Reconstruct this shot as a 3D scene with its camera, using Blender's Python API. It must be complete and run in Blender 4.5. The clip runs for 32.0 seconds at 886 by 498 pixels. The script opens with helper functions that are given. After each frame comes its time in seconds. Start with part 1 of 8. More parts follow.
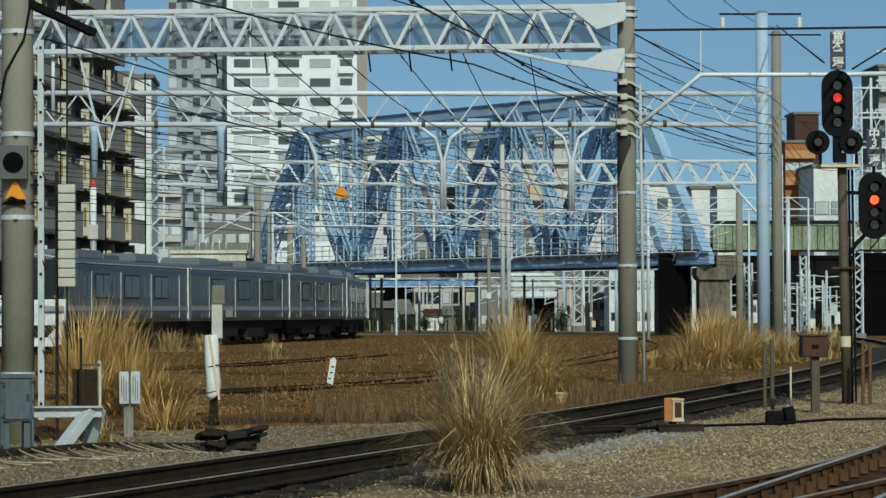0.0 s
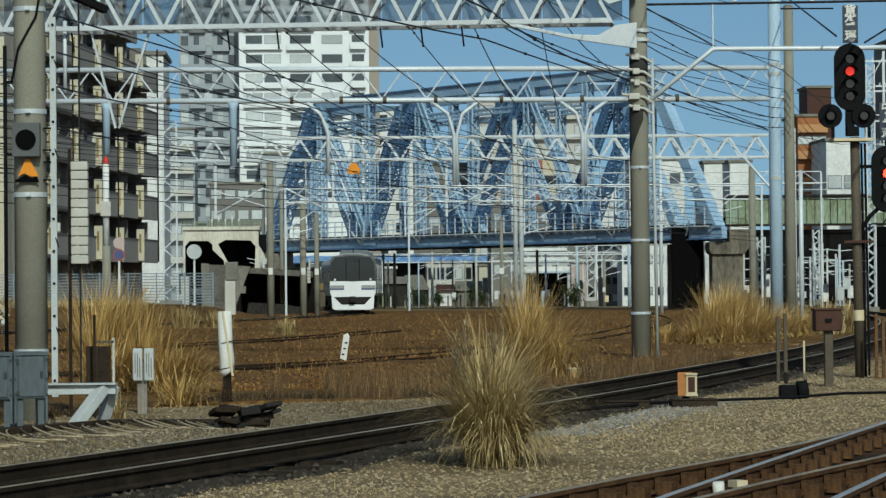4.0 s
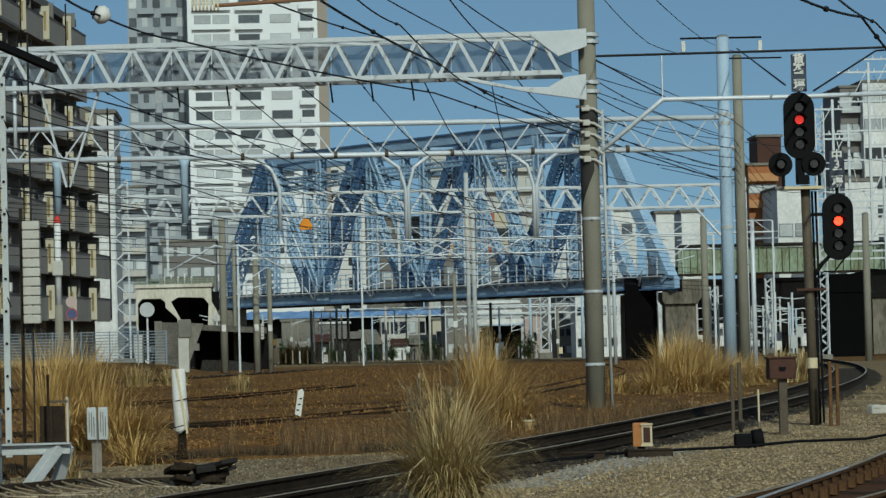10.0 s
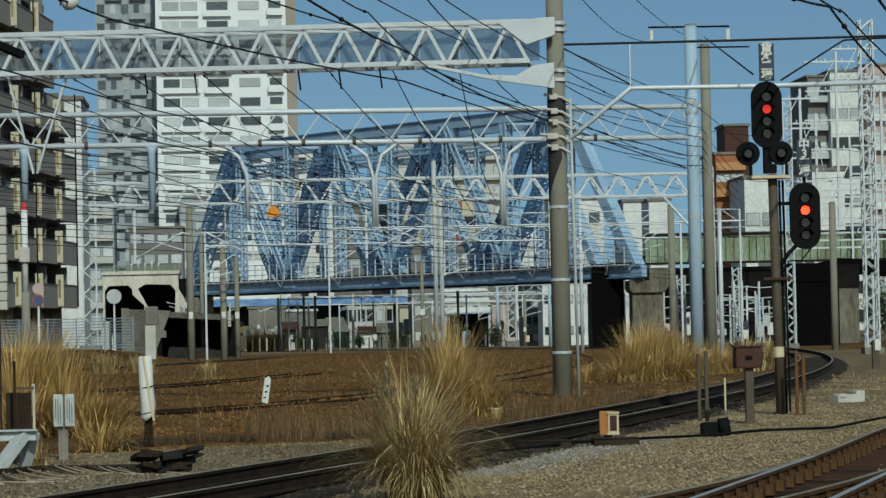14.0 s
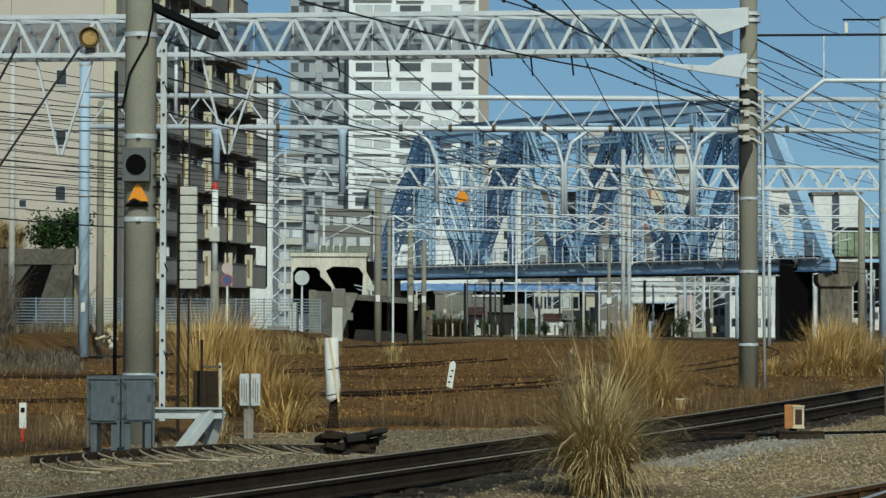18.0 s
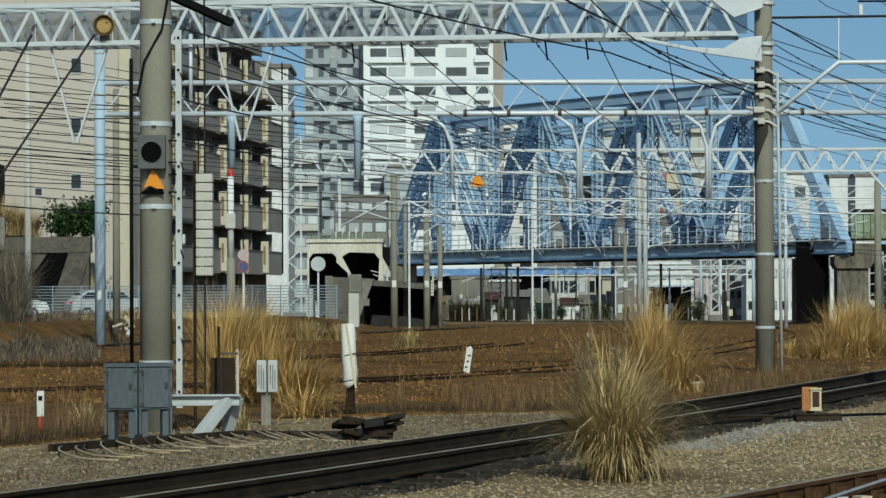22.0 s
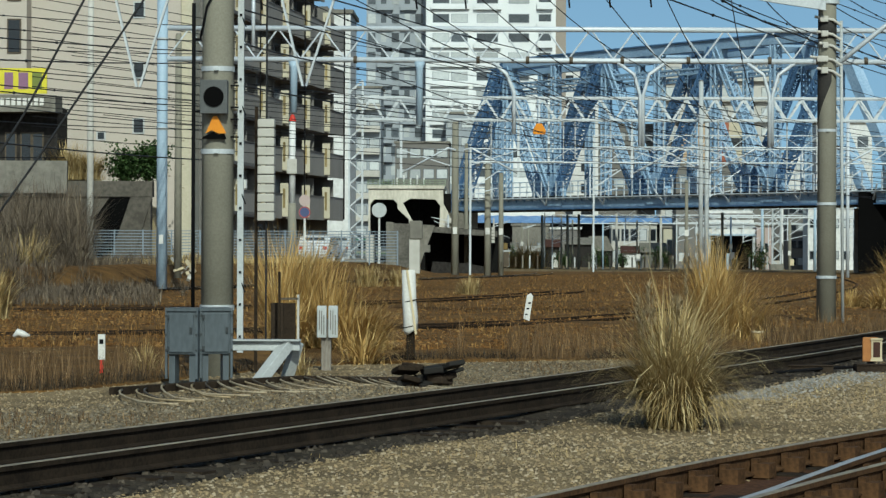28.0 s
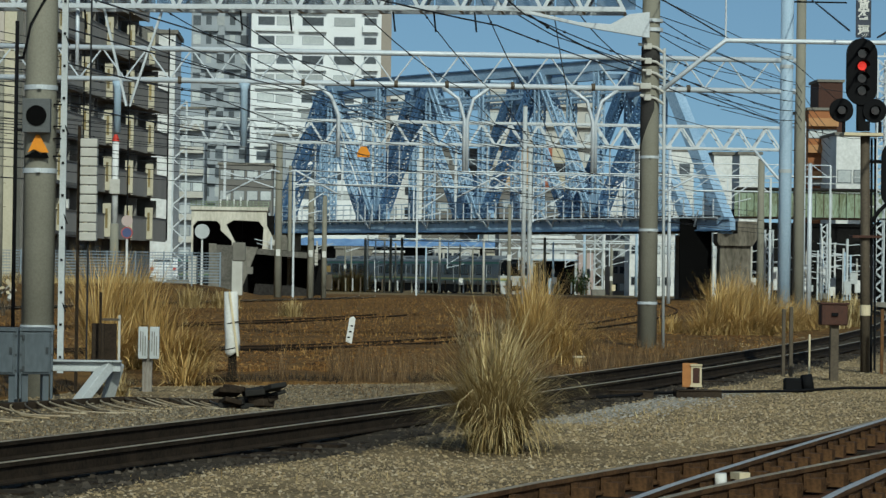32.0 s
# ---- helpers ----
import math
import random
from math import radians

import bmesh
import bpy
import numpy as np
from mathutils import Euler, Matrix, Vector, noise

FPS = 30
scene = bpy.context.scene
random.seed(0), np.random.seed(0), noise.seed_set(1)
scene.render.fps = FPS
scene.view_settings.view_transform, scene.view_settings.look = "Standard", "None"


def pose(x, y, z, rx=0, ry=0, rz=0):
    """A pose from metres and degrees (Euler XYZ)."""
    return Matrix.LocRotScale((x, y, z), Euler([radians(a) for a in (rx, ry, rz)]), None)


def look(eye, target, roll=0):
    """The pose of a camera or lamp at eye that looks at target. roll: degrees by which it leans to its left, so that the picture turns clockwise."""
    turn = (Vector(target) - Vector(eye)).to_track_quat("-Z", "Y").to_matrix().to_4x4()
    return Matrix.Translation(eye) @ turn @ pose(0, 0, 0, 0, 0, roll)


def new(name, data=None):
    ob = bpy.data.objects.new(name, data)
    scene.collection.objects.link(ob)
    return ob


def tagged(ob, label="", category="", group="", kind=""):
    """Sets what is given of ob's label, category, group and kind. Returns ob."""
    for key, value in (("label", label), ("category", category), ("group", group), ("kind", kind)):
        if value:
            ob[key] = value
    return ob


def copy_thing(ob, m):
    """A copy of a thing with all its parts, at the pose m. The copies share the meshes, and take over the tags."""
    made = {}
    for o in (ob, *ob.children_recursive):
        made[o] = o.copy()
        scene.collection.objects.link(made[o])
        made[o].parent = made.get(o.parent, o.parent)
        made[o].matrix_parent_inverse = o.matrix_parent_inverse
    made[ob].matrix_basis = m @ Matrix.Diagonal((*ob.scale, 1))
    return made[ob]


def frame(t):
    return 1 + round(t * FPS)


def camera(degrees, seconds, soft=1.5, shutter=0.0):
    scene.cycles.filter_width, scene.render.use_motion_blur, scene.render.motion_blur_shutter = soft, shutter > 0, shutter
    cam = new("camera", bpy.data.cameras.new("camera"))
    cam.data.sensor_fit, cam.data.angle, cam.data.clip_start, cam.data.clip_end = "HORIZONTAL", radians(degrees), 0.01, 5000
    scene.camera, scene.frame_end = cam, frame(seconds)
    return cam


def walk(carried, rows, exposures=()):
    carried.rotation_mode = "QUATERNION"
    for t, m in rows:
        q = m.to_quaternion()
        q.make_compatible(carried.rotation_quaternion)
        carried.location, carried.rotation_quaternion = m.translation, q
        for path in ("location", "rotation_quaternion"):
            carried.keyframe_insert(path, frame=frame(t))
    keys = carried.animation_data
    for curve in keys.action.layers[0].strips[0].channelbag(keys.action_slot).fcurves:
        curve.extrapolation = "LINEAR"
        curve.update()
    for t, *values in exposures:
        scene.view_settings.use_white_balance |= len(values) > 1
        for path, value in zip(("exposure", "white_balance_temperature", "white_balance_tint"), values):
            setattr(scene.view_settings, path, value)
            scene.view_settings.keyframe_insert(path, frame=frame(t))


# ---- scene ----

EYE = (0.0, 0.0, 1.62)


def aim(t, turn, tilt, lean):
    """Seconds, then degrees: turn to the right, tilt upwards, lean."""
    a, b = radians(turn), radians(tilt)
    return t, look(EYE, (100 * math.sin(a), 100 * math.cos(a), EYE[2] + 100 * math.tan(b)), lean)


cam = camera(17.148, 32.0, soft=1.4)
walk(cam, [
    aim(0.0, 2.650, 1.208, -0.259), aim(0.5, 2.661, 1.195, -0.277), aim(1.0, 2.298, 1.036, -0.407),
    aim(1.5, 2.362, 0.988, -0.402), aim(2.0, 2.526, 0.684, -0.338), aim(2.5, 2.363, 0.696, -0.164),
    aim(4.5, 2.405, 0.765, -0.566), aim(5.0, 2.421, 0.827, -0.458), aim(5.5, 2.417, 0.904, -0.453),
    aim(6.0, 2.390, 0.914, -0.437), aim(6.5, 2.392, 0.819, -0.427), aim(7.0, 2.343, 0.876, -0.728),
    aim(7.5, 2.343, 0.875, -0.913), aim(8.0, 2.394, 0.883, -1.113), aim(8.5, 2.425, 0.793, -1.331),
    aim(9.0, 2.824, 1.152, -1.618), aim(9.5, 3.282, 1.706, -1.457), aim(10.0, 3.335, 1.766, -1.393),
    aim(10.5, 3.428, 1.751, -1.164), aim(11.0, 3.516, 1.605, -1.255), aim(11.5, 3.475, 1.598, -1.145),
    aim(12.0, 3.564, 1.671, -1.065), aim(12.5, 3.995, 1.773, -1.178), aim(13.0, 4.110, 1.753, -1.135),
    aim(13.5, 4.028, 1.558, -1.168), aim(14.0, 3.965, 1.516, -1.215), aim(14.5, 3.956, 1.516, -1.138),
    aim(16.5, 3.332, 1.502, -0.787), aim(17.0, 3.132, 1.482, -0.378), aim(17.5, 1.700, 1.411, 0.012),
    aim(18.0, 0.304, 1.292, 0.182), aim(18.5, -0.020, 1.315, 0.040), aim(19.0, 0.003, 1.218, 0.052),
    aim(19.5, 0.036, 1.159, -0.100), aim(20.0, 0.094, 1.167, -0.196), aim(20.5, 0.163, 1.131, -0.128),
    aim(21.0, 0.098, 1.026, -0.157), aim(21.5, 0.067, 0.990, -0.221), aim(22.0, -0.008, 1.002, -0.257),
    aim(22.5, -0.218, 1.159, -0.330), aim(23.0, -0.726, 1.178, -0.349), aim(23.5, -0.899, 1.050, -0.260),
    aim(24.0, -1.116, 0.747, -0.237), aim(24.5, -1.324, 0.329, -0.181), aim(25.0, -1.570, 0.108, -0.079),
    aim(25.5, -1.814, 0.073, -0.074), aim(27.5, -1.416, -0.114, -0.154), aim(28.0, -1.196, -0.034, 0.226),
    aim(28.5, -0.788, 0.093, 0.043), aim(29.0, -0.125, 0.156, 0.178), aim(29.5, 0.864, 0.229, -0.013),
    aim(30.0, 2.145, 0.380, 0.101), aim(30.5, 2.442, 0.665, 0.212), aim(31.0, 2.458, 0.893, 0.409),
    aim(31.5, 2.448, 0.712, 0.712), aim(32.0, 2.248, 0.445, 0.820),
], [(0.0, -0.14, 6000, -9), (8.8, -0.14, 6000, -9), (10.0, -0.36, 6000, -9), (14.5, -0.36, 6000, -9), (17.0, -0.24, 6000, -9), (19.0, -0.1, 6000, -9), (23.0, -0.08, 6000, -9), (25.0, 0.02, 6000, -9), (28.0, 0.05, 6000, -9), (30.0, -0.15, 6000, -9), (31.0, -0.28, 6000, -9), (32.0, -0.2, 6000, -9)])

# ---- light ----
SUN_DIR = Vector((0.12, -0.80, 0.55)).normalized()
world = bpy.data.worlds.new("sky")
scene.world = world
world.use_nodes = True
wn = world.node_tree.nodes
sky = wn.new("ShaderNodeTexSky")
sky.sky_type = "NISHITA"
sky.sun_disc = False
sky.sun_elevation = math.asin(SUN_DIR.z)
sky.sun_rotation = math.atan2(SUN_DIR.x, SUN_DIR.y)
sky.air_density, sky.dust_density, sky.ozone_density = 1.0, 3.2, 2.0
sky.altitude = 800
way_in, lift = wn.new("ShaderNodeTexCoord"), wn.new("ShaderNodeVectorMath")
lift.operation = "ADD"
lift.inputs[1].default_value = (0, 0, 0.12)
world.node_tree.links.new(way_in.outputs["Generated"], lift.inputs[0])
world.node_tree.links.new(lift.outputs[0], sky.inputs[0])
world.node_tree.links.new(sky.outputs[0], wn["Background"].inputs[0])
wn["Background"].inputs[1].default_value = 0.098
sun_data = bpy.data.lights.new("sun", "SUN")
sun_data.energy, sun_data.angle, sun_data.color = 3.5, radians(0.6), (1.0, 0.94, 0.86)
sun = new("sun", sun_data)
sun.matrix_world = look(SUN_DIR * 100, (0, 0, 0))


# ---- materials ----
SHADE = 0.8  # scales base colours down, so shade goes deeper against a stronger sun


def mat(name, color, rough=0.7, metal=0.0, alt=None, size=1.0, grain=12.0, mix=0.5, bump=0.15, vary=0.0, emit=0.0, streak=1.0):
    """Base colour mottled with alt at a coarse and a fine scale (metres), bump, and a per-object variation."""
    m = bpy.data.materials.new(name)
    m.use_nodes = True
    n, l = m.node_tree.nodes, m.node_tree.links
    b = n["Principled BSDF"]
    alt = alt or tuple(c * 0.72 for c in color)
    if not emit:
        color, alt = tuple(c * SHADE for c in color), tuple(c * SHADE for c in alt)
    co = n.new("ShaderNodeTexCoord")
    mp = n.new("ShaderNodeMapping")
    mp.inputs["Scale"].default_value = (1, 1, streak)
    l.new(co.outputs["Object"], mp.inputs[0])
    big, fine = n.new("ShaderNodeTexNoise"), n.new("ShaderNodeTexNoise")
    for k, sc, de in ((big, 1.0 / size, 5.0), (fine, grain / size, 3.0)):
        k.inputs["Scale"].default_value, k.inputs["Detail"].default_value = sc, de
        l.new(mp.outputs[0], k.inputs[0])
    add = n.new("ShaderNodeMath")
    add.operation = "ADD"
    l.new(big.outputs[0], add.inputs[0])
    l.new(fine.outputs[0], add.inputs[1])
    ramp = n.new("ShaderNodeMapRange")
    ramp.inputs[1].default_value, ramp.inputs[2].default_value = 0.75, 1.25
    ramp.inputs[3].default_value, ramp.inputs[4].default_value = 0.5 - mix / 2, 0.5 + mix / 2
    l.new(add.outputs[0], ramp.inputs[0])
    cm = n.new("ShaderNodeMix")
    cm.data_type = "RGBA"
    l.new(ramp.outputs[0], cm.inputs[0])
    cm.inputs[6].default_value, cm.inputs[7].default_value = (*alt, 1), (*color, 1)
    out = cm.outputs[2]
    if vary:
        oi, hs, mr = n.new("ShaderNodeObjectInfo"), n.new("ShaderNodeHueSaturation"), n.new("ShaderNodeMapRange")
        l.new(oi.outputs["Random"], mr.inputs[0])
        mr.inputs[3].default_value, mr.inputs[4].default_value = 1 - vary, 1 + vary
        l.new(mr.outputs[0], hs.inputs["Value"])
        l.new(out, hs.inputs["Color"])
        out = hs.outputs[0]
    l.new(out, b.inputs["Base Color"])
    b.inputs["Roughness"].default_value, b.inputs["Metallic"].default_value = rough, metal
    b.inputs["Specular IOR Level"].default_value = 0.5 if rough < 0.5 else 0.25 if rough < 0.8 else 0.08
    if bump:
        bp = n.new("ShaderNodeBump")
        bp.inputs["Strength"].default_value, bp.inputs["Distance"].default_value = bump, 0.02 * size
        l.new(add.outputs[0], bp.inputs["Height"])
        l.new(bp.outputs[0], b.inputs["Normal"])
    if emit:
        b.inputs["Emission Color"].default_value, b.inputs["Emission Strength"].default_value = (*color, 1), emit
    return m


def island_mat(name, cols, rough=0.9, bump=0.0):
    """A colour for each loose piece of a mesh, out of a ramp."""
    m = bpy.data.materials.new(name)
    m.use_nodes = True
    n, l = m.node_tree.nodes, m.node_tree.links
    b = n["Principled BSDF"]
    g, r = n.new("ShaderNodeNewGeometry"), n.new("ShaderNodeValToRGB")
    while len(r.color_ramp.elements) < len(cols):
        r.color_ramp.elements.new(0.5)
    for i, c in enumerate(cols):
        r.color_ramp.elements[i].position = i / (len(cols) - 1)
        r.color_ramp.elements[i].color = (*c, 1)
    l.new(g.outputs["Random Per Island"], r.inputs[0])
    l.new(r.outputs[0], b.inputs["Base Color"])
    b.inputs["Roughness"].default_value = rough
    b.inputs["Specular IOR Level"].default_value = 0.12
    return m


CONCRETE = mat("pole_concrete", (0.295, 0.28, 0.225), 0.85, 0, (0.22, 0.208, 0.165), 0.8, 30, 0.8, 0.1, 0.06)
CEMENT = mat("cement", (0.26, 0.245, 0.21), 0.9, 0, (0.15, 0.14, 0.12), 2.0, 8, 0.8, 0.2)
PALE = mat("pale_concrete", (0.62, 0.60, 0.55), 0.85, 0, (0.44, 0.42, 0.37), 3.0, 14, 0.7, 0.1)
# Dark concrete; on deck undersides and in the shop recess it paints shade.
DARKWALL = mat("dark_concrete_and_shade", (0.05, 0.046, 0.042), 0.95, 0, (0.018, 0.016, 0.015), 2.5, 12, 0.9, 0.2)
# Near-black that puts the shade under decks and in the underpass into colour.
NEARBLACK = mat("near_black_for_shade", (0.016, 0.015, 0.014), 0.97, 0, (0.006, 0.006, 0.006), 1.5, 8, 0.9, 0.2)
# Black of the lens and warning board; in recesses and passages it paints shade.
BLACK = mat("black_and_recess_shade", (0.004, 0.004, 0.004), 1.0, 0, (0.002, 0.002, 0.002))
GALV = mat("galvanised_steel", (0.66, 0.69, 0.71), 0.5, 0.25, (0.50, 0.53, 0.55), 0.5, 16, 0.7, 0.05)
SILVER = mat("silver_paint", (0.72, 0.75, 0.78), 0.45, 0.1, (0.55, 0.60, 0.65), 0.7, 14, 0.7, 0.05)
SKYBLUE = mat("pale_blue_paint", (0.46, 0.58, 0.70), 0.5, 0, (0.36, 0.47, 0.58), 0.9, 14, 0.7, 0.05)
# One bridge paint in two copies: shaded first, then sunlit and faded.
BRIDGESHADED = mat("shaded_blue_paint", (0.15, 0.27, 0.47), 0.5, 0, (0.075, 0.15, 0.29), 1.6, 12, 0.8, 0.08)
BRIDGELIT = mat("sunlit_faded_blue_paint", (0.44, 0.59, 0.75), 0.55, 0, (0.24, 0.37, 0.54), 1.6, 12, 0.8, 0.08)
GIRDERGREEN = mat("weathered_green_paint", (0.32, 0.41, 0.30), 0.65, 0, (0.14, 0.15, 0.075), 1.0, 10, 0.9, 0.1, 0, 0, 0.3)
RAILTOP = mat("polished_rail", (0.60, 0.585, 0.56), 0.4, 0.4, (0.42, 0.39, 0.35), 0.3, 9, 0.6, 0.03)
RAILDULL = mat("dull_rail_top", (0.35, 0.30, 0.205), 0.5, 0.0, (0.19, 0.15, 0.10), 1.2, 12, 0.9, 0.05)
RAILRUST = mat("rusty_rail", (0.046, 0.033, 0.022), 0.9, 0.0, (0.015, 0.011, 0.008), 0.3, 9, 0.8, 0.15)
SLEEPER = mat("sleeper_timber", (0.05, 0.037, 0.026), 0.95, 0, (0.022, 0.016, 0.012), 0.2, 8, 0.9, 0.3, 0.15)
BALLAST = mat("ballast_ground", (0.33, 0.245, 0.135), 0.97, 0, (0.105, 0.08, 0.048), 0.9, 30, 1.0, 0.6)
SOIL = mat("brown_weedy_soil", (0.235, 0.13, 0.044), 0.97, 0, (0.065, 0.036, 0.014), 0.8, 14, 1.0, 0.9)
STREET = mat("asphalt", (0.13, 0.125, 0.12), 0.9, 0, (0.10, 0.095, 0.09), 2, 30)
STONES = island_mat("ballast_stones", [(0.11, 0.08, 0.046), (0.29, 0.22, 0.125), (0.17, 0.13, 0.08), (0.38, 0.315, 0.215), (0.24, 0.17, 0.09), (0.33, 0.255, 0.15), (0.19, 0.14, 0.075)])
STRAW = island_mat("dry_straw", [(0.20, 0.135, 0.05), (0.44, 0.33, 0.15), (0.28, 0.195, 0.075), (0.62, 0.50, 0.27), (0.37, 0.265, 0.11), (0.13, 0.085, 0.033)], 0.7)
GOLD = island_mat("golden_straw", [(0.29, 0.175, 0.055), (0.53, 0.35, 0.125), (0.40, 0.245, 0.08), (0.66, 0.48, 0.21), (0.20, 0.115, 0.04)], 0.7)
DARKSTONES = island_mat("oily_stones", [(0.018, 0.015, 0.012), (0.05, 0.042, 0.034), (0.03, 0.024, 0.018), (0.09, 0.075, 0.058), (0.022, 0.018, 0.014)])
OILBED = mat("oily_track_bed", (0.075, 0.06, 0.042), 0.97, 0, (0.028, 0.023, 0.017), 0.5, 14, 1.0, 0.6)
RUSTBED = mat("rusty_track_bed", (0.12, 0.06, 0.032), 0.97, 0, (0.045, 0.022, 0.013), 0.5, 14, 1.0, 0.6)
WEED = island_mat("brown_weeds", [(0.09, 0.047, 0.015), (0.24, 0.132, 0.042), (0.035, 0.02, 0.011), (0.36, 0.215, 0.075), (0.15, 0.078, 0.024), (0.05, 0.033, 0.018)], 0.85)
BRUSH = island_mat("bare_grey_brush", [(0.085, 0.067, 0.05), (0.155, 0.122, 0.088), (0.05, 0.04, 0.031), (0.23, 0.183, 0.125)], 0.9)
WIRE = mat("black_wire", (0.025, 0.025, 0.027), 0.6, 0.2)
BLACKPAINT = mat("matt_black_paint", (0.010, 0.010, 0.011), 0.82, 0, None, 0.3, 20)
IRONPOST = mat("brown_painted_steel", (0.12, 0.095, 0.065), 0.7, 0.1, (0.075, 0.058, 0.04), 0.4, 12, 0.9)
RUSTBOX = mat("rust_brown_paint", (0.085, 0.035, 0.022), 0.75, 0, (0.045, 0.022, 0.016), 0.2, 10, 0.9)
GREYBOX = mat("grey_enamel", (0.16, 0.18, 0.205), 0.55, 0, (0.12, 0.135, 0.15), 0.35, 12, 0.5, 0.05)
PALEGREY = mat("pale_grey_paint", (0.56, 0.58, 0.58), 0.6, 0, (0.42, 0.44, 0.44), 0.4, 14, 0.8)
WHITE = mat("white_paint", (0.80, 0.79, 0.75), 0.6, 0, (0.62, 0.60, 0.55), 0.4, 14, 0.7)
CREAM = mat("cream_paint", (0.72, 0.62, 0.42), 0.6, 0, (0.55, 0.45, 0.28), 0.3, 12, 0.7)
ORANGE = mat("orange_paint", (0.80, 0.30, 0.015), 0.5, 0, (0.66, 0.23, 0.01), 0.2, 8, 0.5)
RED = mat("red_paint", (0.65, 0.05, 0.03), 0.5)
YELLOW = mat("yellow_sign", (0.74, 0.66, 0.06), 0.6, 0, (0.62, 0.54, 0.04), 1, 10, 0.5)
LAMPRED = mat("lit_red_lens", (1.0, 0.03, 0.01), 0.3, 0, None, 0.2, 10, 0, 0, 0, 6.0)
LAMPDIM = mat("dim_red_lens", (0.8, 0.02, 0.01), 0.3, 0, None, 0.2, 10, 0, 0, 0, 0.8)
LENS = mat("dark_lens", (0.02, 0.012, 0.012), 0.15)
GLASS = mat("dark_window_glass", (0.02, 0.024, 0.03), 0.15, 0, (0.01, 0.012, 0.015), 1.0, 4, 0.8, 0.0, 0.5)
FARGLASS = mat("pale_reflecting_glass", (0.085, 0.10, 0.115), 0.3, 0, (0.04, 0.05, 0.06), 1.0, 4, 0.8, 0.0, 0.4)
CURTAIN = mat("curtained_window", (0.55, 0.57, 0.56), 0.25, 0, (0.40, 0.43, 0.44), 1.0, 6, 0.8, 0.0, 0.25)
TOWERWHITE = mat("tower_pale_tile", (0.86, 0.88, 0.88), 0.7, 0, (0.74, 0.76, 0.77), 4, 20, 0.6, 0.05)
TOWERGREY = mat("tower_grey_tile", (0.37, 0.40, 0.43), 0.7, 0, (0.30, 0.33, 0.36), 4, 20, 0.7, 0.05)
APTGREY = mat("apartment_grey_tile", (0.205, 0.195, 0.18), 0.75, 0, (0.15, 0.142, 0.13), 3, 24, 0.7, 0.05)
APTLIGHT = mat("apartment_cream_panel", (0.60, 0.55, 0.42), 0.75, 0, (0.48, 0.44, 0.33), 2, 16, 0.7, 0.05)
BEIGE = mat("beige_render", (0.54, 0.485, 0.425), 0.85, 0, (0.50, 0.445, 0.38), 6, 40, 0.6, 0.1)
PINK = mat("pink_tile", (0.55, 0.44, 0.41), 0.8, 0, (0.45, 0.36, 0.33), 3, 20, 0.6, 0.05)
BROWNTILE = mat("brown_tile", (0.40, 0.17, 0.075), 0.8, 0, (0.28, 0.12, 0.055), 2, 20, 0.7, 0.05)
OFFWHITE = mat("off_white_render", (0.84, 0.84, 0.82), 0.8, 0, (0.60, 0.60, 0.58), 3, 9, 0.9, 0.05)
STAINLESS = mat("brushed_stainless", (0.21, 0.225, 0.23), 0.42, 0.6, (0.13, 0.14, 0.145), 1.0, 20, 0.6, 0.02, 0, 0, 6)
UNDER = mat("underframe_black", (0.022, 0.021, 0.02), 0.8, 0, (0.035, 0.032, 0.028), 0.6, 10)
BLUEBAND = mat("dark_blue_band", (0.06, 0.085, 0.21), 0.4)
CREAMBAND = mat("cream_band", (0.36, 0.36, 0.36), 0.45)
GREENBAND = mat("green_band", (0.02, 0.20, 0.10), 0.4)
YELLOWBAND = mat("pale_yellow_band", (0.50, 0.44, 0.16), 0.4)
CABWHITE = mat("white_cab_mask", (0.84, 0.85, 0.86), 0.35, 0, (0.78, 0.79, 0.8), 1, 10, 0.5, 0.0)
TARP = mat("blue_tarpaulin", (0.24, 0.40, 0.66), 0.5, 0, (0.10, 0.20, 0.42), 1.5, 8, 0.9, 0.3)
LEAF = island_mat("evergreen_leaves", [(0.02, 0.04, 0.012), (0.05, 0.085, 0.025), (0.035, 0.06, 0.02)], 0.6)


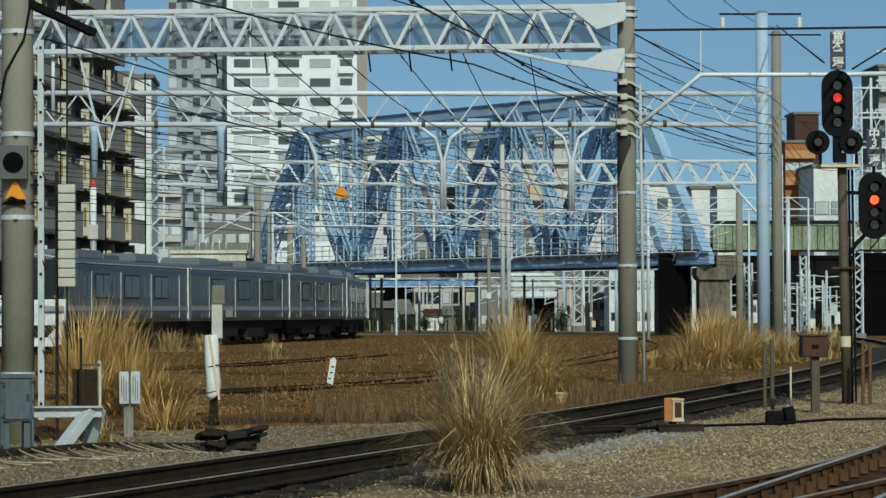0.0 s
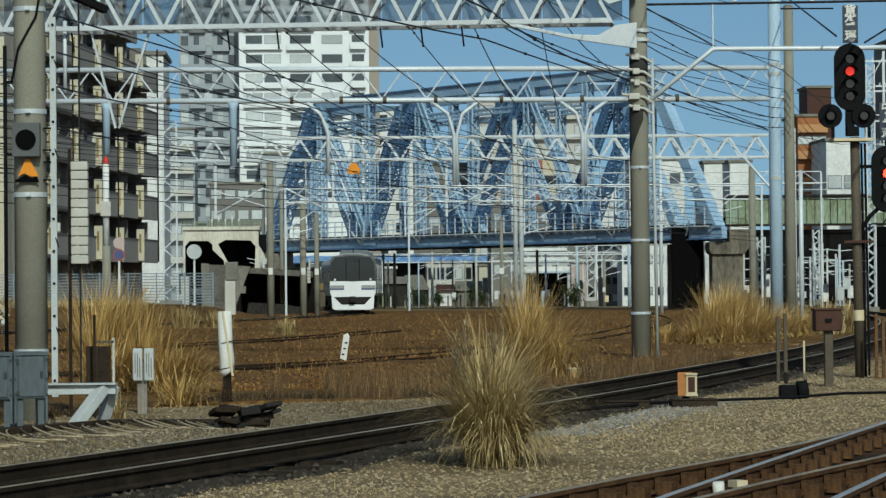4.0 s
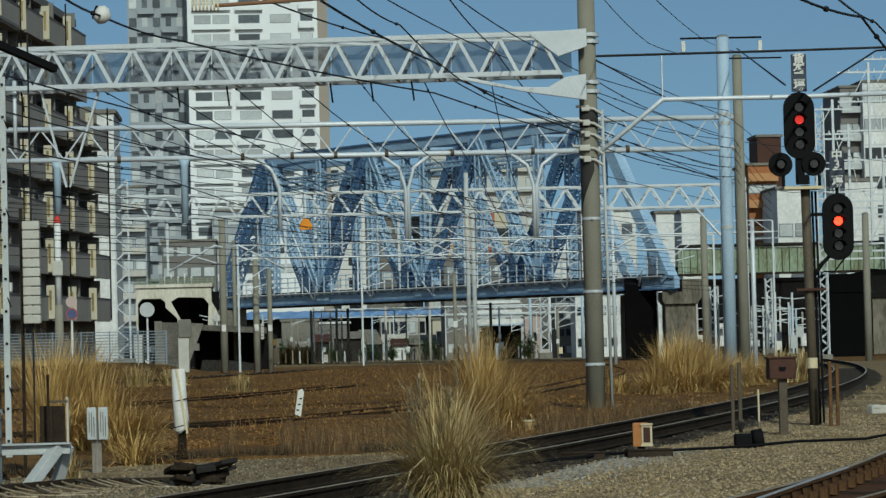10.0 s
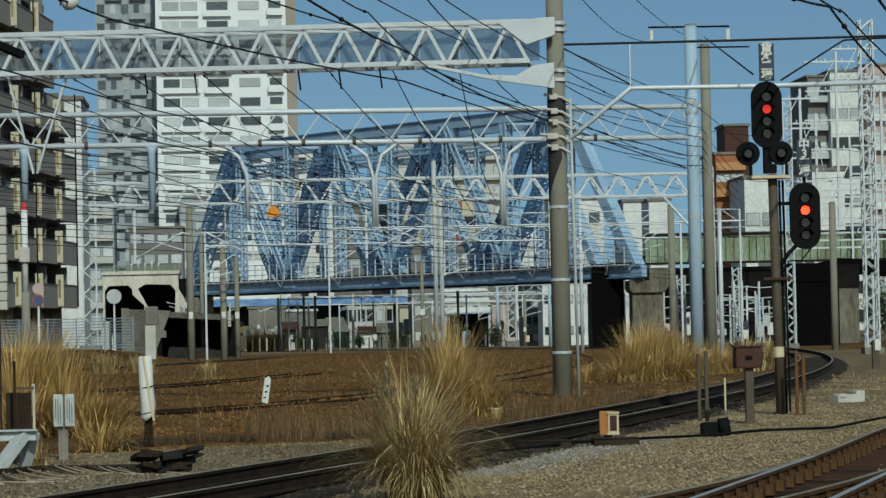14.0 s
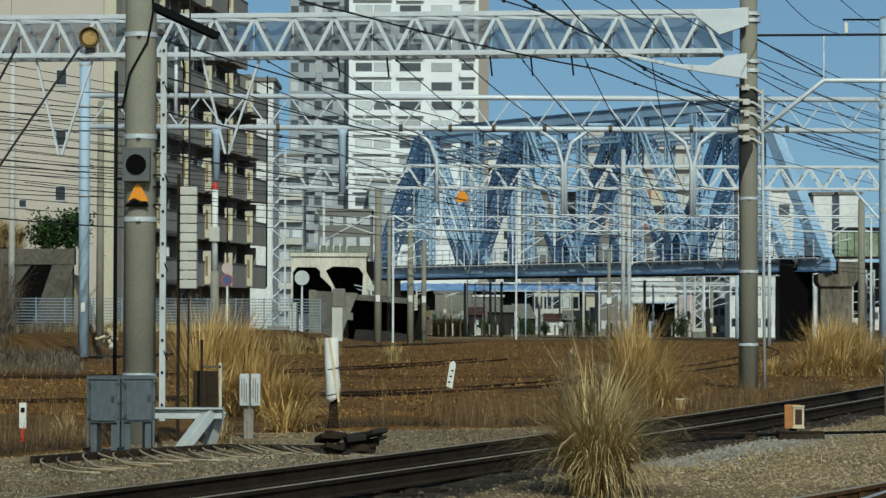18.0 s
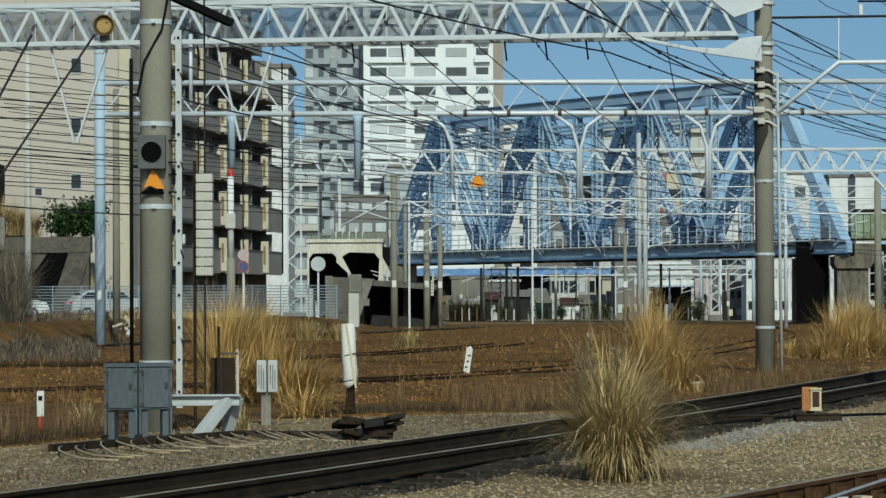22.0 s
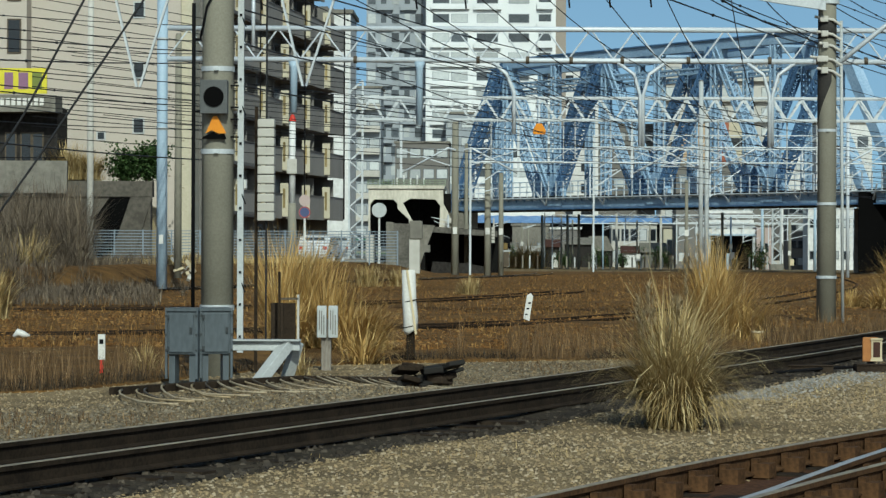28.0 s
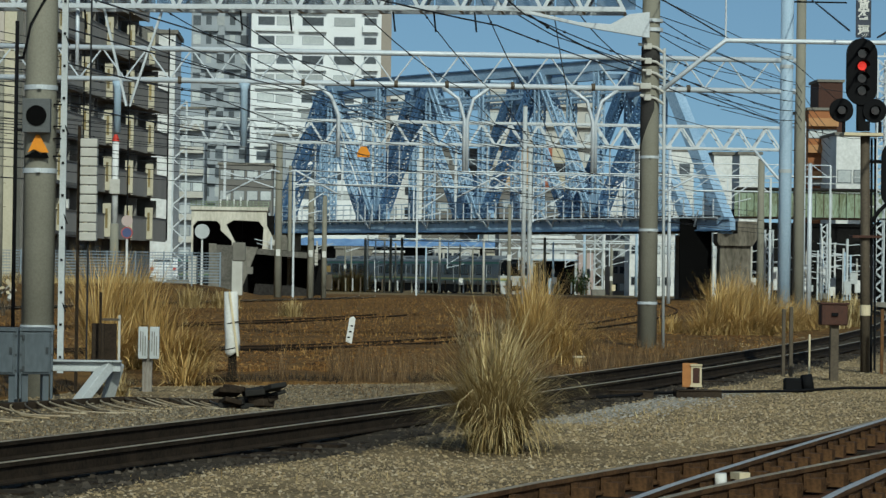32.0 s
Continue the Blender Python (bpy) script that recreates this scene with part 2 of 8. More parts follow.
# ---- mesh tools ----
class Shape:
    """Collects faces, then becomes one mesh object."""

    def __init__(self):
        self.v, self.f = [], []

    def box(self, c, s, m=None):
        x, y, z = (k / 2 for k in s)
        p = [Vector((i * x, j * y, k * z)) + Vector(c) for k in (-1, 1) for i, j in ((-1, -1), (1, -1), (1, 1), (-1, 1))]
        if m is not None:
            p = [m @ q for q in p]
        o = len(self.v)
        self.v += p
        self.f += [[o + i for i in q] for q in ((3, 2, 1, 0), (4, 5, 6, 7), (0, 1, 5, 4), (1, 2, 6, 5), (2, 3, 7, 6), (3, 0, 4, 7))]
        return self

    def bar(self, a, b, w, h, up=(0, 0, 1)):
        """A square bar from a to b: w across, h along up."""
        a, b = Vector(a), Vector(b)
        d = (b - a).normalized()
        s = d.cross(Vector(up))
        s = s.normalized() if s.length > 1e-4 else Vector((1, 0, 0))
        u = s.cross(d)
        o = len(self.v)
        for e in (a, b):
            self.v += [e + s * (i * w / 2) + u * (j * h / 2) for i, j in ((-1, -1), (1, -1), (1, 1), (-1, 1))]
        self.f += [[o + i for i in q] for q in ((0, 1, 2, 3), (7, 6, 5, 4), (0, 4, 5, 1), (1, 5, 6, 2), (2, 6, 7, 3), (3, 7, 4, 0))]
        return self

    def angle(self, a, b, w, t=0.012, up=(0, 0, 1)):
        """An angle bar: two flanges of width w."""
        a, b = Vector(a), Vector(b)
        d = (b - a).normalized()
        s = d.cross(Vector(up))
        s = s.normalized() if s.length > 1e-4 else Vector((1, 0, 0))
        u = s.cross(d)
        self.bar(a, b, w, t, up)
        k = s * (w / 2 - t / 2) + u * (w / 2)
        return self.bar(a + k, b + k, t, w, up)

    def tube(self, pts, r, n=10, caps=True):
        """A round rod through pts; r is one radius, or one for each point."""
        pts = [Vector(p) for p in pts]
        rs = r if isinstance(r, (list, tuple)) else [r] * len(pts)
        o = len(self.v)
        s = None
        for i, p in enumerate(pts):
            d = (pts[min(i + 1, len(pts) - 1)] - pts[max(i - 1, 0)]).normalized()
            if s is None:
                s = d.cross(Vector((0, 0, 1)) if abs(d.z) < 0.9 else Vector((0, 1, 0)))
            s = (s - d * s.dot(d)).normalized()
            u = s.cross(d)
            self.v += [p + (s * math.cos(a) + u * math.sin(a)) * rs[i] for a in (2 * math.pi * k / n for k in range(n))]
        for i in range(len(pts) - 1):
            for k in range(n):
                a, b = o + i * n + k, o + i * n + (k + 1) % n
                self.f.append([a, b, b + n, a + n])
        if caps:
            self.f.append([o + k for k in range(n)][::-1])
            self.f.append([o + (len(pts) - 1) * n + k for k in range(n)])
        return self

    def slab(self, poly, a, b, axis=1, m=None):
        """A polygon (2D) pushed along an axis from a to b."""
        o, n = len(self.v), len(poly)
        for e in (a, b):
            for p, q in poly:
                c = [p, q]
                c.insert(axis, e)
                c = Vector(c)
                self.v.append(m @ c if m is not None else c)
        self.f.append([o + i for i in range(n)])
        self.f.append([o + n + i for i in range(n)][::-1])
        for i in range(n):
            j = (i + 1) % n
            self.f.append([o + i, o + n + i, o + n + j, o + j])
        return self

    def quad(self, *p):
        o = len(self.v)
        self.v += [Vector(q) for q in p]
        self.f.append(list(range(o, o + len(p))))
        return self

    def mesh(self, name, material, smooth=False):
        me = bpy.data.meshes.new(name)
        me.from_pydata(self.v, [], self.f)
        bm = bmesh.new()
        bm.from_mesh(me)
        bmesh.ops.recalc_face_normals(bm, faces=bm.faces)
        bm.to_mesh(me)
        bm.free()
        me.materials.append(material)
        if smooth:
            me.polygons.foreach_set("use_smooth", [len(p.vertices) == 4 for p in me.polygons])
        return me

    def loose(self, name, material):
        me = bpy.data.meshes.new(name)
        me.from_pydata(self.v, [], self.f)
        me.materials.append(material)
        return me


def thing(name, at, label, category, group="", kind="", turn=0.0):
    ob = new(name)
    ob.matrix_basis = pose(*at, 0, 0, turn)
    ob.empty_display_size = 0.2
    return tagged(ob, label, category, group, kind)


def part(name, shape, material, parent, label="", smooth=False, bevel=0.0):
    ob = new(name, shape if isinstance(shape, bpy.types.Mesh) else shape.mesh(name, material, smooth))
    ob.parent = parent
    if label:
        ob["label"] = label
    if bevel:
        b = ob.modifiers.new("bevel", "BEVEL")
        b.width, b.segments, b.limit_method = bevel, 2, "ANGLE"
    return ob


def solo(name, shape, material, label, category, group="", kind="", smooth=False, bevel=0.0, at=(0, 0, 0), turn=0.0):
    """A thing that is one mesh."""
    ob = new(name, shape if isinstance(shape, bpy.types.Mesh) else shape.mesh(name, material, smooth))
    ob.matrix_basis = pose(*at, 0, 0, turn)
    if bevel:
        b = ob.modifiers.new("bevel", "BEVEL")
        b.width, b.segments, b.limit_method = bevel, 2, "ANGLE"
    return tagged(ob, label, category, group, kind)


rnd = random.Random(7)


def circle(r, n=24, cx=0.0, cz=0.0):
    return [(cx + r * math.cos(2 * math.pi * k / n), cz + r * math.sin(2 * math.pi * k / n)) for k in range(n)]


# ---- ground ----
def smooth_step(a, b, x):
    k = min(1.0, max(0.0, (x - a) / (b - a)))
    return k * k * (3 - 2 * k)


def bank_line(y):
    """Where the railway land ends and the bank towards the street begins."""
    k = [(60, -23.0), (78, -22.0), (105, -15.0), (131, -9.3), (149, -5.2), (172, -1.4), (195, 0.4), (1000, 0.4)]
    for (a, p), (b, q) in zip(k, k[1:]):
        if y <= b:
            return p + (q - p) * max(0.0, (y - a) / (b - a))
    return 0.4


def ground_z(x, y):
    if y < 5:
        return 0.0
    rise = smooth_step(0.0, 2.6, bank_line(y) - x) * smooth_step(60, 95, y) * (1 - smooth_step(146, 172, y) * smooth_step(-16, -10, x))
    rise *= 1 - smooth_step(300, 420, y)
    return 0.85 * rise - 0.25 * smooth_step(140, 225, y) - 0.55 * smooth_step(250, 335, y) + 0.05 * noise.noise((x * 0.4, y * 0.25, 0.0)) * (1 - smooth_step(60, 160, y))


def axis(*spans):
    out = []
    for a, b, n in spans:
        out += [a + (b - a) * k / n for k in range(n)]
    return out + [spans[-1][1]]


def sheet(name, xs, ys, z, material, label, category):
    me = bpy.data.meshes.new(name)
    nx = len(xs)
    v = [(x, y, z(x, y)) for y in ys for x in xs]
    f = [(j * nx + i, j * nx + i + 1, (j + 1) * nx + i + 1, (j + 1) * nx + i) for j in range(len(ys) - 1) for i in range(nx - 1)]
    me.from_pydata(v, [], f)
    me.materials.append(material)
    me.polygons.foreach_set("use_smooth", [True] * len(f))
    return tagged(new(name, me), label, category, "", "structure")


sheet("ground", axis((-3000, -60, 8), (-60, 60, 160), (60, 3000, 8)), axis((-2000, 8, 6), (8, 60, 110), (60, 400, 100), (400, 4500, 8)),
      ground_z, BALLAST, "tan ballast and gravel ground of a railway yard", "ground")


def edge_front(x):
    """The near edge of the weedy ground."""
    if x > 4:
        return min(150.0, (0.4135 - math.sqrt(max(0.001, 0.171 - 0.0042 * (11.15 + x)))) / 0.0021 + 2.2) + 0.8 * noise.noise((x * 0.5, 0, 3.0))
    return 41.5 + 0.5 * x - 6.5 * smooth_step(2.2, 5.2, -x) + 0.8 * noise.noise((x * 0.5, 0, 3.0))


xs = axis((-30, 16, 120), (16, 64, 24))
ys_n = 60
me = bpy.data.meshes.new("weedy_ground")
v, f = [], []
for j in range(ys_n + 1):
    for x in xs:
        y0 = edge_front(x)
        y = y0 + (230 - y0) * (j / ys_n) ** 2
        v.append((x + (y - y0) * 0.10 * (1 if x > 0 else 0.1), y, ground_z(x, y) + (0.015 if j else -0.06) + 0.06 * max(0, noise.noise((x * 0.8, y * 0.3, 5.0)))))
nx = len(xs)
f = [(j * nx + i, j * nx + i + 1, (j + 1) * nx + i + 1, (j + 1) * nx + i) for j in range(ys_n) for i in range(nx - 1)]
me.from_pydata(v, [], f)
me.materials.append(SOIL)
me.polygons.foreach_set("use_smooth", [True] * len(f))
tagged(new("weedy_ground", me), "reddish brown dry weeds over disused tracks", "ground", "", "structure")


# ---- tracks ----
def curve_x(c, y):
    return c[0] * y * y + c[1] * y + c[2]


RAIL_SHAPE = [(-0.063, 0.0), (0.063, 0.0), (0.063, 0.012), (0.012, 0.03), (0.012, 0.112), (0.032, 0.122), (0.032, 0.153), (-0.032, 0.153), (-0.032, 0.122), (-0.012, 0.112), (-0.012, 0.03), (-0.063, 0.012)]


def rail_along(parent, way, side, material, top, base, follow=False):
    """A rail at side metres from a line of (x, y) points."""
    body, head = Shape(), Shape()
    n = len(RAIL_SHAPE)
    for i, (x, y) in enumerate(way):
        a, b = way[max(i - 1, 0)], way[min(i + 1, len(way) - 1)]
        d = Vector((b[0] - a[0], b[1] - a[1], 0)).normalized()
        nrm = Vector((d.y, -d.x, 0))
        o = Vector((x, y, base - (0.26 * smooth_step(140, 225, y) if follow else 0.0))) + nrm * side
        body.v += [o + nrm * p + Vector((0, 0, q)) for p, q in RAIL_SHAPE]
        head.v += [o + nrm * p + Vector((0, 0, q)) for p, q in ((-0.031, 0.1535), (-0.018, 0.158), (0.018, 0.158), (0.031, 0.1535))]
        if i:
            for k in range(n):
                body.f.append([(i - 1) * n + k, (i - 1) * n + (k + 1) % n, i * n + (k + 1) % n, i * n + k])
            for k in range(3):
                head.f.append([(i - 1) * 4 + k, (i - 1) * 4 + k + 1, i * 4 + k + 1, i * 4 + k])
    r = part("rail", body, material, parent)
    part("running_surface", head, top, r, "worn running surface")
    return r


def track(name, way, label, dull, base=0.05, gauge=1.067, spacing=0.65, sleepers=True, until=70.0, follow=False, side=None):
    t = thing(name, (0, 0, 0), label, "railway track", "", "structure")
    for s in (-1, 1):
        rail_along(t, way, s * (gauge / 2 + 0.032), side or RAILRUST, dull, base, follow)
    if sleepers:
        sl = Shape().box((0, 0, 0), (1.9, 0.22, 0.14)).mesh("sleeper", SLEEPER)
        acc, count = 0.0, 0
        for a, b in zip(way, way[1:]):
            d = Vector((b[0] - a[0], b[1] - a[1]))
            acc += d.length
            while acc > spacing:
                acc -= spacing
                p = Vector(b) - d.normalized() * acc
                if 14 < p.y < until and count < 300:
                    o = new("sleeper", sl)
                    o.matrix_basis = pose(p.x, p.y, base - 0.095 + rnd.uniform(-0.02, 0.012), 0, 0, math.degrees(math.atan2(d.y, d.x)) - 90 + rnd.uniform(-1.5, 1.5))
                    o.parent = t
                    count += 1
    return t


def track_bed(parent, way, half, material, z, seed):
    """A low uneven bed of dark ballast under a track."""
    sh = Shape()
    cols = 9
    for i, (x, y) in enumerate(way):
        a, b = way[max(i - 1, 0)], way[min(i + 1, len(way) - 1)]
        d = Vector((b[0] - a[0], b[1] - a[1], 0)).normalized()
        nrm = Vector((d.y, -d.x, 0))
        for k in range(cols):
            u = -1 + 2 * k / (cols - 1)
            w = half * (1 + 0.12 * noise.noise((i * 0.7, u * 3, seed)))
            p = Vector((x, y, 0)) + nrm * (u * w)
            sh.v.append(Vector((p.x, p.y, ground_z(p.x, p.y) + z * min(1, 4 * (1 - abs(u))) - 0.02 + 0.02 * noise.noise((p.x * 3, p.y * 3, seed)))))
        if i:
            sh.f += [[(i - 1) * cols + k, (i - 1) * cols + k + 1, i * cols + k + 1, i * cols + k] for k in range(cols - 1)]
    return part("track_bed", sh, material, parent, "dark stained ballast bed", True)


def line(c, y0, y1, step=1.0):
    n = int((y1 - y0) / step)
    return [(curve_x(c, y0 + (y1 - y0) * k / n), y0 + (y1 - y0) * k / n) for k in range(n + 1)]


TRACK_ONE = (-0.00105, 0.4135, -11.15)
near_track = track("near_track", line(TRACK_ONE, 10, 150), "siding track with dull brown rails on dark timber sleepers", RAILDULL, 0.06)
track_bed(near_track, line(TRACK_ONE, 10, 120, 0.5), 1.2, OILBED, 0.05, 3.0)


def glide(pts, step=1.5):
    """A smooth line through (x, y) points."""
    out, n = [], len(pts)
    for i in range(n - 1):
        p = [Vector(pts[max(0, min(n - 1, i + k))]) for k in (-1, 0, 1, 2)]
        m = max(2, int((p[2] - p[1]).length / step))
        for j in range(m):
            t = j / m
            out.append(tuple(0.5 * (2 * p[1] + (p[2] - p[0]) * t + (2 * p[0] - 5 * p[1] + 4 * p[2] - p[3]) * t * t + (3 * p[1] - p[0] - 3 * p[2] + p[3]) * t ** 3)))
    return out + [tuple(pts[-1])]


POINT_A = glide([(-1.0, 12), (0.95, 17.0), (1.95, 19.5), (3.35, 22.5), (4.7, 25.4), (6.4, 29.8), (9.35, 38.8), (14.6, 53), (22, 73), (31, 100)])
POINT_B = glide([(0.4, 12), (2.1, 17.0), (2.85, 19.4), (4.62, 24.6), (6.35, 29.6)])
ORANGERUST = mat("orange_rust", (0.135, 0.072, 0.033), 0.9, 0.0, (0.05, 0.028, 0.015), 0.25, 9, 0.9, 0.2)
points = track("turnout", POINT_A, "turnout with rusty stock rails and two bright worn closure rails", RAILDULL, 0.06, side=ORANGERUST)
track_bed(points, POINT_A, 1.15, RUSTBED, 0.045, 6.0)
for s in (-1, 1):
    rail_along(points, POINT_B, s * 0.566, ORANGERUST, RAILTOP, 0.062)
for k in range(2, 20, 2):
    x, y = POINT_A[4 + k]
    d = Vector((POINT_A[5 + k][0] - x, POINT_A[5 + k][1] - y)).normalized()
    nrm = Vector((d.y, -d.x))
    o = Vector((x, y)) - nrm * 0.68
    part("rail_brace", Shape().slab([(-0.16, 0.0), (0.05, 0.0), (0.05, 0.10)], -0.06, 0.06, 1, pose(o.x, o.y, 0.06, 0, 0, math.degrees(math.atan2(nrm.y, nrm.x)))), RUSTBOX, points)
chair = Shape().box((0, 0, 0.05), (0.13, 0.15, 0.1)).box((-0.05, 0, 0.085), (0.05, 0.09, 0.09)).mesh("rail_chair", ORANGERUST)
for way in (POINT_A, POINT_B):
    acc = 0.0
    for a, b in zip(way, way[1:]):
        d = Vector((b[0] - a[0], b[1] - a[1]))
        acc += d.length
        while acc > 0.62:
            acc -= 0.62
            p, u = Vector(b) - d.normalized() * acc, d.normalized()
            for e in (-1, 1):
                q = p + Vector((u.y, -u.x)) * (e * 0.566 + 0.105)
                if 13 < p.y < 48:
                    o = new("rail_chair", chair)
                    o.matrix_basis = pose(q.x, q.y, 0.045, 0, 0, math.degrees(math.atan2(d.y, d.x)) - 90)
                    o.parent = points
YARD_ONE = glide([(-30, 33), (-16, 45), (-9.5, 51), (-5, 55), (0, 61), (3.4, 70), (7, 84), (11, 104), (15, 130), (18, 165)])
YARD_TWO = glide([(-34, 60), (-22, 66), (-13, 71.5), (-7, 76), (-2.5, 86), (1.8, 103), (5, 125), (7.5, 160), (8.5, 200)])
EXPRESS = glide([(-34, 30), (-27, 55), (-20.5, 78), (-12.6, 105), (-7.05, 131), (-3.0, 149), (0.8, 172), (2.5, 195), (2.85, 220), (1.9, 240), (-1.5, 270), (-8, 310), (-17, 350), (-45, 440), (-110, 600), (-200, 800), (-300, 1000)], 3.0)
LOCAL = glide([(-420, 400), (-260, 388), (-120, 380), (-60, 376), (-30, 371), (-12, 362), (-3, 353.5), (2.0, 343), (6.2, 329), (10.15, 315), (18.2, 290), (26, 266), (35, 240)], 3.0)
YARDRUST = mat("rust_brown_rail", (0.13, 0.065, 0.028), 0.95, 0.0, (0.05, 0.027, 0.014), 0.6, 9, 1.0, 0.15)
for nm, way in (("yard_track", YARD_ONE), ("yard_track", [p for p in YARD_TWO if p[1] < 106])):
    track(nm, way, "disused rusty track sunk in brown weeds", YARDRUST, -0.08, 1.067, 0.7, False)
track("running_line", [p for p in EXPRESS if p[1] < 214], "running line with worn rails on raised ballast", RAILDULL, -0.06, 1.067, 0.7, False, 70.0, True)
local_line = track("running_line", LOCAL, "distant running line with worn rails", RAILDULL, -0.86, 1.067, 0.7, False)


# ---- masts and gantries ----
def mast(name, x, y, z, h, r0, r1, material, label, group="masts", bands=()):
    m = thing(name, (x, y, z), label, "mast", group)
    part("shaft", Shape().tube([(0, 0, -0.3), (0, 0, h * 0.5), (0, 0, h)], [r0, (r0 + r1) / 2, r1], 28), material, m, "", True)
    part("cap", Shape().tube([(0, 0, h - 0.02), (0, 0, h + 0.05)], [r1 * 1.06, r1 * 0.7], 20), CEMENT, m)
    for k in range(4):
        part("step_bolt", Shape().tube([(r1 * 0.9, 0, h * 0.35 + k * 0.9), (r1 + 0.12, 0, h * 0.35 + k * 0.9)], 0.012, 6), IRONPOST, m)
    for b in bands:
        r = r0 + (r1 - r0) * b / h
        part("band", Shape().tube([(0, 0, b - 0.03), (0, 0, b + 0.03)], r + 0.012, 28).box((0, -r - 0.03, b), (0.05, 0.06, 0.05)), GALV, m, "galvanised clamp band")
    return m


def flat_truss(parent, x0, x1, z0, z1, depth, panel, chord, web, material, name="truss"):
    """A box truss along x in the parent's space: two laced faces and ties between them."""
    for k, y in enumerate((0.0, depth)):
        for nm, z in (("lower_chord", z0), ("upper_chord", z1)):
            part(nm, Shape().angle((x0, y, z), (x1, y, z), chord, 0.015), material, parent)
        n = int((x1 - x0) / panel)
        for i in range(n):
            a = x0 + (x1 - x0) * i / n
            b = x0 + (x1 - x0) * (i + 0.5) / n
            c = x0 + (x1 - x0) * (i + 1) / n
            part("web_bar", Shape().angle((a, y, z0), (b, y, z1), web, 0.01, (0, 1, 0)), material, parent)
            part("web_bar", Shape().angle((b, y, z1), (c, y, z0), web, 0.01, (0, 1, 0)), material, parent)
    n = int((x1 - x0) / panel)
    for i in range(n + 1):
        a = x0 + (x1 - x0) * i / n
        part("cross_tie", Shape().bar((a, 0, z0), (a, depth, z0), web * 0.8, 0.02), material, parent)
        if i < n:
            b = x0 + (x1 - x0) * (i + 1) / n
            part("cross_tie", Shape().bar((a, 0, z1), (b, depth, z1), web * 0.8, 0.02), material, parent)


def lattice_mast(name, x, y, z, h, w, material, label, group="lattice masts", t=0.07):
    m = thing(name, (x, y, z), label, "lattice mast", group)
    for i in (-1, 1):
        for j in (-1, 1):
            part("leg", Shape().bar((i * w / 2, j * w / 2, -0.2), (i * w / 2, j * w / 2, h), t, t), material, m)
    n = int(h / (w * 0.85))
    for j in (-1, 1):
        for k in range(n):
            a, b = h * k / n, h * (k + 1) / n
            e = 1 if k % 2 else -1
            part("lacing_bar", Shape().bar((-e * w / 2, j * w / 2, a), (e * w / 2, j * w / 2, b), t * 0.6, t * 0.6, (0, 1, 0)), material, m)
            part("lacing_bar", Shape().bar((j * w / 2, -e * w / 2, a), (j * w / 2, e * w / 2, b), t * 0.6, t * 0.6, (1, 0, 0)), material, m)
    part("footing", Shape().box((0, 0, 0.05), (w * 1.6, w * 1.6, 0.5)), CEMENT, m, "concrete footing")
    return m


# near mast with its warning lamp
mast_a = mast("concrete_mast", -3.58, 36.6, 0, 9.5, 0.205, 0.185, CONCRETE, "grey concrete railway mast with clamp bands and a warning lamp", bands=(0.86, 2.80, 3.83, 5.1))
mast_b = mast("concrete_mast", 7.03, 64.3, 0, 11.0, 0.215, 0.185, CONCRETE, "grey concrete railway mast carrying the end of a truss gantry", bands=(1.0, 2.6, 4.2, 7.2))
# truss gantry from mast b
gantry_b = thing("truss_gantry", (7.0, 63.85, 0), "white painted steel truss gantry spanning the tracks", "gantry", "gantries", turn=-7.0)
flat_truss(gantry_b, -19.5, -0.6, 7.36, 8.22, 0.9, 0.89, 0.10, 0.075, GALV)
mast("concrete_mast", -12.4, 66.7, 0, 10.0, 0.215, 0.185, CONCRETE, "grey concrete railway mast carrying a truss gantry")
# pipe gantry
gantry_c = thing("pipe_gantry", (0, 98, 0), "silver twin-pipe gantry with slender zigzag bracing", "gantry", "gantries")
for nm, z in (("upper_pipe", 8.92), ("lower_pipe", 7.88)):
    part(nm, Shape().tube([(-11.6, 0, z), (15.6, 0, z - 0.05)], 0.09, 12), SILVER, gantry_c, "", True)
for i in range(18):
    a = -11.3 + i * 1.49
    part("brace", Shape().tube([(a, 0, 7.9), (a + 0.74, 0, 8.9)], 0.03, 6), SILVER, gantry_c)
    part("brace", Shape().tube([(a + 0.74, 0, 8.9), (a + 1.49, 0, 7.9)], 0.03, 6), SILVER, gantry_c)
mast_e = mast("steel_mast", 15.3, 98, 0, 11.6, 0.215, 0.215, SKYBLUE, "pale blue tubular steel mast beside pampas grass")
mast_f = mast("steel_mast", -11.45, 98, 0.5, 9.9, 0.18, 0.18, SKYBLUE, "pale blue tubular steel mast with a loudspeaker on top")
mast_e2 = mast("concrete_mast", 16.74, 104, 0, 11.5, 0.2, 0.17, CONCRETE, "grey concrete mast behind a pale blue steel mast")
# lattice gantry
gantry_g = thing("lattice_gantry", (0, 150, 0), "white steel lattice gantry over the running lines", "gantry", "gantries")
flat_truss(gantry_g, -7.6, 23.2, 8.09, 9.22, 0.9, 1.44, 0.11, 0.09, GALV)
lattice_mast("lattice_mast", -7.6, 150, 0.72, 9.4, 0.67, GALV, "white lattice mast standing by a steel fence")
for x in (9.96, 10.26):
    mast("steel_mast", x, 149.4, 0, 10.1 if x < 10 else 8.0, 0.115, 0.115, PALEGREY, "one of two slim pale steel masts standing together under a gantry")
lattice_mast("lattice_mast", 28.2, 130, 0, 15.0, 0.55, GALV, "tall white lattice mast beside the running line")

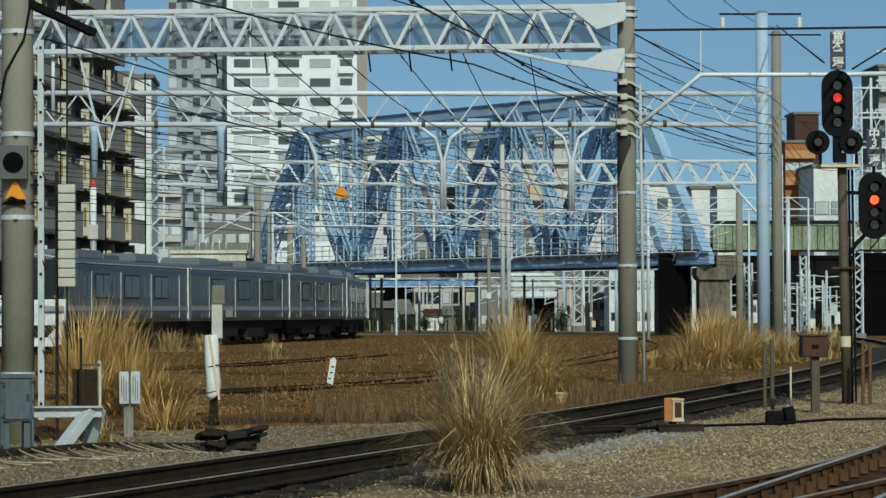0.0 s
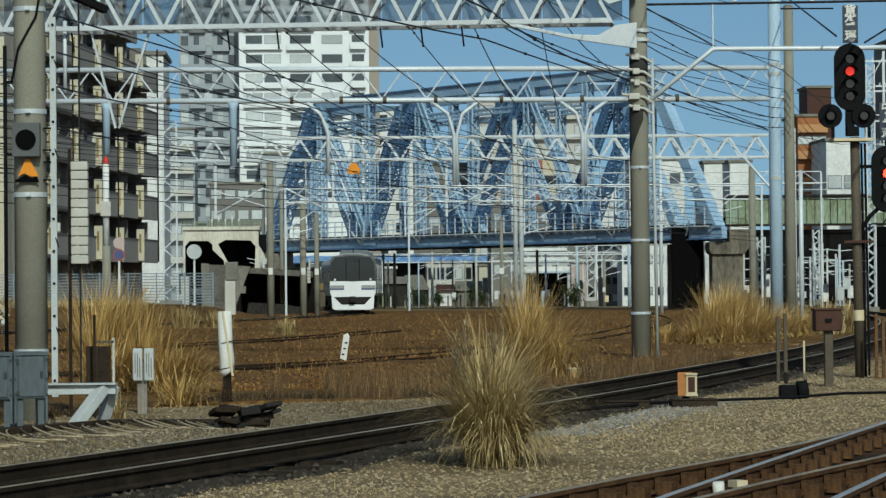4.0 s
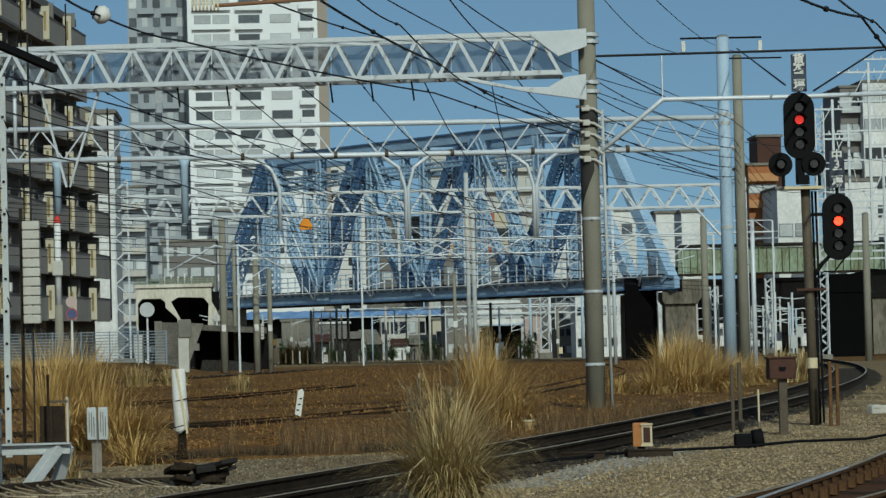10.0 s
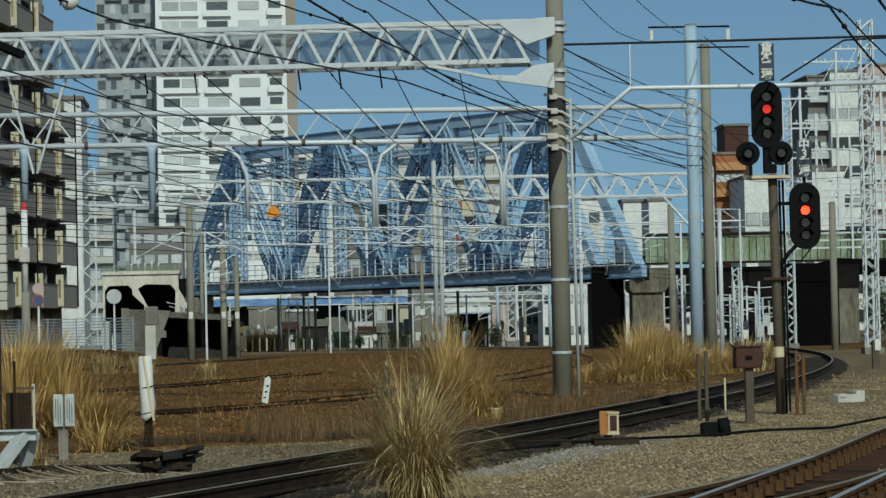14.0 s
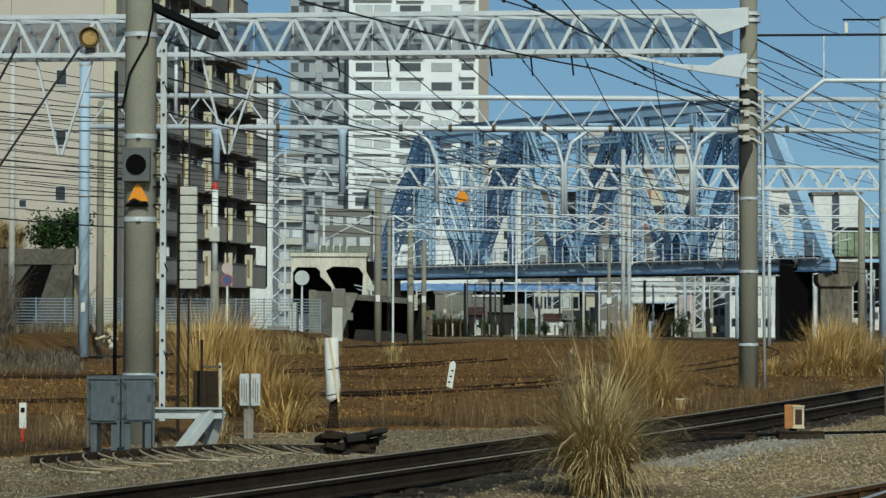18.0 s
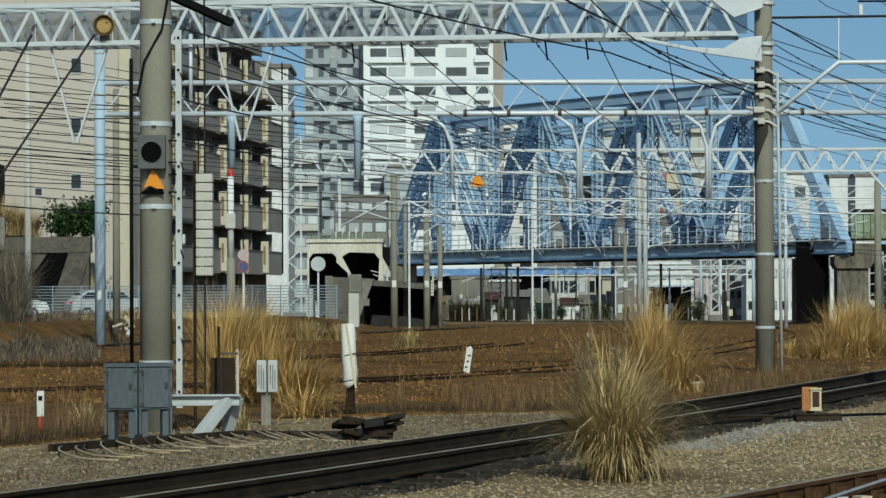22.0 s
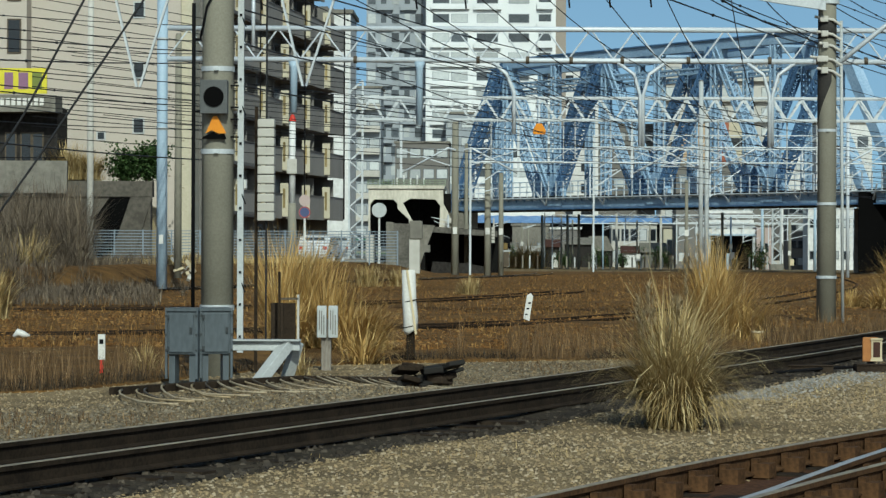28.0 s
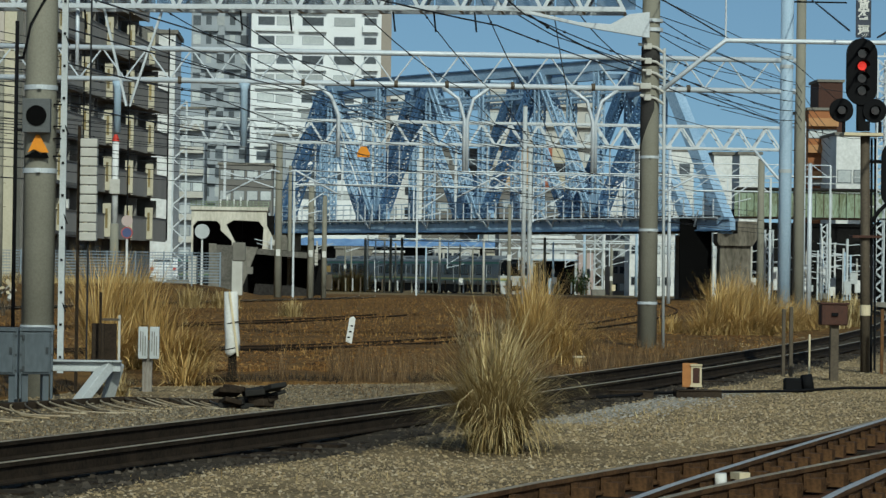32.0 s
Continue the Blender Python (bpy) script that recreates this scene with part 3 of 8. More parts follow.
# ---- truss bridge ----
BL, BR = Vector((-3.8, 262, 5.6)), Vector((28.65, 211, 5.6))
AX = (BR - BL).normalized()
BLEN = (BR - BL).length
bridge_turn = math.degrees(math.atan2(AX.y, AX.x))
bridge = thing("truss_bridge", BL, "sky blue riveted steel through-truss bridge across the tracks", "bridge", turn=bridge_turn)
BH = 11.9
# the second truss stands back along the tracks, as the crossing is skewed
SKEW = Matrix.Rotation(-radians(bridge_turn), 3, "Z") @ Vector((-0.95, 13.6, 0))


def laced(parent, name, a, b, w, d, material, bar=0.09, step=1.0, joined=False):
    """A built-up member: two flanges and crossed lacing between them; w in the truss plane."""
    a, b = Vector(a), Vector(b)
    dr = (b - a).normalized()
    s = dr.cross(Vector((0, 1, 0))).normalized()
    def edge(e, g):
        o = s * e * w / 2 + Vector((0, g * d / 2, 0))
        return Shape().bar(a + o, b + o, 0.13, 0.12, (0, 1, 0))

    p = part(name, edge(-1, -1), material, parent)
    for e, g in ((1, -1), (-1, 1), (1, 1)):
        part("corner_angle", edge(e, g), material, p)
    n = max(3, int((b - a).length / (w * step)))
    back = Shape()
    for y in (-d / 2, d / 2):
        for k in range(n):
            for e in (1, -1) if y < 0 else (1,):
                if joined or y > 0:
                    back.bar(a + (b - a) * (k / n) + s * e * w / 2 + Vector((0, y, 0)), a + (b - a) * ((k + 1) / n) - s * e * w / 2 + Vector((0, y, 0)), bar, 0.02, (0, 1, 0))
                    continue
                part("lacing_bar", Shape().bar(a + (b - a) * (k / n) + s * e * w / 2 + Vector((0, y, 0)), a + (b - a) * ((k + 1) / n) - s * e * w / 2 + Vector((0, y, 0)), bar, 0.02, (0, 1, 0)), material, p)
    for e in (1, -1):
        for k in range(n):
            u, q = a + (b - a) * (k / n) + s * e * w / 2, a + (b - a) * ((k + 1) / n) + s * e * w / 2
            for g in (1, -1):
                back.bar(u + Vector((0, g * d / 2, 0)), q - Vector((0, g * d / 2, 0)), bar, 0.02, s)
    part("rear_lacing", back, material, p)
    return p


def plate(parent, name, a, b, w, d, material, label=""):
    return part(name, Shape().bar(a, b, d, w, (0, 0, 1) if abs((Vector(b) - Vector(a)).normalized().z) < 0.7 else (1, 0, 0)), material, parent, label)


BAY = BLEN / 4
for far in (False, True):
    off = SKEW if far else Vector((0, 0, 0))

    def at(x, z, y=0.0):
        return Vector((x, y, z)) + off

    # light is the sunlit copy of the paint, dark the shaded copy
    light, dark = (BRIDGELIT, BRIDGESHADED)
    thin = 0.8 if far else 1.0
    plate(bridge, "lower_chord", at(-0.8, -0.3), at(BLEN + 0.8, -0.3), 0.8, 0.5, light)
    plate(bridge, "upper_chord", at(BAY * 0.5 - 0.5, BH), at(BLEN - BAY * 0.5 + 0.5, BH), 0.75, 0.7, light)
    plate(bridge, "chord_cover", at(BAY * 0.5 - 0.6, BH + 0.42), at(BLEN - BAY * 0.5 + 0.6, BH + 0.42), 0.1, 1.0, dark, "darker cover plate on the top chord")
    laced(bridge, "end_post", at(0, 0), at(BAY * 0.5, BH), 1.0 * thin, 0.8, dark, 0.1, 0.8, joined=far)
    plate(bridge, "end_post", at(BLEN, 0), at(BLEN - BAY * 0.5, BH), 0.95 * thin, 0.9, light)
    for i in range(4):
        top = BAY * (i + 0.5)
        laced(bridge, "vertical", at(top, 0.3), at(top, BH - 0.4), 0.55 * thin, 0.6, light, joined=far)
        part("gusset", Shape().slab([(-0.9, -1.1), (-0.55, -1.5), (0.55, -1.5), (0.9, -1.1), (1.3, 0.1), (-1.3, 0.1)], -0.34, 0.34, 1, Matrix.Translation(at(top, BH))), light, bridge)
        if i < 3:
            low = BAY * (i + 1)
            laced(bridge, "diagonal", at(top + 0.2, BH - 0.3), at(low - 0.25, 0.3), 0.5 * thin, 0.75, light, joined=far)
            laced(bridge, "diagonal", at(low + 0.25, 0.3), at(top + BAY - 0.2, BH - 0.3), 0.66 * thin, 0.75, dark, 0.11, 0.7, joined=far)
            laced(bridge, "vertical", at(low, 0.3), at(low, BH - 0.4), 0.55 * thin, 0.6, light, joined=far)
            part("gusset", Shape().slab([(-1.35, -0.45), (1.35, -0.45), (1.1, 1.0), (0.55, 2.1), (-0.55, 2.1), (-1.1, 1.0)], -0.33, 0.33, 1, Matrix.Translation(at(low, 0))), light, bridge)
    # sub-struts that tie the panels at half height
    for i in range(6):
        x0, x1 = BAY * (i * 0.5 + 0.5), BAY * (i * 0.5 + 1.0)
        laced(bridge, "sub_strut", at(x0, BH - 1.9), at(x1 - 0.3, BH - 1.9), 0.4 * thin, 0.3, light, 0.07, 1.4, joined=far)
# portals, top struts and bracing between the two trusses
for i in range(4):
    x = BAY * (i + 0.5)
    a, b = Vector((x, 0, BH)), Vector((x, 0, BH)) + SKEW
    for z in (0, -1.8):
        part("top_strut", Shape().bar(a + Vector((0, 0, z)), b + Vector((0, 0, z)), 0.3, 0.3), BRIDGELIT, bridge)
    for k in range(8):
        p, q = a.lerp(b, k / 8), a.lerp(b, (k + 1) / 8)
        part("sway_lacing", Shape().bar(p, q + Vector((0, 0, -1.8)), 0.09, 0.09).bar(p + Vector((0, 0, -1.8)), q, 0.09, 0.09), BRIDGELIT, bridge)
    if i < 3:
        c = Vector((x + BAY, 0, BH))
        part("top_brace", Shape().bar(a, c + SKEW, 0.2, 0.2), BRIDGELIT, bridge)
        part("top_brace", Shape().bar(b, c, 0.2, 0.2), BRIDGESHADED, bridge)
deck = Shape()
for z in (-0.5, -0.78):
    deck.v += [Vector((-0.8, 0.3, z)), Vector((BLEN + 0.8, 0.3, z)), Vector((BLEN + 0.8, 0.3, z)) + SKEW, Vector((-0.8, 0.3, z)) + SKEW]
deck.f = [[0, 1, 2, 3], [7, 6, 5, 4], [0, 4, 5, 1], [1, 5, 6, 2], [2, 6, 7, 3], [3, 7, 4, 0]]
# The shade below the bridge is put into the deck's dark colour.
part("deck", deck, DARKWALL, bridge, "deck underside darkened as shade")
for i in range(25):
    x = BLEN * i / 24
    part("floor_beam", Shape().bar(Vector((x, 0.2, -0.5)), Vector((x, 0.2, -0.5)) + SKEW, 0.3, 0.55), BRIDGESHADED, bridge)
part("end_girder", Shape().bar(Vector((BLEN + 0.7, 0, -0.25)), Vector((BLEN + 0.7, 0, -0.25)) + SKEW, 0.35, 0.9), BRIDGELIT, bridge, "pale blue end cross girder")
part("chord_flange", Shape().box((BLEN / 2, -0.3, 0.12), (BLEN + 1.6, 0.2, 0.07)), BRIDGELIT, bridge, "pale upper flange of the chord")
part("chord_flange", Shape().box((BLEN / 2, -0.3, -0.70), (BLEN + 1.6, 0.24, 0.08)), BRIDGESHADED, bridge, "lower flange of the chord")
for k in range(48):
    x = BLEN * (k + 0.5) / 48
    part("stiffener", Shape().slab([(-0.3, 0.28), (0, 0.28), (0, -0.1)], -0.04, 0.04, 0, Matrix.Translation((x, -0.25, 0.0))), BRIDGESHADED, bridge, "small web bracket")
part("walkway", Shape().box((BLEN / 2, -0.42, 0.34), (BLEN, 0.5, 0.08)), DARKWALL, bridge, "dark narrow walkway")
for k in range(54):
    x = BLEN * (k + 0.5) / 54
    part("rail_post", Shape().box((x, -0.7, 0.85), (0.09, 0.08, 1.6)).box((x + 0.12, -0.7, 0.07), (0.3, 0.08, 0.09)), SILVER, bridge, "pale cranked railing post")
for z in (0.75, 1.2, 1.6):
    part("handrail", Shape().box((BLEN / 2, -0.7, z), (BLEN, 0.06, 0.06)), BRIDGELIT, bridge)
for k in range(7):
    x = BLEN * (k + 0.65) / 7
    part("forked_bracket", Shape().bar((x - 0.9, -0.8, 0.75), (x, -0.42, -0.4), 0.1, 0.1).bar((x + 0.9, -0.8, 0.75), (x, -0.42, -0.4), 0.1, 0.1), SILVER, bridge, "pale forked bracket")
part("service_pipe", Shape().tube([(0, -0.78, 0.2), (BLEN, -0.78, 0.2)], 0.06, 8), GALV, bridge, "pale service pipe")
for p in (Vector((-0.4, 0.3, 0)), Vector((-0.4, 0.3, 0)) + SKEW, Vector((BLEN + 0.2, 0.3, 0)) + SKEW):
    part("support_pier", Shape().box((p.x, p.y, -3.4), (2.0, 2.0, 5.0)), CEMENT, bridge, "concrete support under a truss end")


# ---- fittings on the near mast ----
LAMPGREY = mat("dark_grey_enamel", (0.13, 0.135, 0.135), 0.7, 0, (0.09, 0.095, 0.095), 0.3, 14, 0.7)
lamp_box = part("lamp_housing", Shape().box((-0.02, -0.27, 3.47), (0.34, 0.16, 0.42)), LAMPGREY, mast_a, "square grey warning lamp housing", False, 0.01)
part("lamp_lens", Shape().slab(circle(0.125, 28, -0.02, 3.47), -0.37, -0.35), BLACK, lamp_box, "round black lens")
part("warning_board", Shape().slab([(-0.17, 2.95), (0.13, 2.95), (0.10, 3.02), (0.03, 3.0), (-0.03, 3.04), (-0.11, 3.0), (-0.16, 2.98)], -0.25, -0.23), BLACK, mast_a, "black lower half of a warning board")
part("warning_triangle", Shape().slab([(-0.13, 3.02), (-0.05, 3.06), (0.03, 3.02), (0.13, 3.02), (0.01, 3.24), (-0.03, 3.24)], -0.245, -0.22), ORANGE, mast_a, "orange warning triangle")
for z in (3.62, 3.35, 3.2, 2.98):
    part("clip", Shape().box((0.22, -0.12, z), (0.1, 0.02, 0.02)), BLACKPAINT, mast_a)
part("riser_channel", Shape().box((0.295, -0.08, 2.65), (0.075, 0.07, 4.7)), PALEGREY, mast_a, "pale grey cable riser channel")
for k in range(12):
    part("bolt", Shape().box((0.295, -0.122, 0.5 + k * 0.4), (0.03, 0.02, 0.03)), BLACKPAINT, mast_a)
for k in range(4):
    part("step_pin", Shape().tube([(0.30, -0.1, 1.2 + k * 1.1), (0.36, -0.14, 1.05 + k * 1.1)], 0.008, 6), BLACKPAINT, mast_a)
part("black_conduit", Shape().tube([(-0.30, -0.05, 0.85), (-0.30, -0.05, 4.65)], 0.024, 10), BLACKPAINT, mast_a, "thin black conduit", True)
part("cross_arm", Shape().bar((0.15, -0.1, 5.45), (0.9, 0.6, 5.15), 0.10, 0.09), BLACKPAINT, mast_a, "dark steel arm")
for x0, x1, z0, z1 in ((-0.3, -0.2, 3.3, 3.3), (-0.3, -0.2, 4.2, 4.2)):
    part("conduit_clip", Shape().bar((x0, -0.05, z0), (x1, -0.05, z1), 0.03, 0.03), BLACKPAINT, mast_a)
part("earth_cable", Shape().tube([(-0.2, -0.21, 4.2), (-0.12, -0.22, 4.6), (0.1, -0.21, 5.0), (0.17, -0.19, 5.4), (0.16, -0.18, 5.9)], 0.014, 6), BLACKPAINT, mast_a, "black cable bent round the shaft", True)
weights = thing("tension_weight", (-3.02, 37.2, 0), "stack of grey tensioning weights hanging beside a mast", "weight")
for k in range(11):
    part("weight_disc", Shape().box((0, 0, 2.0 + k * 0.118), (0.215, 0.2, 0.108)), PALE, weights, "", False, 0.012)
part("hanger_rod", Shape().tube([(0, 0, 0.35), (0, 0, 5.6)], 0.012, 6), WIRE, weights)
part("guide_frame", Shape().bar((-0.14, 0.14, 0), (-0.14, 0.14, 3.4), 0.04, 0.04).bar((0.16, 0.14, 0), (0.16, 0.14, 1.3), 0.03, 0.05), RAILRUST, weights)
board_frame = thing("notice_frame", (-2.78, 38.0, 0), "dark weathered board in a pale frame standing behind a mast", "board")
part("panel", Shape().box((0, 0, 0.58), (0.16, 0.03, 0.62)), SLEEPER, board_frame)
part("frame_top", Shape().box((0, -0.005, 0.945), (0.24, 0.05, 0.03)), IRONPOST, board_frame)
part("frame_side", Shape().box((0.115, -0.005, 0.5), (0.03, 0.05, 1.0)), PALE, board_frame, "pale upright")
plank = solo("wooden_stake", Shape().box((0, 0, 0.42), (0.16, 0.06, 0.95)), SLEEPER, "dark weathered wooden board standing behind a mast", "stake", at=(-2.93, 37.9, 0), bevel=0.01)


CABGREY = mat("blue_grey_enamel", (0.112, 0.132, 0.148), 0.55, 0, (0.07, 0.083, 0.092), 0.5, 10, 0.8, 0.08, 0, 0, 0.4)
CABDARK = mat("dark_grey_steel", (0.05, 0.056, 0.06), 0.6)


def cabinet(x, y, turn):
    c = thing("trackside_cabinet", (x, y, 0), "grey enamelled trackside cabinet on two steel legs", "cabinet", "cabinets by the mast", turn=turn)
    body = part("body", Shape().box((0, 0, 0.62), (0.34, 0.28, 0.50)), CABGREY, c, "", False, 0.015)
    part("door", Shape().box((0, -0.148, 0.62), (0.29, 0.02, 0.45)), CABGREY, body, "", False, 0.008)
    part("latch", Shape().box((0.12, -0.165, 0.65), (0.03, 0.025, 0.07)), CABDARK, body)
    for e in (-1, 1):
        part("flange", Shape().box((e * 0.18, -0.13, 0.5), (0.028, 0.03, 0.82)), CABGREY, body, "bolted edge flange", False, 0.004)
        for z in (0.42, 0.6, 0.82):
            part("bolt", Shape().box((e * 0.18, -0.152, z), (0.022, 0.014, 0.022)), CABDARK, body)
    for z in (0.44, 0.80):
        part("hinge", Shape().box((-0.15, -0.155, z), (0.03, 0.02, 0.05)), CABDARK, body)
    part("lid", Shape().slab([(-0.18, 0.87), (0.18, 0.87), (0.16, 0.91), (-0.16, 0.91)], -0.16, 0.16), CABGREY, body)
    for s in (-1, 1):
        part("leg", Shape().box((s * 0.12, 0, 0.17), (0.07, 0.20, 0.42)).box((s * 0.12, 0.05, 0.0), (0.1, 0.24, 0.06)), CABGREY, c)
    return c


cabinet(-3.70, 33.95, -8)
cabinet(-3.37, 34.15, 14)
strut = thing("cable_trestle", (-3.07, 35.0, 0), "pale grey angled steel trestle standing beside a mast", "trestle")
part("beam", Shape().box((0.18, 0, 0.44), (0.92, 0.14, 0.12)), PALEGREY, strut, "", False, 0.008)
part("flange", Shape().box((0.18, -0.03, 0.505), (0.94, 0.22, 0.018)), PALEGREY, strut)
part("raking_leg", Shape().bar((0.5, -0.02, 0.47), (0.16, -0.35, 0.0), 0.15, 0.12), PALEGREY, strut, "", False, 0.01)
part("raking_leg", Shape().bar((0.6, 0.1, 0.47), (0.45, 0.3, 0.0), 0.12, 0.10), PALEGREY, strut)
marker = thing("marker_post", (-2.33, 38.5, 0), "weathered timber post with two pale ribbed boxes", "post")
part("post", Shape().box((0, 0, 0.3), (0.13, 0.12, 0.75)), mat("grey_timber", (0.30, 0.27, 0.23), 0.95, 0, (0.16, 0.14, 0.12), 0.15, 8, 1.0, 0.4, 0, 0, 0.2), marker, "split grey timber", False, 0.012)
for s in (-1, 1):
    bx = part("ribbed_box", Shape().box((s * 0.074 + 0.02, -0.09, 0.64), (0.125, 0.09, 0.42)), PALEGREY, marker, "pale green grey box", False, 0.012)
    for k in range(3):
        part("rib", Shape().box((s * 0.074 + 0.02 + 0.03 * (k - 1), -0.139, 0.66 - 0.03 * k), (0.011, 0.014, 0.26 + 0.05 * (k % 2))), CEMENT, bx)
wp = thing("sleeved_post", (-1.31, 41.2, 0), "short pole wrapped in a dented white plastic sleeve", "post")
for k in (-1, 0, 1):
    part("cable", Shape().tube([(k * 0.05, 0.02 * k, 0), (k * 0.035, 0, 0.45)], 0.02, 8), RAILRUST, wp)
part("sleeve", Shape().tube([(0.02, 0, 0.43), (0.0, 0, 0.46), (0.0, 0, 0.62), (-0.02, 0, 0.85), (-0.03, 0, 1.3)], [0.095, 0.108, 0.104, 0.10, 0.096], 16), WHITE, wp, "dented white plastic sleeve", True)
for z in (0.5, 0.86):
    part("strap", Shape().tube([(-0.005, 0, z), (-0.008, 0, z + 0.014)], 0.109, 16), RAILRUST, wp)
part("lean_batten", Shape().bar((0.08, -0.1, 0.4), (-0.05, -0.1, 1.3), 0.05, 0.03), CREAM, wp, "pale yellow batten")
part("upper_post", Shape().box((0.05, 0.03, 1.5), (0.15, 0.12, 0.5)), PALE, wp, "faded cream upper post", False, 0.01)
part("top_box", Shape().box((0.07, 0.03, 1.86), (0.18, 0.16, 0.26)), CEMENT, wp, "grey box on the top", False, 0.015)
part("bracket", Shape().box((0.22, 0, 1.6), (0.1, 0.08, 0.1)), CEMENT, wp)
stake = thing("white_stake", (0.43, 56.8, 0), "small white marker stake leaning in the weeds", "stake", "stakes")
part("board", Shape().slab([(-0.06, 0.25), (0.06, 0.2), (0.13, 0.68), (0.09, 0.74), (0.01, 0.7)], -0.03, 0.03), WHITE, stake, "", False, 0.008)
for k in range(3):
    part("marking", Shape().box((0.0 + k * 0.03, -0.036, 0.33 + k * 0.11), (0.05, 0.01, 0.03)), BLACKPAINT, stake)
st2 = thing("white_stake", (-5.05, 36.8, 0), "small white marker stake with black and red marks", "stake", "stakes")
part("board", Shape().box((0, 0, 0.35), (0.09, 0.05, 0.32)), WHITE, st2, "", False, 0.006)
part("marking", Shape().box((0, -0.03, 0.42), (0.05, 0.01, 0.06)), BLACKPAINT, st2)
part("foot", Shape().box((0, 0, 0.1), (0.04, 0.04, 0.2)), RED, st2)
solo("litter_bag", Shape().tube([(-0.12, 0, 0.30), (-0.05, 0.02, 0.36), (0.03, 0, 0.33), (0.12, 0.02, 0.31)], [0.02, 0.06, 0.05, 0.015], 8), WHITE, "crumpled white plastic bag caught in weeds", "litter", at=(-7.0, 42.5, 0.0), smooth=True)
# ground clutter by the near mast
heap_r = random.Random(44)
rubble = thing("debris_mound", (-0.86, 33.7, 0), "heap of dark worn rubber mats and rotten timber beside the track", "heap")
for k in range(13):
    w, d, h = heap_r.uniform(0.2, 0.48), heap_r.uniform(0.14, 0.34), heap_r.uniform(0.03, 0.08)
    m = pose(heap_r.uniform(-0.3, 0.3), heap_r.uniform(-0.22, 0.22), 0.03 + 0.018 * k, heap_r.uniform(-14, 14), heap_r.uniform(-16, 16), heap_r.uniform(0, 180))
    part("scrap_piece", Shape().slab([(-w / 2, -d / 2), (w * 0.4, -d * 0.55), (w / 2, d * 0.2), (w * 0.1, d / 2), (-w * 0.45, d * 0.4)], 0, h, 2, m), (UNDER, SLEEPER, RAILRUST)[k % 3], rubble, "", False, 0.012)
edge_board = [(-4.25, 31.7), (-3.6, 32.9), (-2.9, 34.1), (-2.4, 34.9), (-1.6, 34.6), (-1.1, 34.6)]
for a, b in zip(edge_board, edge_board[1:]):
    solo("edging_board", Shape().bar((*a, 0.045), (*b, 0.045), 0.06, 0.09), SLEEPER, "dark rotten edging board lying on the ballast", "board", "edging boards", bevel=0.01)
DRYSTALK = mat("dry_stalk", (0.50, 0.40, 0.25), 0.85, 0, (0.32, 0.24, 0.14), 0.2, 8, 0.9)
BOND = mat("tan_cable_sheath", (0.52, 0.44, 0.31), 0.8, 0, (0.32, 0.25, 0.16), 0.3, 8, 0.9)
rc = random.Random(17)
for k in range(24):
    u = (k + rc.uniform(-0.25, 0.25)) / 23
    x0, y0 = (-4.15 + 1.75 * u / 0.6, 31.9 + 3.0 * u / 0.6) if u < 0.6 else (-2.4 + 1.2 * (u - 0.6) / 0.4, 34.9 - 0.3 * (u - 0.6) / 0.4)
    dx, dy = rc.uniform(0.55, 0.95), -rc.uniform(1.4, 2.4) * (1 if u < 0.6 else 0.7)
    lift = rc.uniform(0.02, 0.06)
    pts = [(x0 + dx * q ** 1.7, y0 + dy * (1 - (1 - q) ** 1.6), 0.03 + lift * math.sin(math.pi * min(1, 0.35 + q))) for q in (0, 0.12, 0.28, 0.45, 0.65, 0.85, 1)]
    solo("bond_cable", Shape().tube(pts, 0.0125, 6), (BOND, DRYSTALK, IRONPOST, BOND)[k % 4], "thick tan cable curving from an edging board to the rail", "cable", "bond cables", smooth=True)

# ---- fittings on mast b and its gantry ----
g1 = part("gusset_plate", Shape().slab([(-1.3, 8.27), (-0.02, 8.35), (-0.02, 7.95), (-0.65, 7.75)], -0.06, 0.06), GALV, gantry_b, "white gusset plate", False, 0.01)
part("haunch", Shape().slab([(-3.2, 7.40), (-2.9, 7.33), (-1.3, 6.98), (-0.05, 6.78), (-0.05, 7.35), (-0.5, 7.3), (-0.9, 7.08), (-1.6, 7.12), (-3.1, 7.45)], -0.05, 0.05), GALV, gantry_b, "curved white haunch", False, 0.01)
for z in (7.0, 7.2, 8.1, 8.25):
    part("collar", Shape().tube([(0.03, 0, z - 0.04), (0.03, 0, z + 0.04)], 0.235, 20), GALV, mast_b, "galvanised collar")
for z, s in ((6.62, 0.6), (5.75, 0.8), (6.3, 0.5), (6.05, 0.4), (5.5, 0.5)):
    part("fitting", Shape().box((-0.16 * s, -0.2, z), (0.3 * s, 0.16, 0.13)).tube([(-0.5 * s, -0.2, z + 0.05), (0.1, -0.22, z - 0.02), (0.28, -0.2, z - 0.14)], 0.035, 8), PALE, mast_b, "pale cable clamp", False, 0.02)
part("service_pipe", Shape().tube([(0.36, 0, 0), (0.30, 0, 6.6)], 0.035, 8), PALEGREY, mast_b, "", True)
# The shadow cast on the mast, painted as a black ring and wedge.
MASTSHADOW = mat("painted_shadow_black", (0.035, 0.034, 0.033), 0.9, 0, (0.06, 0.055, 0.05), 0.3, 10, 0.8)
part("tar_ring", Shape().tube([(0, 0, 6.2), (0, 0, 6.62)], [0.207, 0.205], 28), MASTSHADOW, mast_b, "dark ring painted as a cast shadow", True)
shade_wedge = Shape()
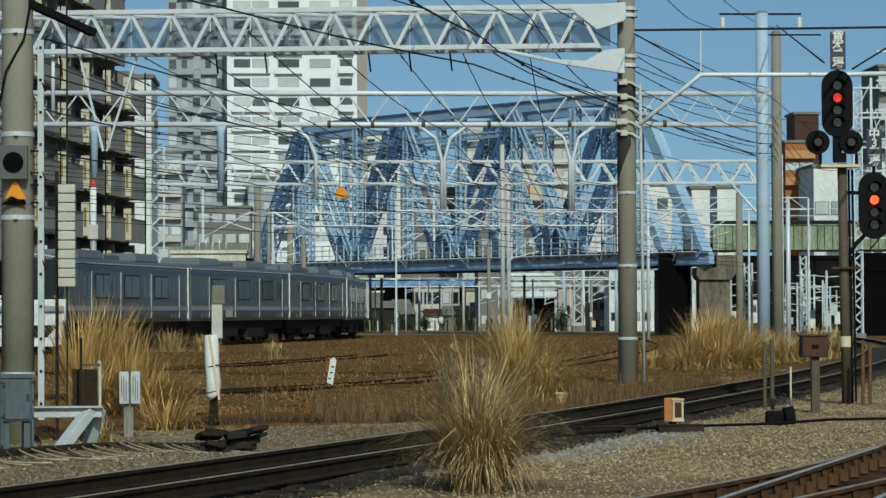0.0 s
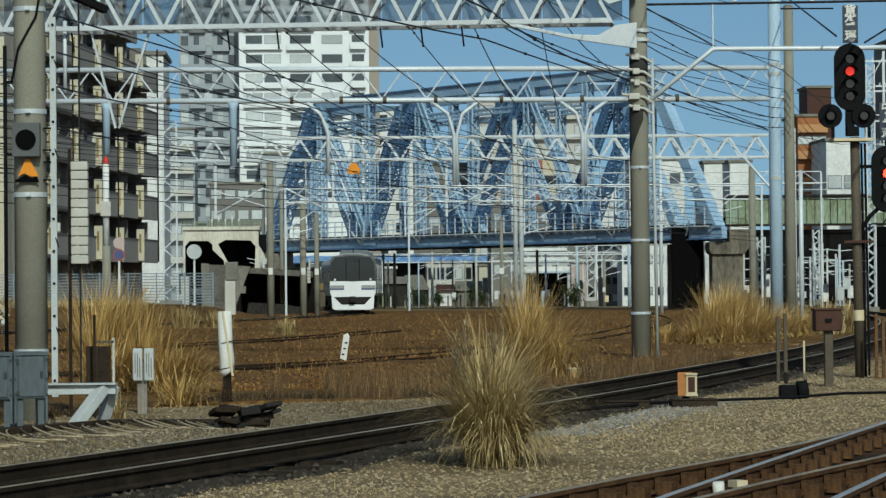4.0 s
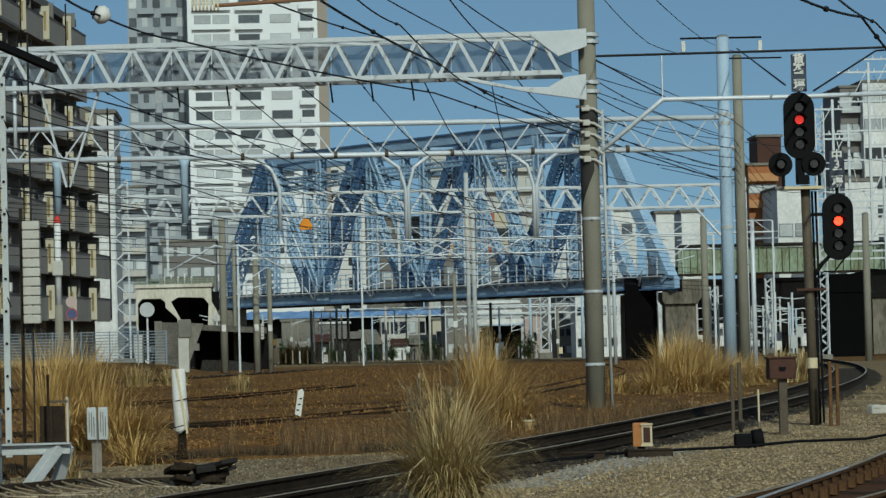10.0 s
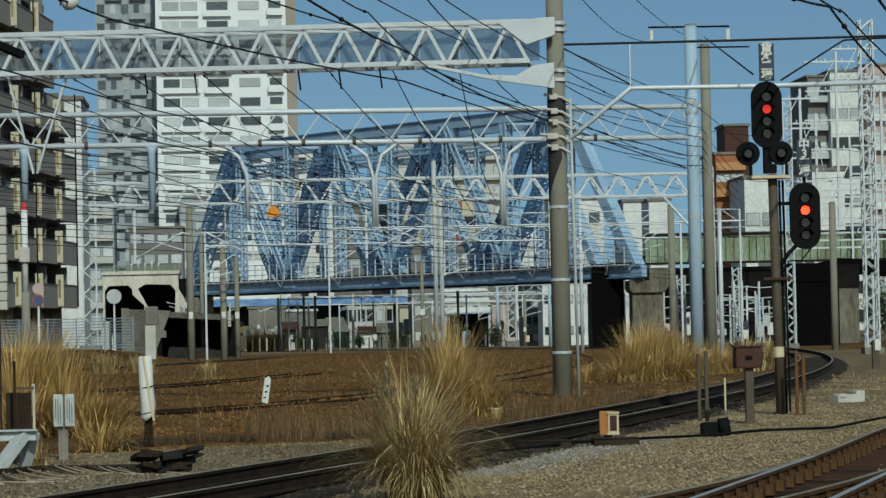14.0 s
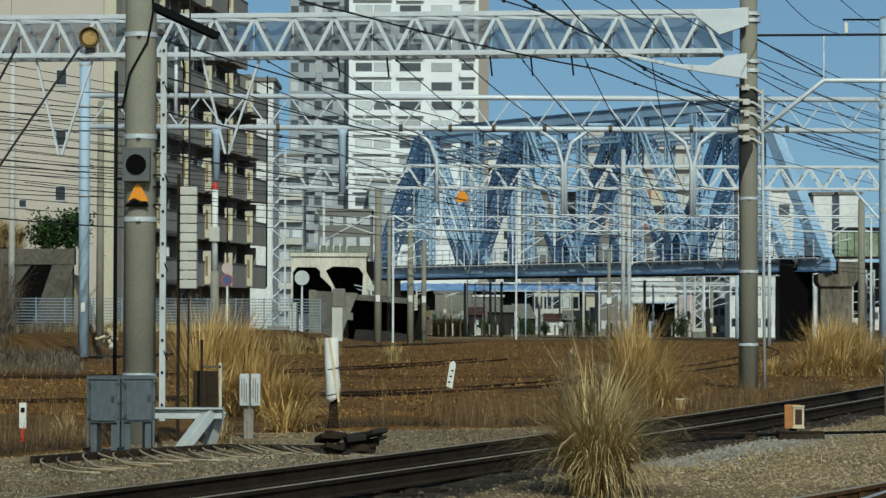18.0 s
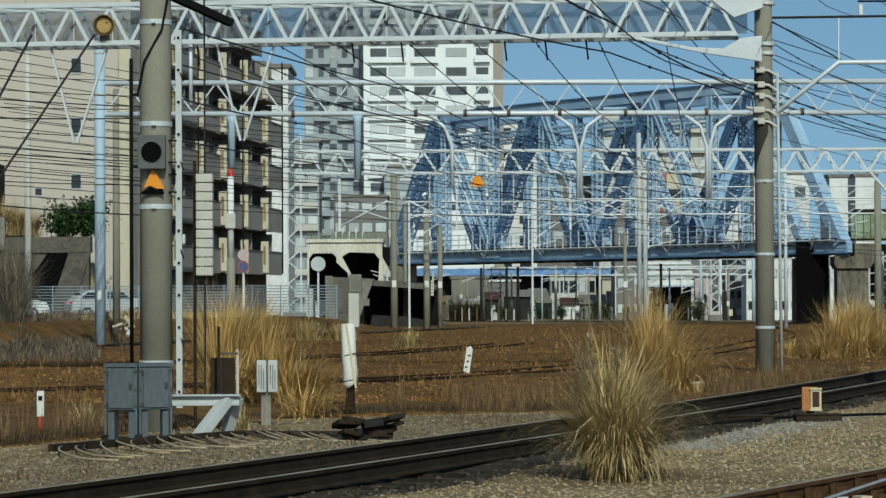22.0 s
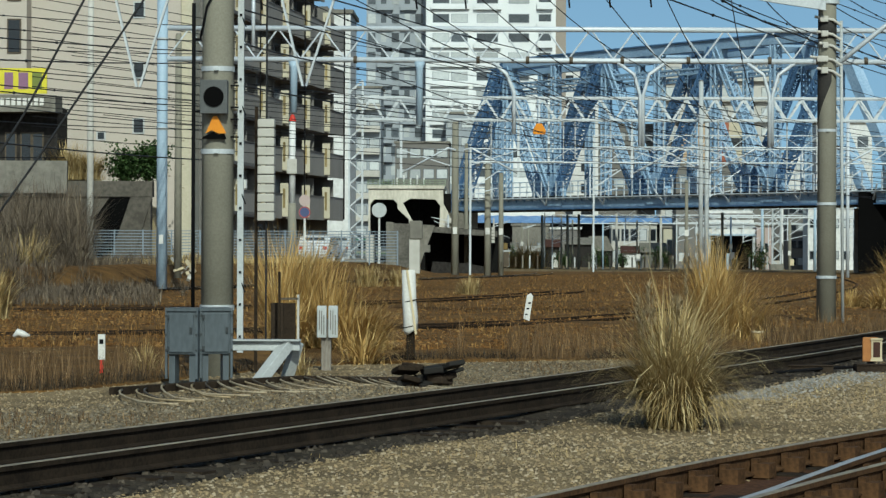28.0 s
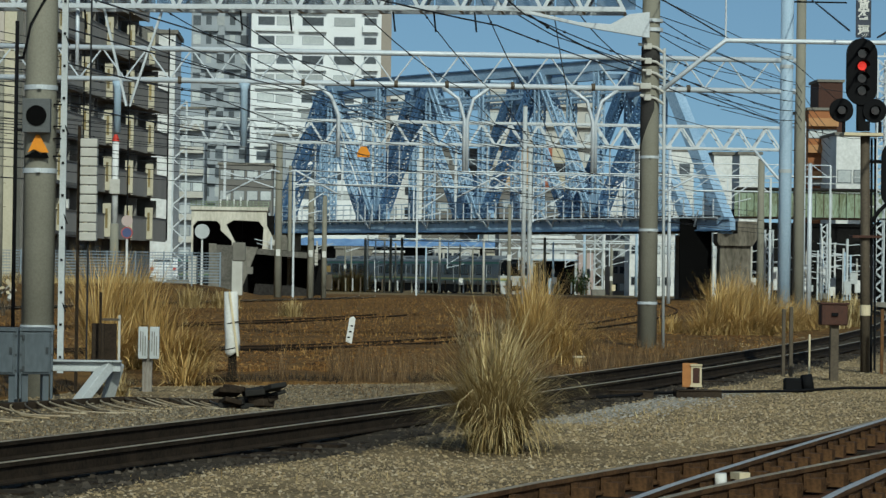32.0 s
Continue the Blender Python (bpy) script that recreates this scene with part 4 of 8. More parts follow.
for k in range(14):
    a0, a1 = (radians(165 + 9.0 * (k + e)) for e in (0, 1))
    z0, z1 = (3.9 + 1.35 * ((k + e) / 14) ** 0.8 for e in (0, 1))
    shade_wedge.quad((0.212 * math.cos(a0), 0.212 * math.sin(a0), z0), (0.212 * math.cos(a1), 0.212 * math.sin(a1), z1), (0.209 * math.cos(a1), 0.209 * math.sin(a1), 5.55), (0.209 * math.cos(a0), 0.209 * math.sin(a0), 5.55))
part("tar_stain", shade_wedge, MASTSHADOW, mast_b, "dark wedge painted as a cast shadow on one side", True)
for k in range(5):
    part("insulator", Shape().tube([(-0.15 - 0.12 * k, -0.25, 6.9 + 0.02 * k), (-0.21 - 0.12 * k, -0.25, 6.9 + 0.02 * k)], 0.07, 12), WHITE, mast_b)
part("cantilever", Shape().tube([(0.1, 0, 5.55), (1.65, 0, 6.8), (4.6, 0, 6.8), (7.5, 0, 6.85)], 0.055, 10), SILVER, mast_b, "silver cantilever tube", True)
part("cantilever", Shape().tube([(1.65, 0, 6.8), (1.65, 0, 7.78)], 0.02, 6), SILVER, mast_b)
part("tie_rod", Shape().tube([(0.1, 0, 7.75), (1.7, 0, 6.85)], 0.018, 6), WIRE, mast_b)
solo("cross_span_wire", Shape().tube([(7.0, 64.3, 7.78), (11, 64.3, 7.82), (16.5, 64.3, 7.9)], 0.03, 6), WIRE, "thick black cross-span cable", "cable")
# translucent mesh panels behind the truss
MESH = bpy.data.materials.new("smoky_mesh")
MESH.use_nodes = True
mn = MESH.node_tree.nodes
tr, mx = mn.new("ShaderNodeBsdfTransparent"), mn.new("ShaderNodeMixShader")
mn["Principled BSDF"].inputs["Base Color"].default_value = (0.10, 0.13, 0.17, 1)
mx.inputs[0].default_value = 0.42
MESH.node_tree.links.new(tr.outputs[0], mx.inputs[1])
MESH.node_tree.links.new(mn["Principled BSDF"].outputs[0], mx.inputs[2])
MESH.node_tree.links.new(mx.outputs[0], mn["Material Output"].inputs[0])
for k in range(21):
    part("mesh_panel", Shape().box((-18.6 + k * 0.89, 0.45, 7.8), (0.86, 0.012, 0.72)), MESH, gantry_b, "smoky translucent mesh panel")
# droppers with dark insulators under the truss
for x in (-12.6, -9.1, -8.0, -5.7, -4.8, -3.9):
    part("dropper", Shape().tube([(x, 0.2, 7.34), (x + 0.05, 0.2, 6.9)], 0.02, 8), BLACKPAINT, gantry_b, "dark dropper insulator")
for x in (-15.4, -11.6):
    part("vee_hanger", Shape().bar((x - 0.55, 0.2, 7.34), (x - 0.02, 0.2, 5.2), 0.06, 0.05), GALV, gantry_b)
    part("vee_hanger", Shape().bar((x + 0.75, 0.2, 7.34), (x + 0.05, 0.2, 5.2), 0.06, 0.05), GALV, gantry_b)
for x in (-13.7, -12.75):
    part("drop_tube", Shape().tube([(x, 0.2, 7.6), (x, 0.2, 6.0)], 0.045, 8), SILVER, gantry_b, "", True)

# ---- fittings on the pipe gantry and its masts ----
for x, ln in ((-7.05, 1.7), (-2.85, 2.1)):
    part("drop_post", Shape().tube([(x, 0, 7.8), (x, 0, 7.6), (x, 0, 7.8 - ln)], [0.19, 0.125, 0.115], 14), SKYBLUE, gantry_c, "pale blue drop post", True)
for x in (-9.4, -5.0, -0.9, 0.75, 2.2, 3.9, 6.1, 8.8, 10.4, 12.0):
    part("pipe_clamp", Shape().tube([(x - 0.06, 0, 7.87), (x + 0.06, 0, 7.87)], 0.125, 12), IRONPOST, gantry_c)
part("knee_bracket", Shape().tube([(-0.4, 0, 7.8), (0.05, 0, 7.4), (0.3, 0, 6.8), (0.3, 0, 5.4)], 0.07, 8), SILVER, gantry_c, "curved silver bracket", True)
for x in (4.5, 8.8):
    part("knee_bracket", Shape().tube([(x - 0.75, 0, 7.8), (x - 0.2, 0, 7.4), (x, 0, 6.7), (x, 0, 5.0)], 0.06, 8), SILVER, gantry_c, "curved silver bracket", True)
    part("knee_bracket", Shape().tube([(x + 0.85, 0, 7.8), (x + 0.3, 0, 7.4), (x + 0.1, 0, 6.7), (x + 0.1, 0, 5.0)], 0.06, 8), SILVER, gantry_c, "curved silver bracket", True)
part("head_bar", Shape().box((-0.05, 0, 11.55), (2.75, 0.06, 0.06)), BLACKPAINT, mast_e, "black bar across the mast head")
part("head_bar", Shape().box((0.9, 0, 10.85), (2.2, 0.05, 0.05)), BLACKPAINT, mast_e)
for x in (-1.3, -1.35, 1.3, 1.25):
    part("insulator", Shape().tube([(x, 0, 11.45), (x, 0, 11.1)], 0.05, 8), WHITE, mast_e)
for z in (5.1, 8.9, 8.6):
    part("band", Shape().tube([(0, 0, z), (0, 0, z + 0.12)], 0.232, 20), PALEGREY, mast_e)
for z, r in ((8.0, 0.0), (5.0, 0.5), (9.4, 0.2)):
    part("band", Shape().tube([(0, 0, z), (0, 0, z + 0.08)], 0.2, 16), PALEGREY, mast_f)
part("tag", Shape().box((0.0, -0.19, 1.35), (0.14, 0.02, 0.3)), WHITE, mast_f, "white number tag")
horn = thing("loudspeaker", (-7.55, 65.55, 7.45), "brass coloured horn loudspeaker on a gantry chord", "loudspeaker")
BRASS = mat("brass", (0.46, 0.30, 0.10), 0.4, 0.4, (0.30, 0.19, 0.06), 0.1, 6, 0.8)
for k, r in enumerate((0.24, 0.20, 0.155, 0.11)):
    ring = Shape()
    for a in range(28):
        t0, t1 = 2 * math.pi * a / 28, 2 * math.pi * (a + 1) / 28
        for (r0, y0), (r1, y1) in (((r, -0.16 + k * 0.05), (r - 0.02, -0.19 + k * 0.05)), ((r - 0.02, -0.19 + k * 0.05), (r - 0.042, -0.10 + k * 0.05))):
            ring.quad((r0 * math.cos(t0), y0, 0.34 + r0 * math.sin(t0)), (r0 * math.cos(t1), y0, 0.34 + r0 * math.sin(t1)), (r1 * math.cos(t1), y1, 0.34 + r1 * math.sin(t1)), (r1 * math.cos(t0), y1, 0.34 + r1 * math.sin(t0)))
    part("horn_ring", ring, BRASS if k % 2 == 0 else IRONPOST, horn)
part("horn_bell", Shape().tube([(0, -0.08, 0.34), (0, 0.12, 0.34), (0, 0.2, 0.34)], [0.235, 0.12, 0.08], 24), BRASS, horn, "brass bell", True)
part("yoke", Shape().box((0, 0.08, 0.06), (0.22, 0.08, 0.14)), CEMENT, horn)
# sign hanging from the lattice gantry
hs = thing("hanging_sign", (1.75, 149.4, 7.63), "orange diamond sign hanging from a lattice gantry", "sign")
part("board", Shape().slab([(-0.3, -0.25), (0.3, -0.25), (0.34, -0.06), (0.14, 0.3), (-0.14, 0.3), (-0.34, -0.06)], -0.04, 0.04), ORANGE, hs, "", False, 0.01)
part("hanger", Shape().box((0, 0.06, 0.87), (0.1, 0.06, 1.5)), SILVER, hs)
for x, z0, w in ((-0.7, 6.0, 3.7), (3.6, 6.2, 1.8), (8.1, 5.8, 2.8), (14.4, 5.5, 2.5)):
    part("catenary_frame", Shape().tube([(x, 0.3, 8.1), (x, 0.3, z0), (x + w, 0.3, z0), (x + w, 0.3, 8.1)], 0.045, 8), GALV, gantry_g)
for x, s in ((-5.3, 1), (0.7, -1), (6.5, 1), (10.4, 1), (10.4, -1), (16.4, 1)):
    part("drop_post", Shape().box((x, 0.3, 6.7), (0.12, 0.12, 3.0)), GALV, gantry_g)
    part("cantilever", Shape().tube([(x, 0.3, 5.4), (x + 2.4 * s, 0.3, 6.7), (x + 2.8 * s, 0.3, 6.6)], 0.05, 8), SILVER, gantry_g, "", True)
    part("registration_arm", Shape().tube([(x, 0.3, 6.6), (x + 2.5 * s, 0.3, 5.8)], 0.03, 6), SILVER, gantry_g)
part("end_knee", Shape().tube([(21.8, 0, 8.1), (23.0, 0, 6.7), (23.5, 0, 6.2)], 0.07, 8), SILVER, gantry_g, "", True)
lattice_mast("lattice_mast", 23.4, 150, 0, 8.3, 0.5, GALV, "slim white lattice mast at the end of a gantry", t=0.05)

# ---- signal ----
sig = thing("railway_signal", (9.15, 49.6, 0), "black colour-light signal showing red over a second red head", "signal")
part("mast", Shape().tube([(0, 0, -0.1), (-0.05, 0, 4.1)], 0.082, 16), IRONPOST, sig, "brown weathered signal mast", True)
part("yellow_band", Shape().tube([(-0.01, 0, 0.98), (-0.01, 0, 1.16)], 0.09, 16), CREAM, sig, "faded yellow band")


def lamp_head(name, x, z, w, h, lit):
    r = w / 2
    outline = [(x + r * math.cos(a), z + (h / 2 - r) + r * math.sin(a)) for a in (math.pi * k / 14 for k in range(15))]
    outline += [(x + r * math.cos(a), z - (h / 2 - r) + r * math.sin(a)) for a in (math.pi + math.pi * k / 14 for k in range(15))]
    hd = part(name, Shape().slab(outline, -0.05, 0.0), BLACKPAINT, sig, "black rounded backboard", False, 0.01)
    part("lamp_case", Shape().box((x, 0.12, z), (0.24, 0.26, h * 0.72)), BLACKPAINT, hd, "", False, 0.02)
    for k in range(4):
        zz = z + h * 0.27 - k * h * 0.185
        part("lens", Shape().slab(circle(0.075, 20, x, zz), -0.075, -0.055), (LAMPRED if k == 1 and lit > 1 else LAMPDIM if k == 1 else LENS), hd, "lit red lens" if k == 1 else "dark lens")
        hood = Shape()
        for a in range(9):
            t0, t1 = math.pi * (a / 9), math.pi * ((a + 1) / 9)
            hood.quad((x + 0.10 * math.cos(t0), -0.05, zz + 0.10 * math.sin(t0)), (x + 0.10 * math.cos(t1), -0.05, zz + 0.10 * math.sin(t1)), (x + 0.105 * math.cos(t1), -0.24, zz + 0.095 * math.sin(t1)), (x + 0.105 * math.cos(t0), -0.24, zz + 0.095 * math.sin(t0)))
        part("hood", hood, BLACKPAINT, hd)
    return hd


lamp_head("upper_head", -0.13, 5.12, 0.53, 1.14, 1)
lamp_head("lower_head", 0.49, 3.38, 0.53, 1.14, 2)
for x in (-0.47, 0.10):
    dsc = part("subsidiary_disc", Shape().slab(circle(0.205, 28, x, 4.46), -0.06, 0.0), BLACKPAINT, sig, "round black subsidiary lamp", False, 0.01)
    part("lens", Shape().slab(circle(0.07, 16, x, 4.46), -0.09, -0.07), LENS, dsc)
    part("rim", Shape().tube([(x, -0.06, 4.46), (x, -0.16, 4.46)], [0.09, 0.085], 16, False), BLACKPAINT, dsc)
part("neck", Shape().box((-0.12, 0.05, 4.4), (0.14, 0.12, 0.5)).box((-0.08, 0.05, 4.2), (0.2, 0.2, 0.16)), BLACKPAINT, sig)
part("platform", Shape().box((-0.12, 0, 4.05), (0.66, 0.5, 0.05)), CREAM, sig, "rusty yellow service platform")
for x in (-0.42, 0.2):
    part("platform_stay", Shape().bar((x, 0.0, 4.05), (x, 0.0, 4.28), 0.05, 0.05), BLACKPAINT, sig)
part("bracket", Shape().tube([(0, 0.02, 2.45), (0.2, 0.02, 2.75), (0.42, 0.05, 2.95)], 0.035, 8), BLACKPAINT, sig, "", True)
part("bracket", Shape().bar((0, 0.05, 3.6), (0.45, 0.06, 3.6), 0.06, 0.06), BLACKPAINT, sig)
part("cable", Shape().tube([(0.05, -0.08, 2.4), (0.2, -0.1, 2.62), (0.4, -0.08, 2.62), (0.6, -0.02, 2.85)], 0.015, 6), BLACKPAINT, sig, "", True)
part("step_plate", Shape().box((-0.02, 0, 2.32), (0.5, 0.3, 0.04)), RUSTBOX, sig)
part("ladder_rail", Shape().tube([(0.12, 0.1, 0.0), (0.08, 0.1, 4.0)], 0.02, 6).tube([(0.2, 0.2, 0.0), (0.16, 0.2, 4.0)], 0.02, 6), BLACKPAINT, sig, "thin black ladder")


def lettering(text, x, y, z, size, material, parent, spacing):
    """Upright characters in a column, drawn with the built-in font."""
    for k, ch in enumerate(text):
        cu = bpy.data.curves.new("character", "FONT")
        cu.body, cu.size, cu.align_x, cu.align_y, cu.extrude, cu.offset = ch, size, "CENTER", "CENTER", 0.004, 0.005
        tmp = bpy.data.objects.new("character", cu)
        scene.collection.objects.link(tmp)
        bpy.context.view_layer.update()
        me = bpy.data.meshes.new_from_object(tmp.evaluated_get(bpy.context.evaluated_depsgraph_get()))
        bpy.data.objects.remove(tmp)
        me.transform(pose(x, y, z - k * spacing, 90, 0, 0))
        me.materials.clear()
        me.materials.append(material)
        ob = new("character", me)
        ob.parent = parent


NAVY = mat("navy_plate", (0.012, 0.022, 0.05), 0.4)
for txt, x, z in (("貨本二場", -0.11, 6.02), ("中3二場", 0.50, 4.36)):
    pl = part("name_plate", Shape().box((x, -0.02, z), (0.26, 0.03, 0.64)), NAVY, sig, "dark plate with white characters", False, 0.006)
    lettering(txt, x, -0.04, z + 0.23, 0.2, WHITE, pl, 0.152)
    part("plate_stay", Shape().box((x, 0.03, z - 0.36), (0.05, 0.04, 0.16)), BLACKPAINT, pl)

# ---- small posts beside the near track ----
rb = thing("junction_box", (7.85, 45.2, 0), "rust brown steel junction box on a square post", "box")
part("post", Shape().box((0, 0, 0.43), (0.13, 0.12, 0.9)), IRONPOST, rb, "", False, 0.01)
bb = part("box", Shape().box((-0.02, 0, 1.04), (0.41, 0.3, 0.32)), RUSTBOX, rb, "", False, 0.02)
part("lid", Shape().box((-0.02, 0, 1.215), (0.45, 0.34, 0.03)), RUSTBOX, bb, "", False, 0.008)
part("hinge", Shape().box((-0.02, -0.17, 1.05), (0.1, 0.03, 0.05)), BLACKPAINT, bb)
for x, h, w in ((7.33, 1.1, 0.055), (7.45, 1.14, 0.06), (7.75, 0.7, 0.03)):
    solo("iron_post", Shape().box((0, 0, h / 2), (w, w, h)), IRONPOST if w > 0.04 else CREAM, "thin rusty iron post standing in gravel", "post", "iron posts", at=(x, 46.9, 0), bevel=0.006)
for x, h in ((9.28, 1.1), (9.4, 1.05)):
    solo("orange_post", Shape().box((0, 0, h / 2), (0.055, 0.05, h)), mat("faded_orange", (0.20, 0.10, 0.04), 0.8, 0, (0.07, 0.04, 0.022), 0.2, 9, 0.9), "slim faded orange post beside a signal mast", "post", "orange posts", at=(x, 48.8, 0), bevel=0.006)
cr = thing("switch_indicator", (4.85, 39.0, 0), "small orange and white indicator box on a stub", "indicator", "indicators", turn=-12)
part("stub", Shape().box((0, 0, 0.06), (0.09, 0.09, 0.2)), BLACKPAINT, cr)
part("box", Shape().box((0, 0, 0.29), (0.2, 0.14, 0.32)), mat("faded_indicator_orange", (0.5, 0.22, 0.07), 0.7, 0, (0.36, 0.15, 0.05), 0.1, 8, 0.9), cr, "", False, 0.012)
part("frame", Shape().box((0.09, -0.075, 0.29), (0.14, 0.03, 0.27)).box((0.09, -0.09, 0.43), (0.16, 0.04, 0.025)).box((0.09, -0.09, 0.15), (0.16, 0.04, 0.025)), CREAM, cr, "pale frame")
part("face", Shape().box((0.09, -0.093, 0.29), (0.09, 0.012, 0.2)), RUSTBOX, cr)
c2 = thing("switch_indicator", (4.38, 50.87, -0.05), "low cream indicator cap between tracks", "indicator", "indicators")
part("cap", Shape().box((0, 0, 0.12), (0.15, 0.12, 0.2)), mat("tan_cap", (0.5, 0.35, 0.14), 0.7), c2, "", False, 0.02)
part("lid", Shape().box((0, 0, 0.23), (0.2, 0.16, 0.03)), CREAM, c2)
for k, (x, y) in enumerate(((4.05, 38.2), (5.0, 38.6))):
    solo("cable_trough", Shape().box((0, 0, 0.05), (0.62, 0.2, 0.1)).box((0, 0, 0.105), (0.6, 0.24, 0.02)), SLEEPER, "short mossy concrete cable trough on gravel", "trough", "cable troughs", at=(x - 0.1, y, 0), turn=8, bevel=0.01)
solo("ground_cable", Shape().tube([(3.0, 36.5, 0.05), (4.3, 38.4, 0.07), (5.4, 39.4, 0.06), (6.4, 40.2, 0.05), (7.3, 40.8, 0.08), (8.4, 41.6, 0.06), (9.6, 43.6, 0.12), (11, 44.5, 0.05)], 0.02, 8), BLACKPAINT, "black cable snaking over the gravel", "cable", smooth=True)
pm = thing("point_motor", (6.55, 41.0, 0), "small black ground mechanism joined to a cable", "mechanism")
part("case", Shape().box((0, 0, 0.1), (0.26, 0.2, 0.2)), BLACKPAINT, pm, "", False, 0.03)
part("drum", Shape().tube([(0.12, -0.05, 0.12), (0.26, -0.05, 0.14)], 0.13, 14), BLACKPAINT, pm, "", True)
for x, y in ((2.95, 20.95), (4.35, 20.6)):
    lk = thing("point_lock", (x, y, 0.17), "white and yellow clamp on a switch rail", "clamp", "switch clamps", turn=25)
    part("white_cap", Shape().tube([(-0.14, 0, 0.04), (-0.13, 0, -0.1)], 0.045, 10), WHITE, lk, "white cap", True)
    part("yellow_strap", Shape().box((0.03, 0, 0.02), (0.09, 0.12, 0.05)).box((0.03, 0, -0.06), (0.05, 0.06, 0.1)), CREAM, lk, "yellow strap")
    part("bolt_block", Shape().box((0.16, 0, -0.05), (0.14, 0.1, 0.1)), RAILRUST, lk, "", False, 0.01)
solo("concrete_block", Shape().box((0, 0, 0.07), (0.62, 0.2, 0.16)).box((0.24, 0.02, 0.16), (0.2, 0.16, 0.12)).box((-0.2, -0.02, 0.13), (0.16, 0.2, 0.08)), PALE, "broken pale concrete block lying on gravel", "block", at=(11.7, 56.2, 0), turn=22, bevel=0.02)
sb = thing("boundary_post", (20.3, 93.2, 0), "leaning timber post with a white cap", "post")
part("post", Shape().box((0, 0, 0.4), (0.22, 0.2, 0.9)), IRONPOST, sb, "", False, 0.02)
part("cap", Shape().box((0.05, -0.05, 0.75), (0.18, 0.2, 0.36)), WHITE, sb)


# ---- overhead wires ----
def wire(pts, r=0.013, beads=(), label="black overhead wire with small dark insulators", sag=0.06):
    """A wire through points, each span sagging a little; beads: (span, share) of small insulators."""
    w = thing("overhead_wire", (0, 0, 0), label, "wire", "overhead wires")
    line_pts = []
    for a, b in zip(pts, pts[1:]):
        a, b = Vector(a), Vector(b)
        for k in range(6):
            t = k / 6
            p = a.lerp(b, t)
            p.z -= sag * 4 * t * (1 - t)
            line_pts.append(p)
    line_pts.append(Vector(pts[-1]))
    part("strand", Shape().tube(line_pts, r * 0.85, 5), WIRE, w)
    for sp, t in beads:
        a, b = Vector(pts[sp]), Vector(pts[sp + 1])
        p = a.lerp(b, t)
        p.z -= sag * 4 * t * (1 - t)
        d = (b - a).normalized() * 0.07
        part("insulator", Shape().tube([p - d, p - d * 0.4, p + d * 0.4, p + d], [r, r * 1.8, r * 1.8, r], 10), WIRE, w, "small dark insulator", True)
    return w


wire([(-3.07, 40.00, 6.63), (-2.58, 46.00, 6.80), (-1.65, 56.00, 7.43), (3.63, 64.00, 7.01), (10.47, 98.00, 8.29), (19.94, 130.00, 8.87)], 0.022, ((0, 0.85), (2, 0.3), (3, 0.2), (3, 0.6), (4, 0.4)))
wire([(-4.43, 50.00, 6.27), (0.43, 98.00, 8.25), (15.13, 160.00, 7.89)], 0.02, ((0, 0.35), (0, 0.7), (1, 0.3)))
wire([(-4.88, 55.00, 6.05), (-1.08, 98.00, 7.61), (9.49, 170.00, 8.23)], 0.02, ((0, 0.5), (1, 0.2)))
wire([(-4.89, 55.00, 5.41), (-3.48, 80.00, 6.40), (4.89, 170.00, 7.33)], 0.02, ((0, 0.8), (1, 0.6)))
wire([(-5.35, 60.00, 4.90), (-2.30, 110.00, 6.46), (7.94, 180.00, 7.27)], 0.022, ((0, 0.3),))
wire([(-0.22, 50.00, 7.56), (2.66, 64.00, 8.20), (6.08, 80.00, 8.11), (20.20, 130.00, 8.99)], 0.02, ((0, 0.6), (1, 0.5), (2, 0.1), (2, 0.35), (2, 0.6)))
wire([(0.93, 50.00, 7.45), (3.64, 64.00, 7.69), (7.00, 80.00, 7.79), (19.93, 130.00, 8.49)], 0.028, ((0, 0.4), (1, 0.2), (1, 0.5), (2, 0.4)))
wire([(1.45, 48.00, 7.26), (2.55, 56.00, 7.65), (4.25, 64.00, 7.25), (11.23, 98.00, 8.47), (22.28, 140.00, 8.73)], 0.018, ((0, 0.9), (2, 0.2), (2, 0.5), (3, 0.4)))
wire([(1.92, 48.00, 7.25), (5.25, 64.00, 7.74), (15.37, 100.00, 8.46)], 0.014, ((1, 0.4),))
wire([(2.94, 48.00, 7.29), (4.58, 60.00, 7.65), (6.40, 70.00, 7.28), (9.61, 90.00, 7.83)], 0.016)
wire([(3.17, 48.00, 7.19), (6.13, 64.00, 7.85), (7.85, 70.00, 7.81), (15.46, 98.00, 9.08)], 0.014)
wire([(6.93, 60.00, 8.55), (9.81, 75.00, 9.11), (14.16, 98.00, 11.00)], 0.012)
wire([(7.99, 60.00, 8.54), (14.74, 98.00, 11.47), (16.76, 104.00, 11.66)], 0.012)
wire([(7.18, 64.00, 7.65), (15.55, 98.00, 8.79), (23.26, 130.00, 8.94)], 0.014, (), "thin black stay wire between masts", 0.0)
wire([(15.79, 98.00, 11.18), (10.65, 60.00, 6.70)], 0.025, (), "thick black stay cable between masts", 0.0)
wire([(11.24, 60.00, 6.57), (13.40, 64.00, 7.76), (14.97, 66.00, 8.00)], 0.025, (), "thick black stay cable between masts", 0.0)
wire([(7.85, 44.00, 6.76), (10.24, 50.00, 7.00), (13.59, 60.00, 6.48)], 0.028, ((0, 0.5), (1, 0.2)))
wire([(8.54, 44.00, 6.75), (11.53, 55.00, 7.43), (16.30, 70.00, 7.42)], 0.022, ((0, 0.9),))
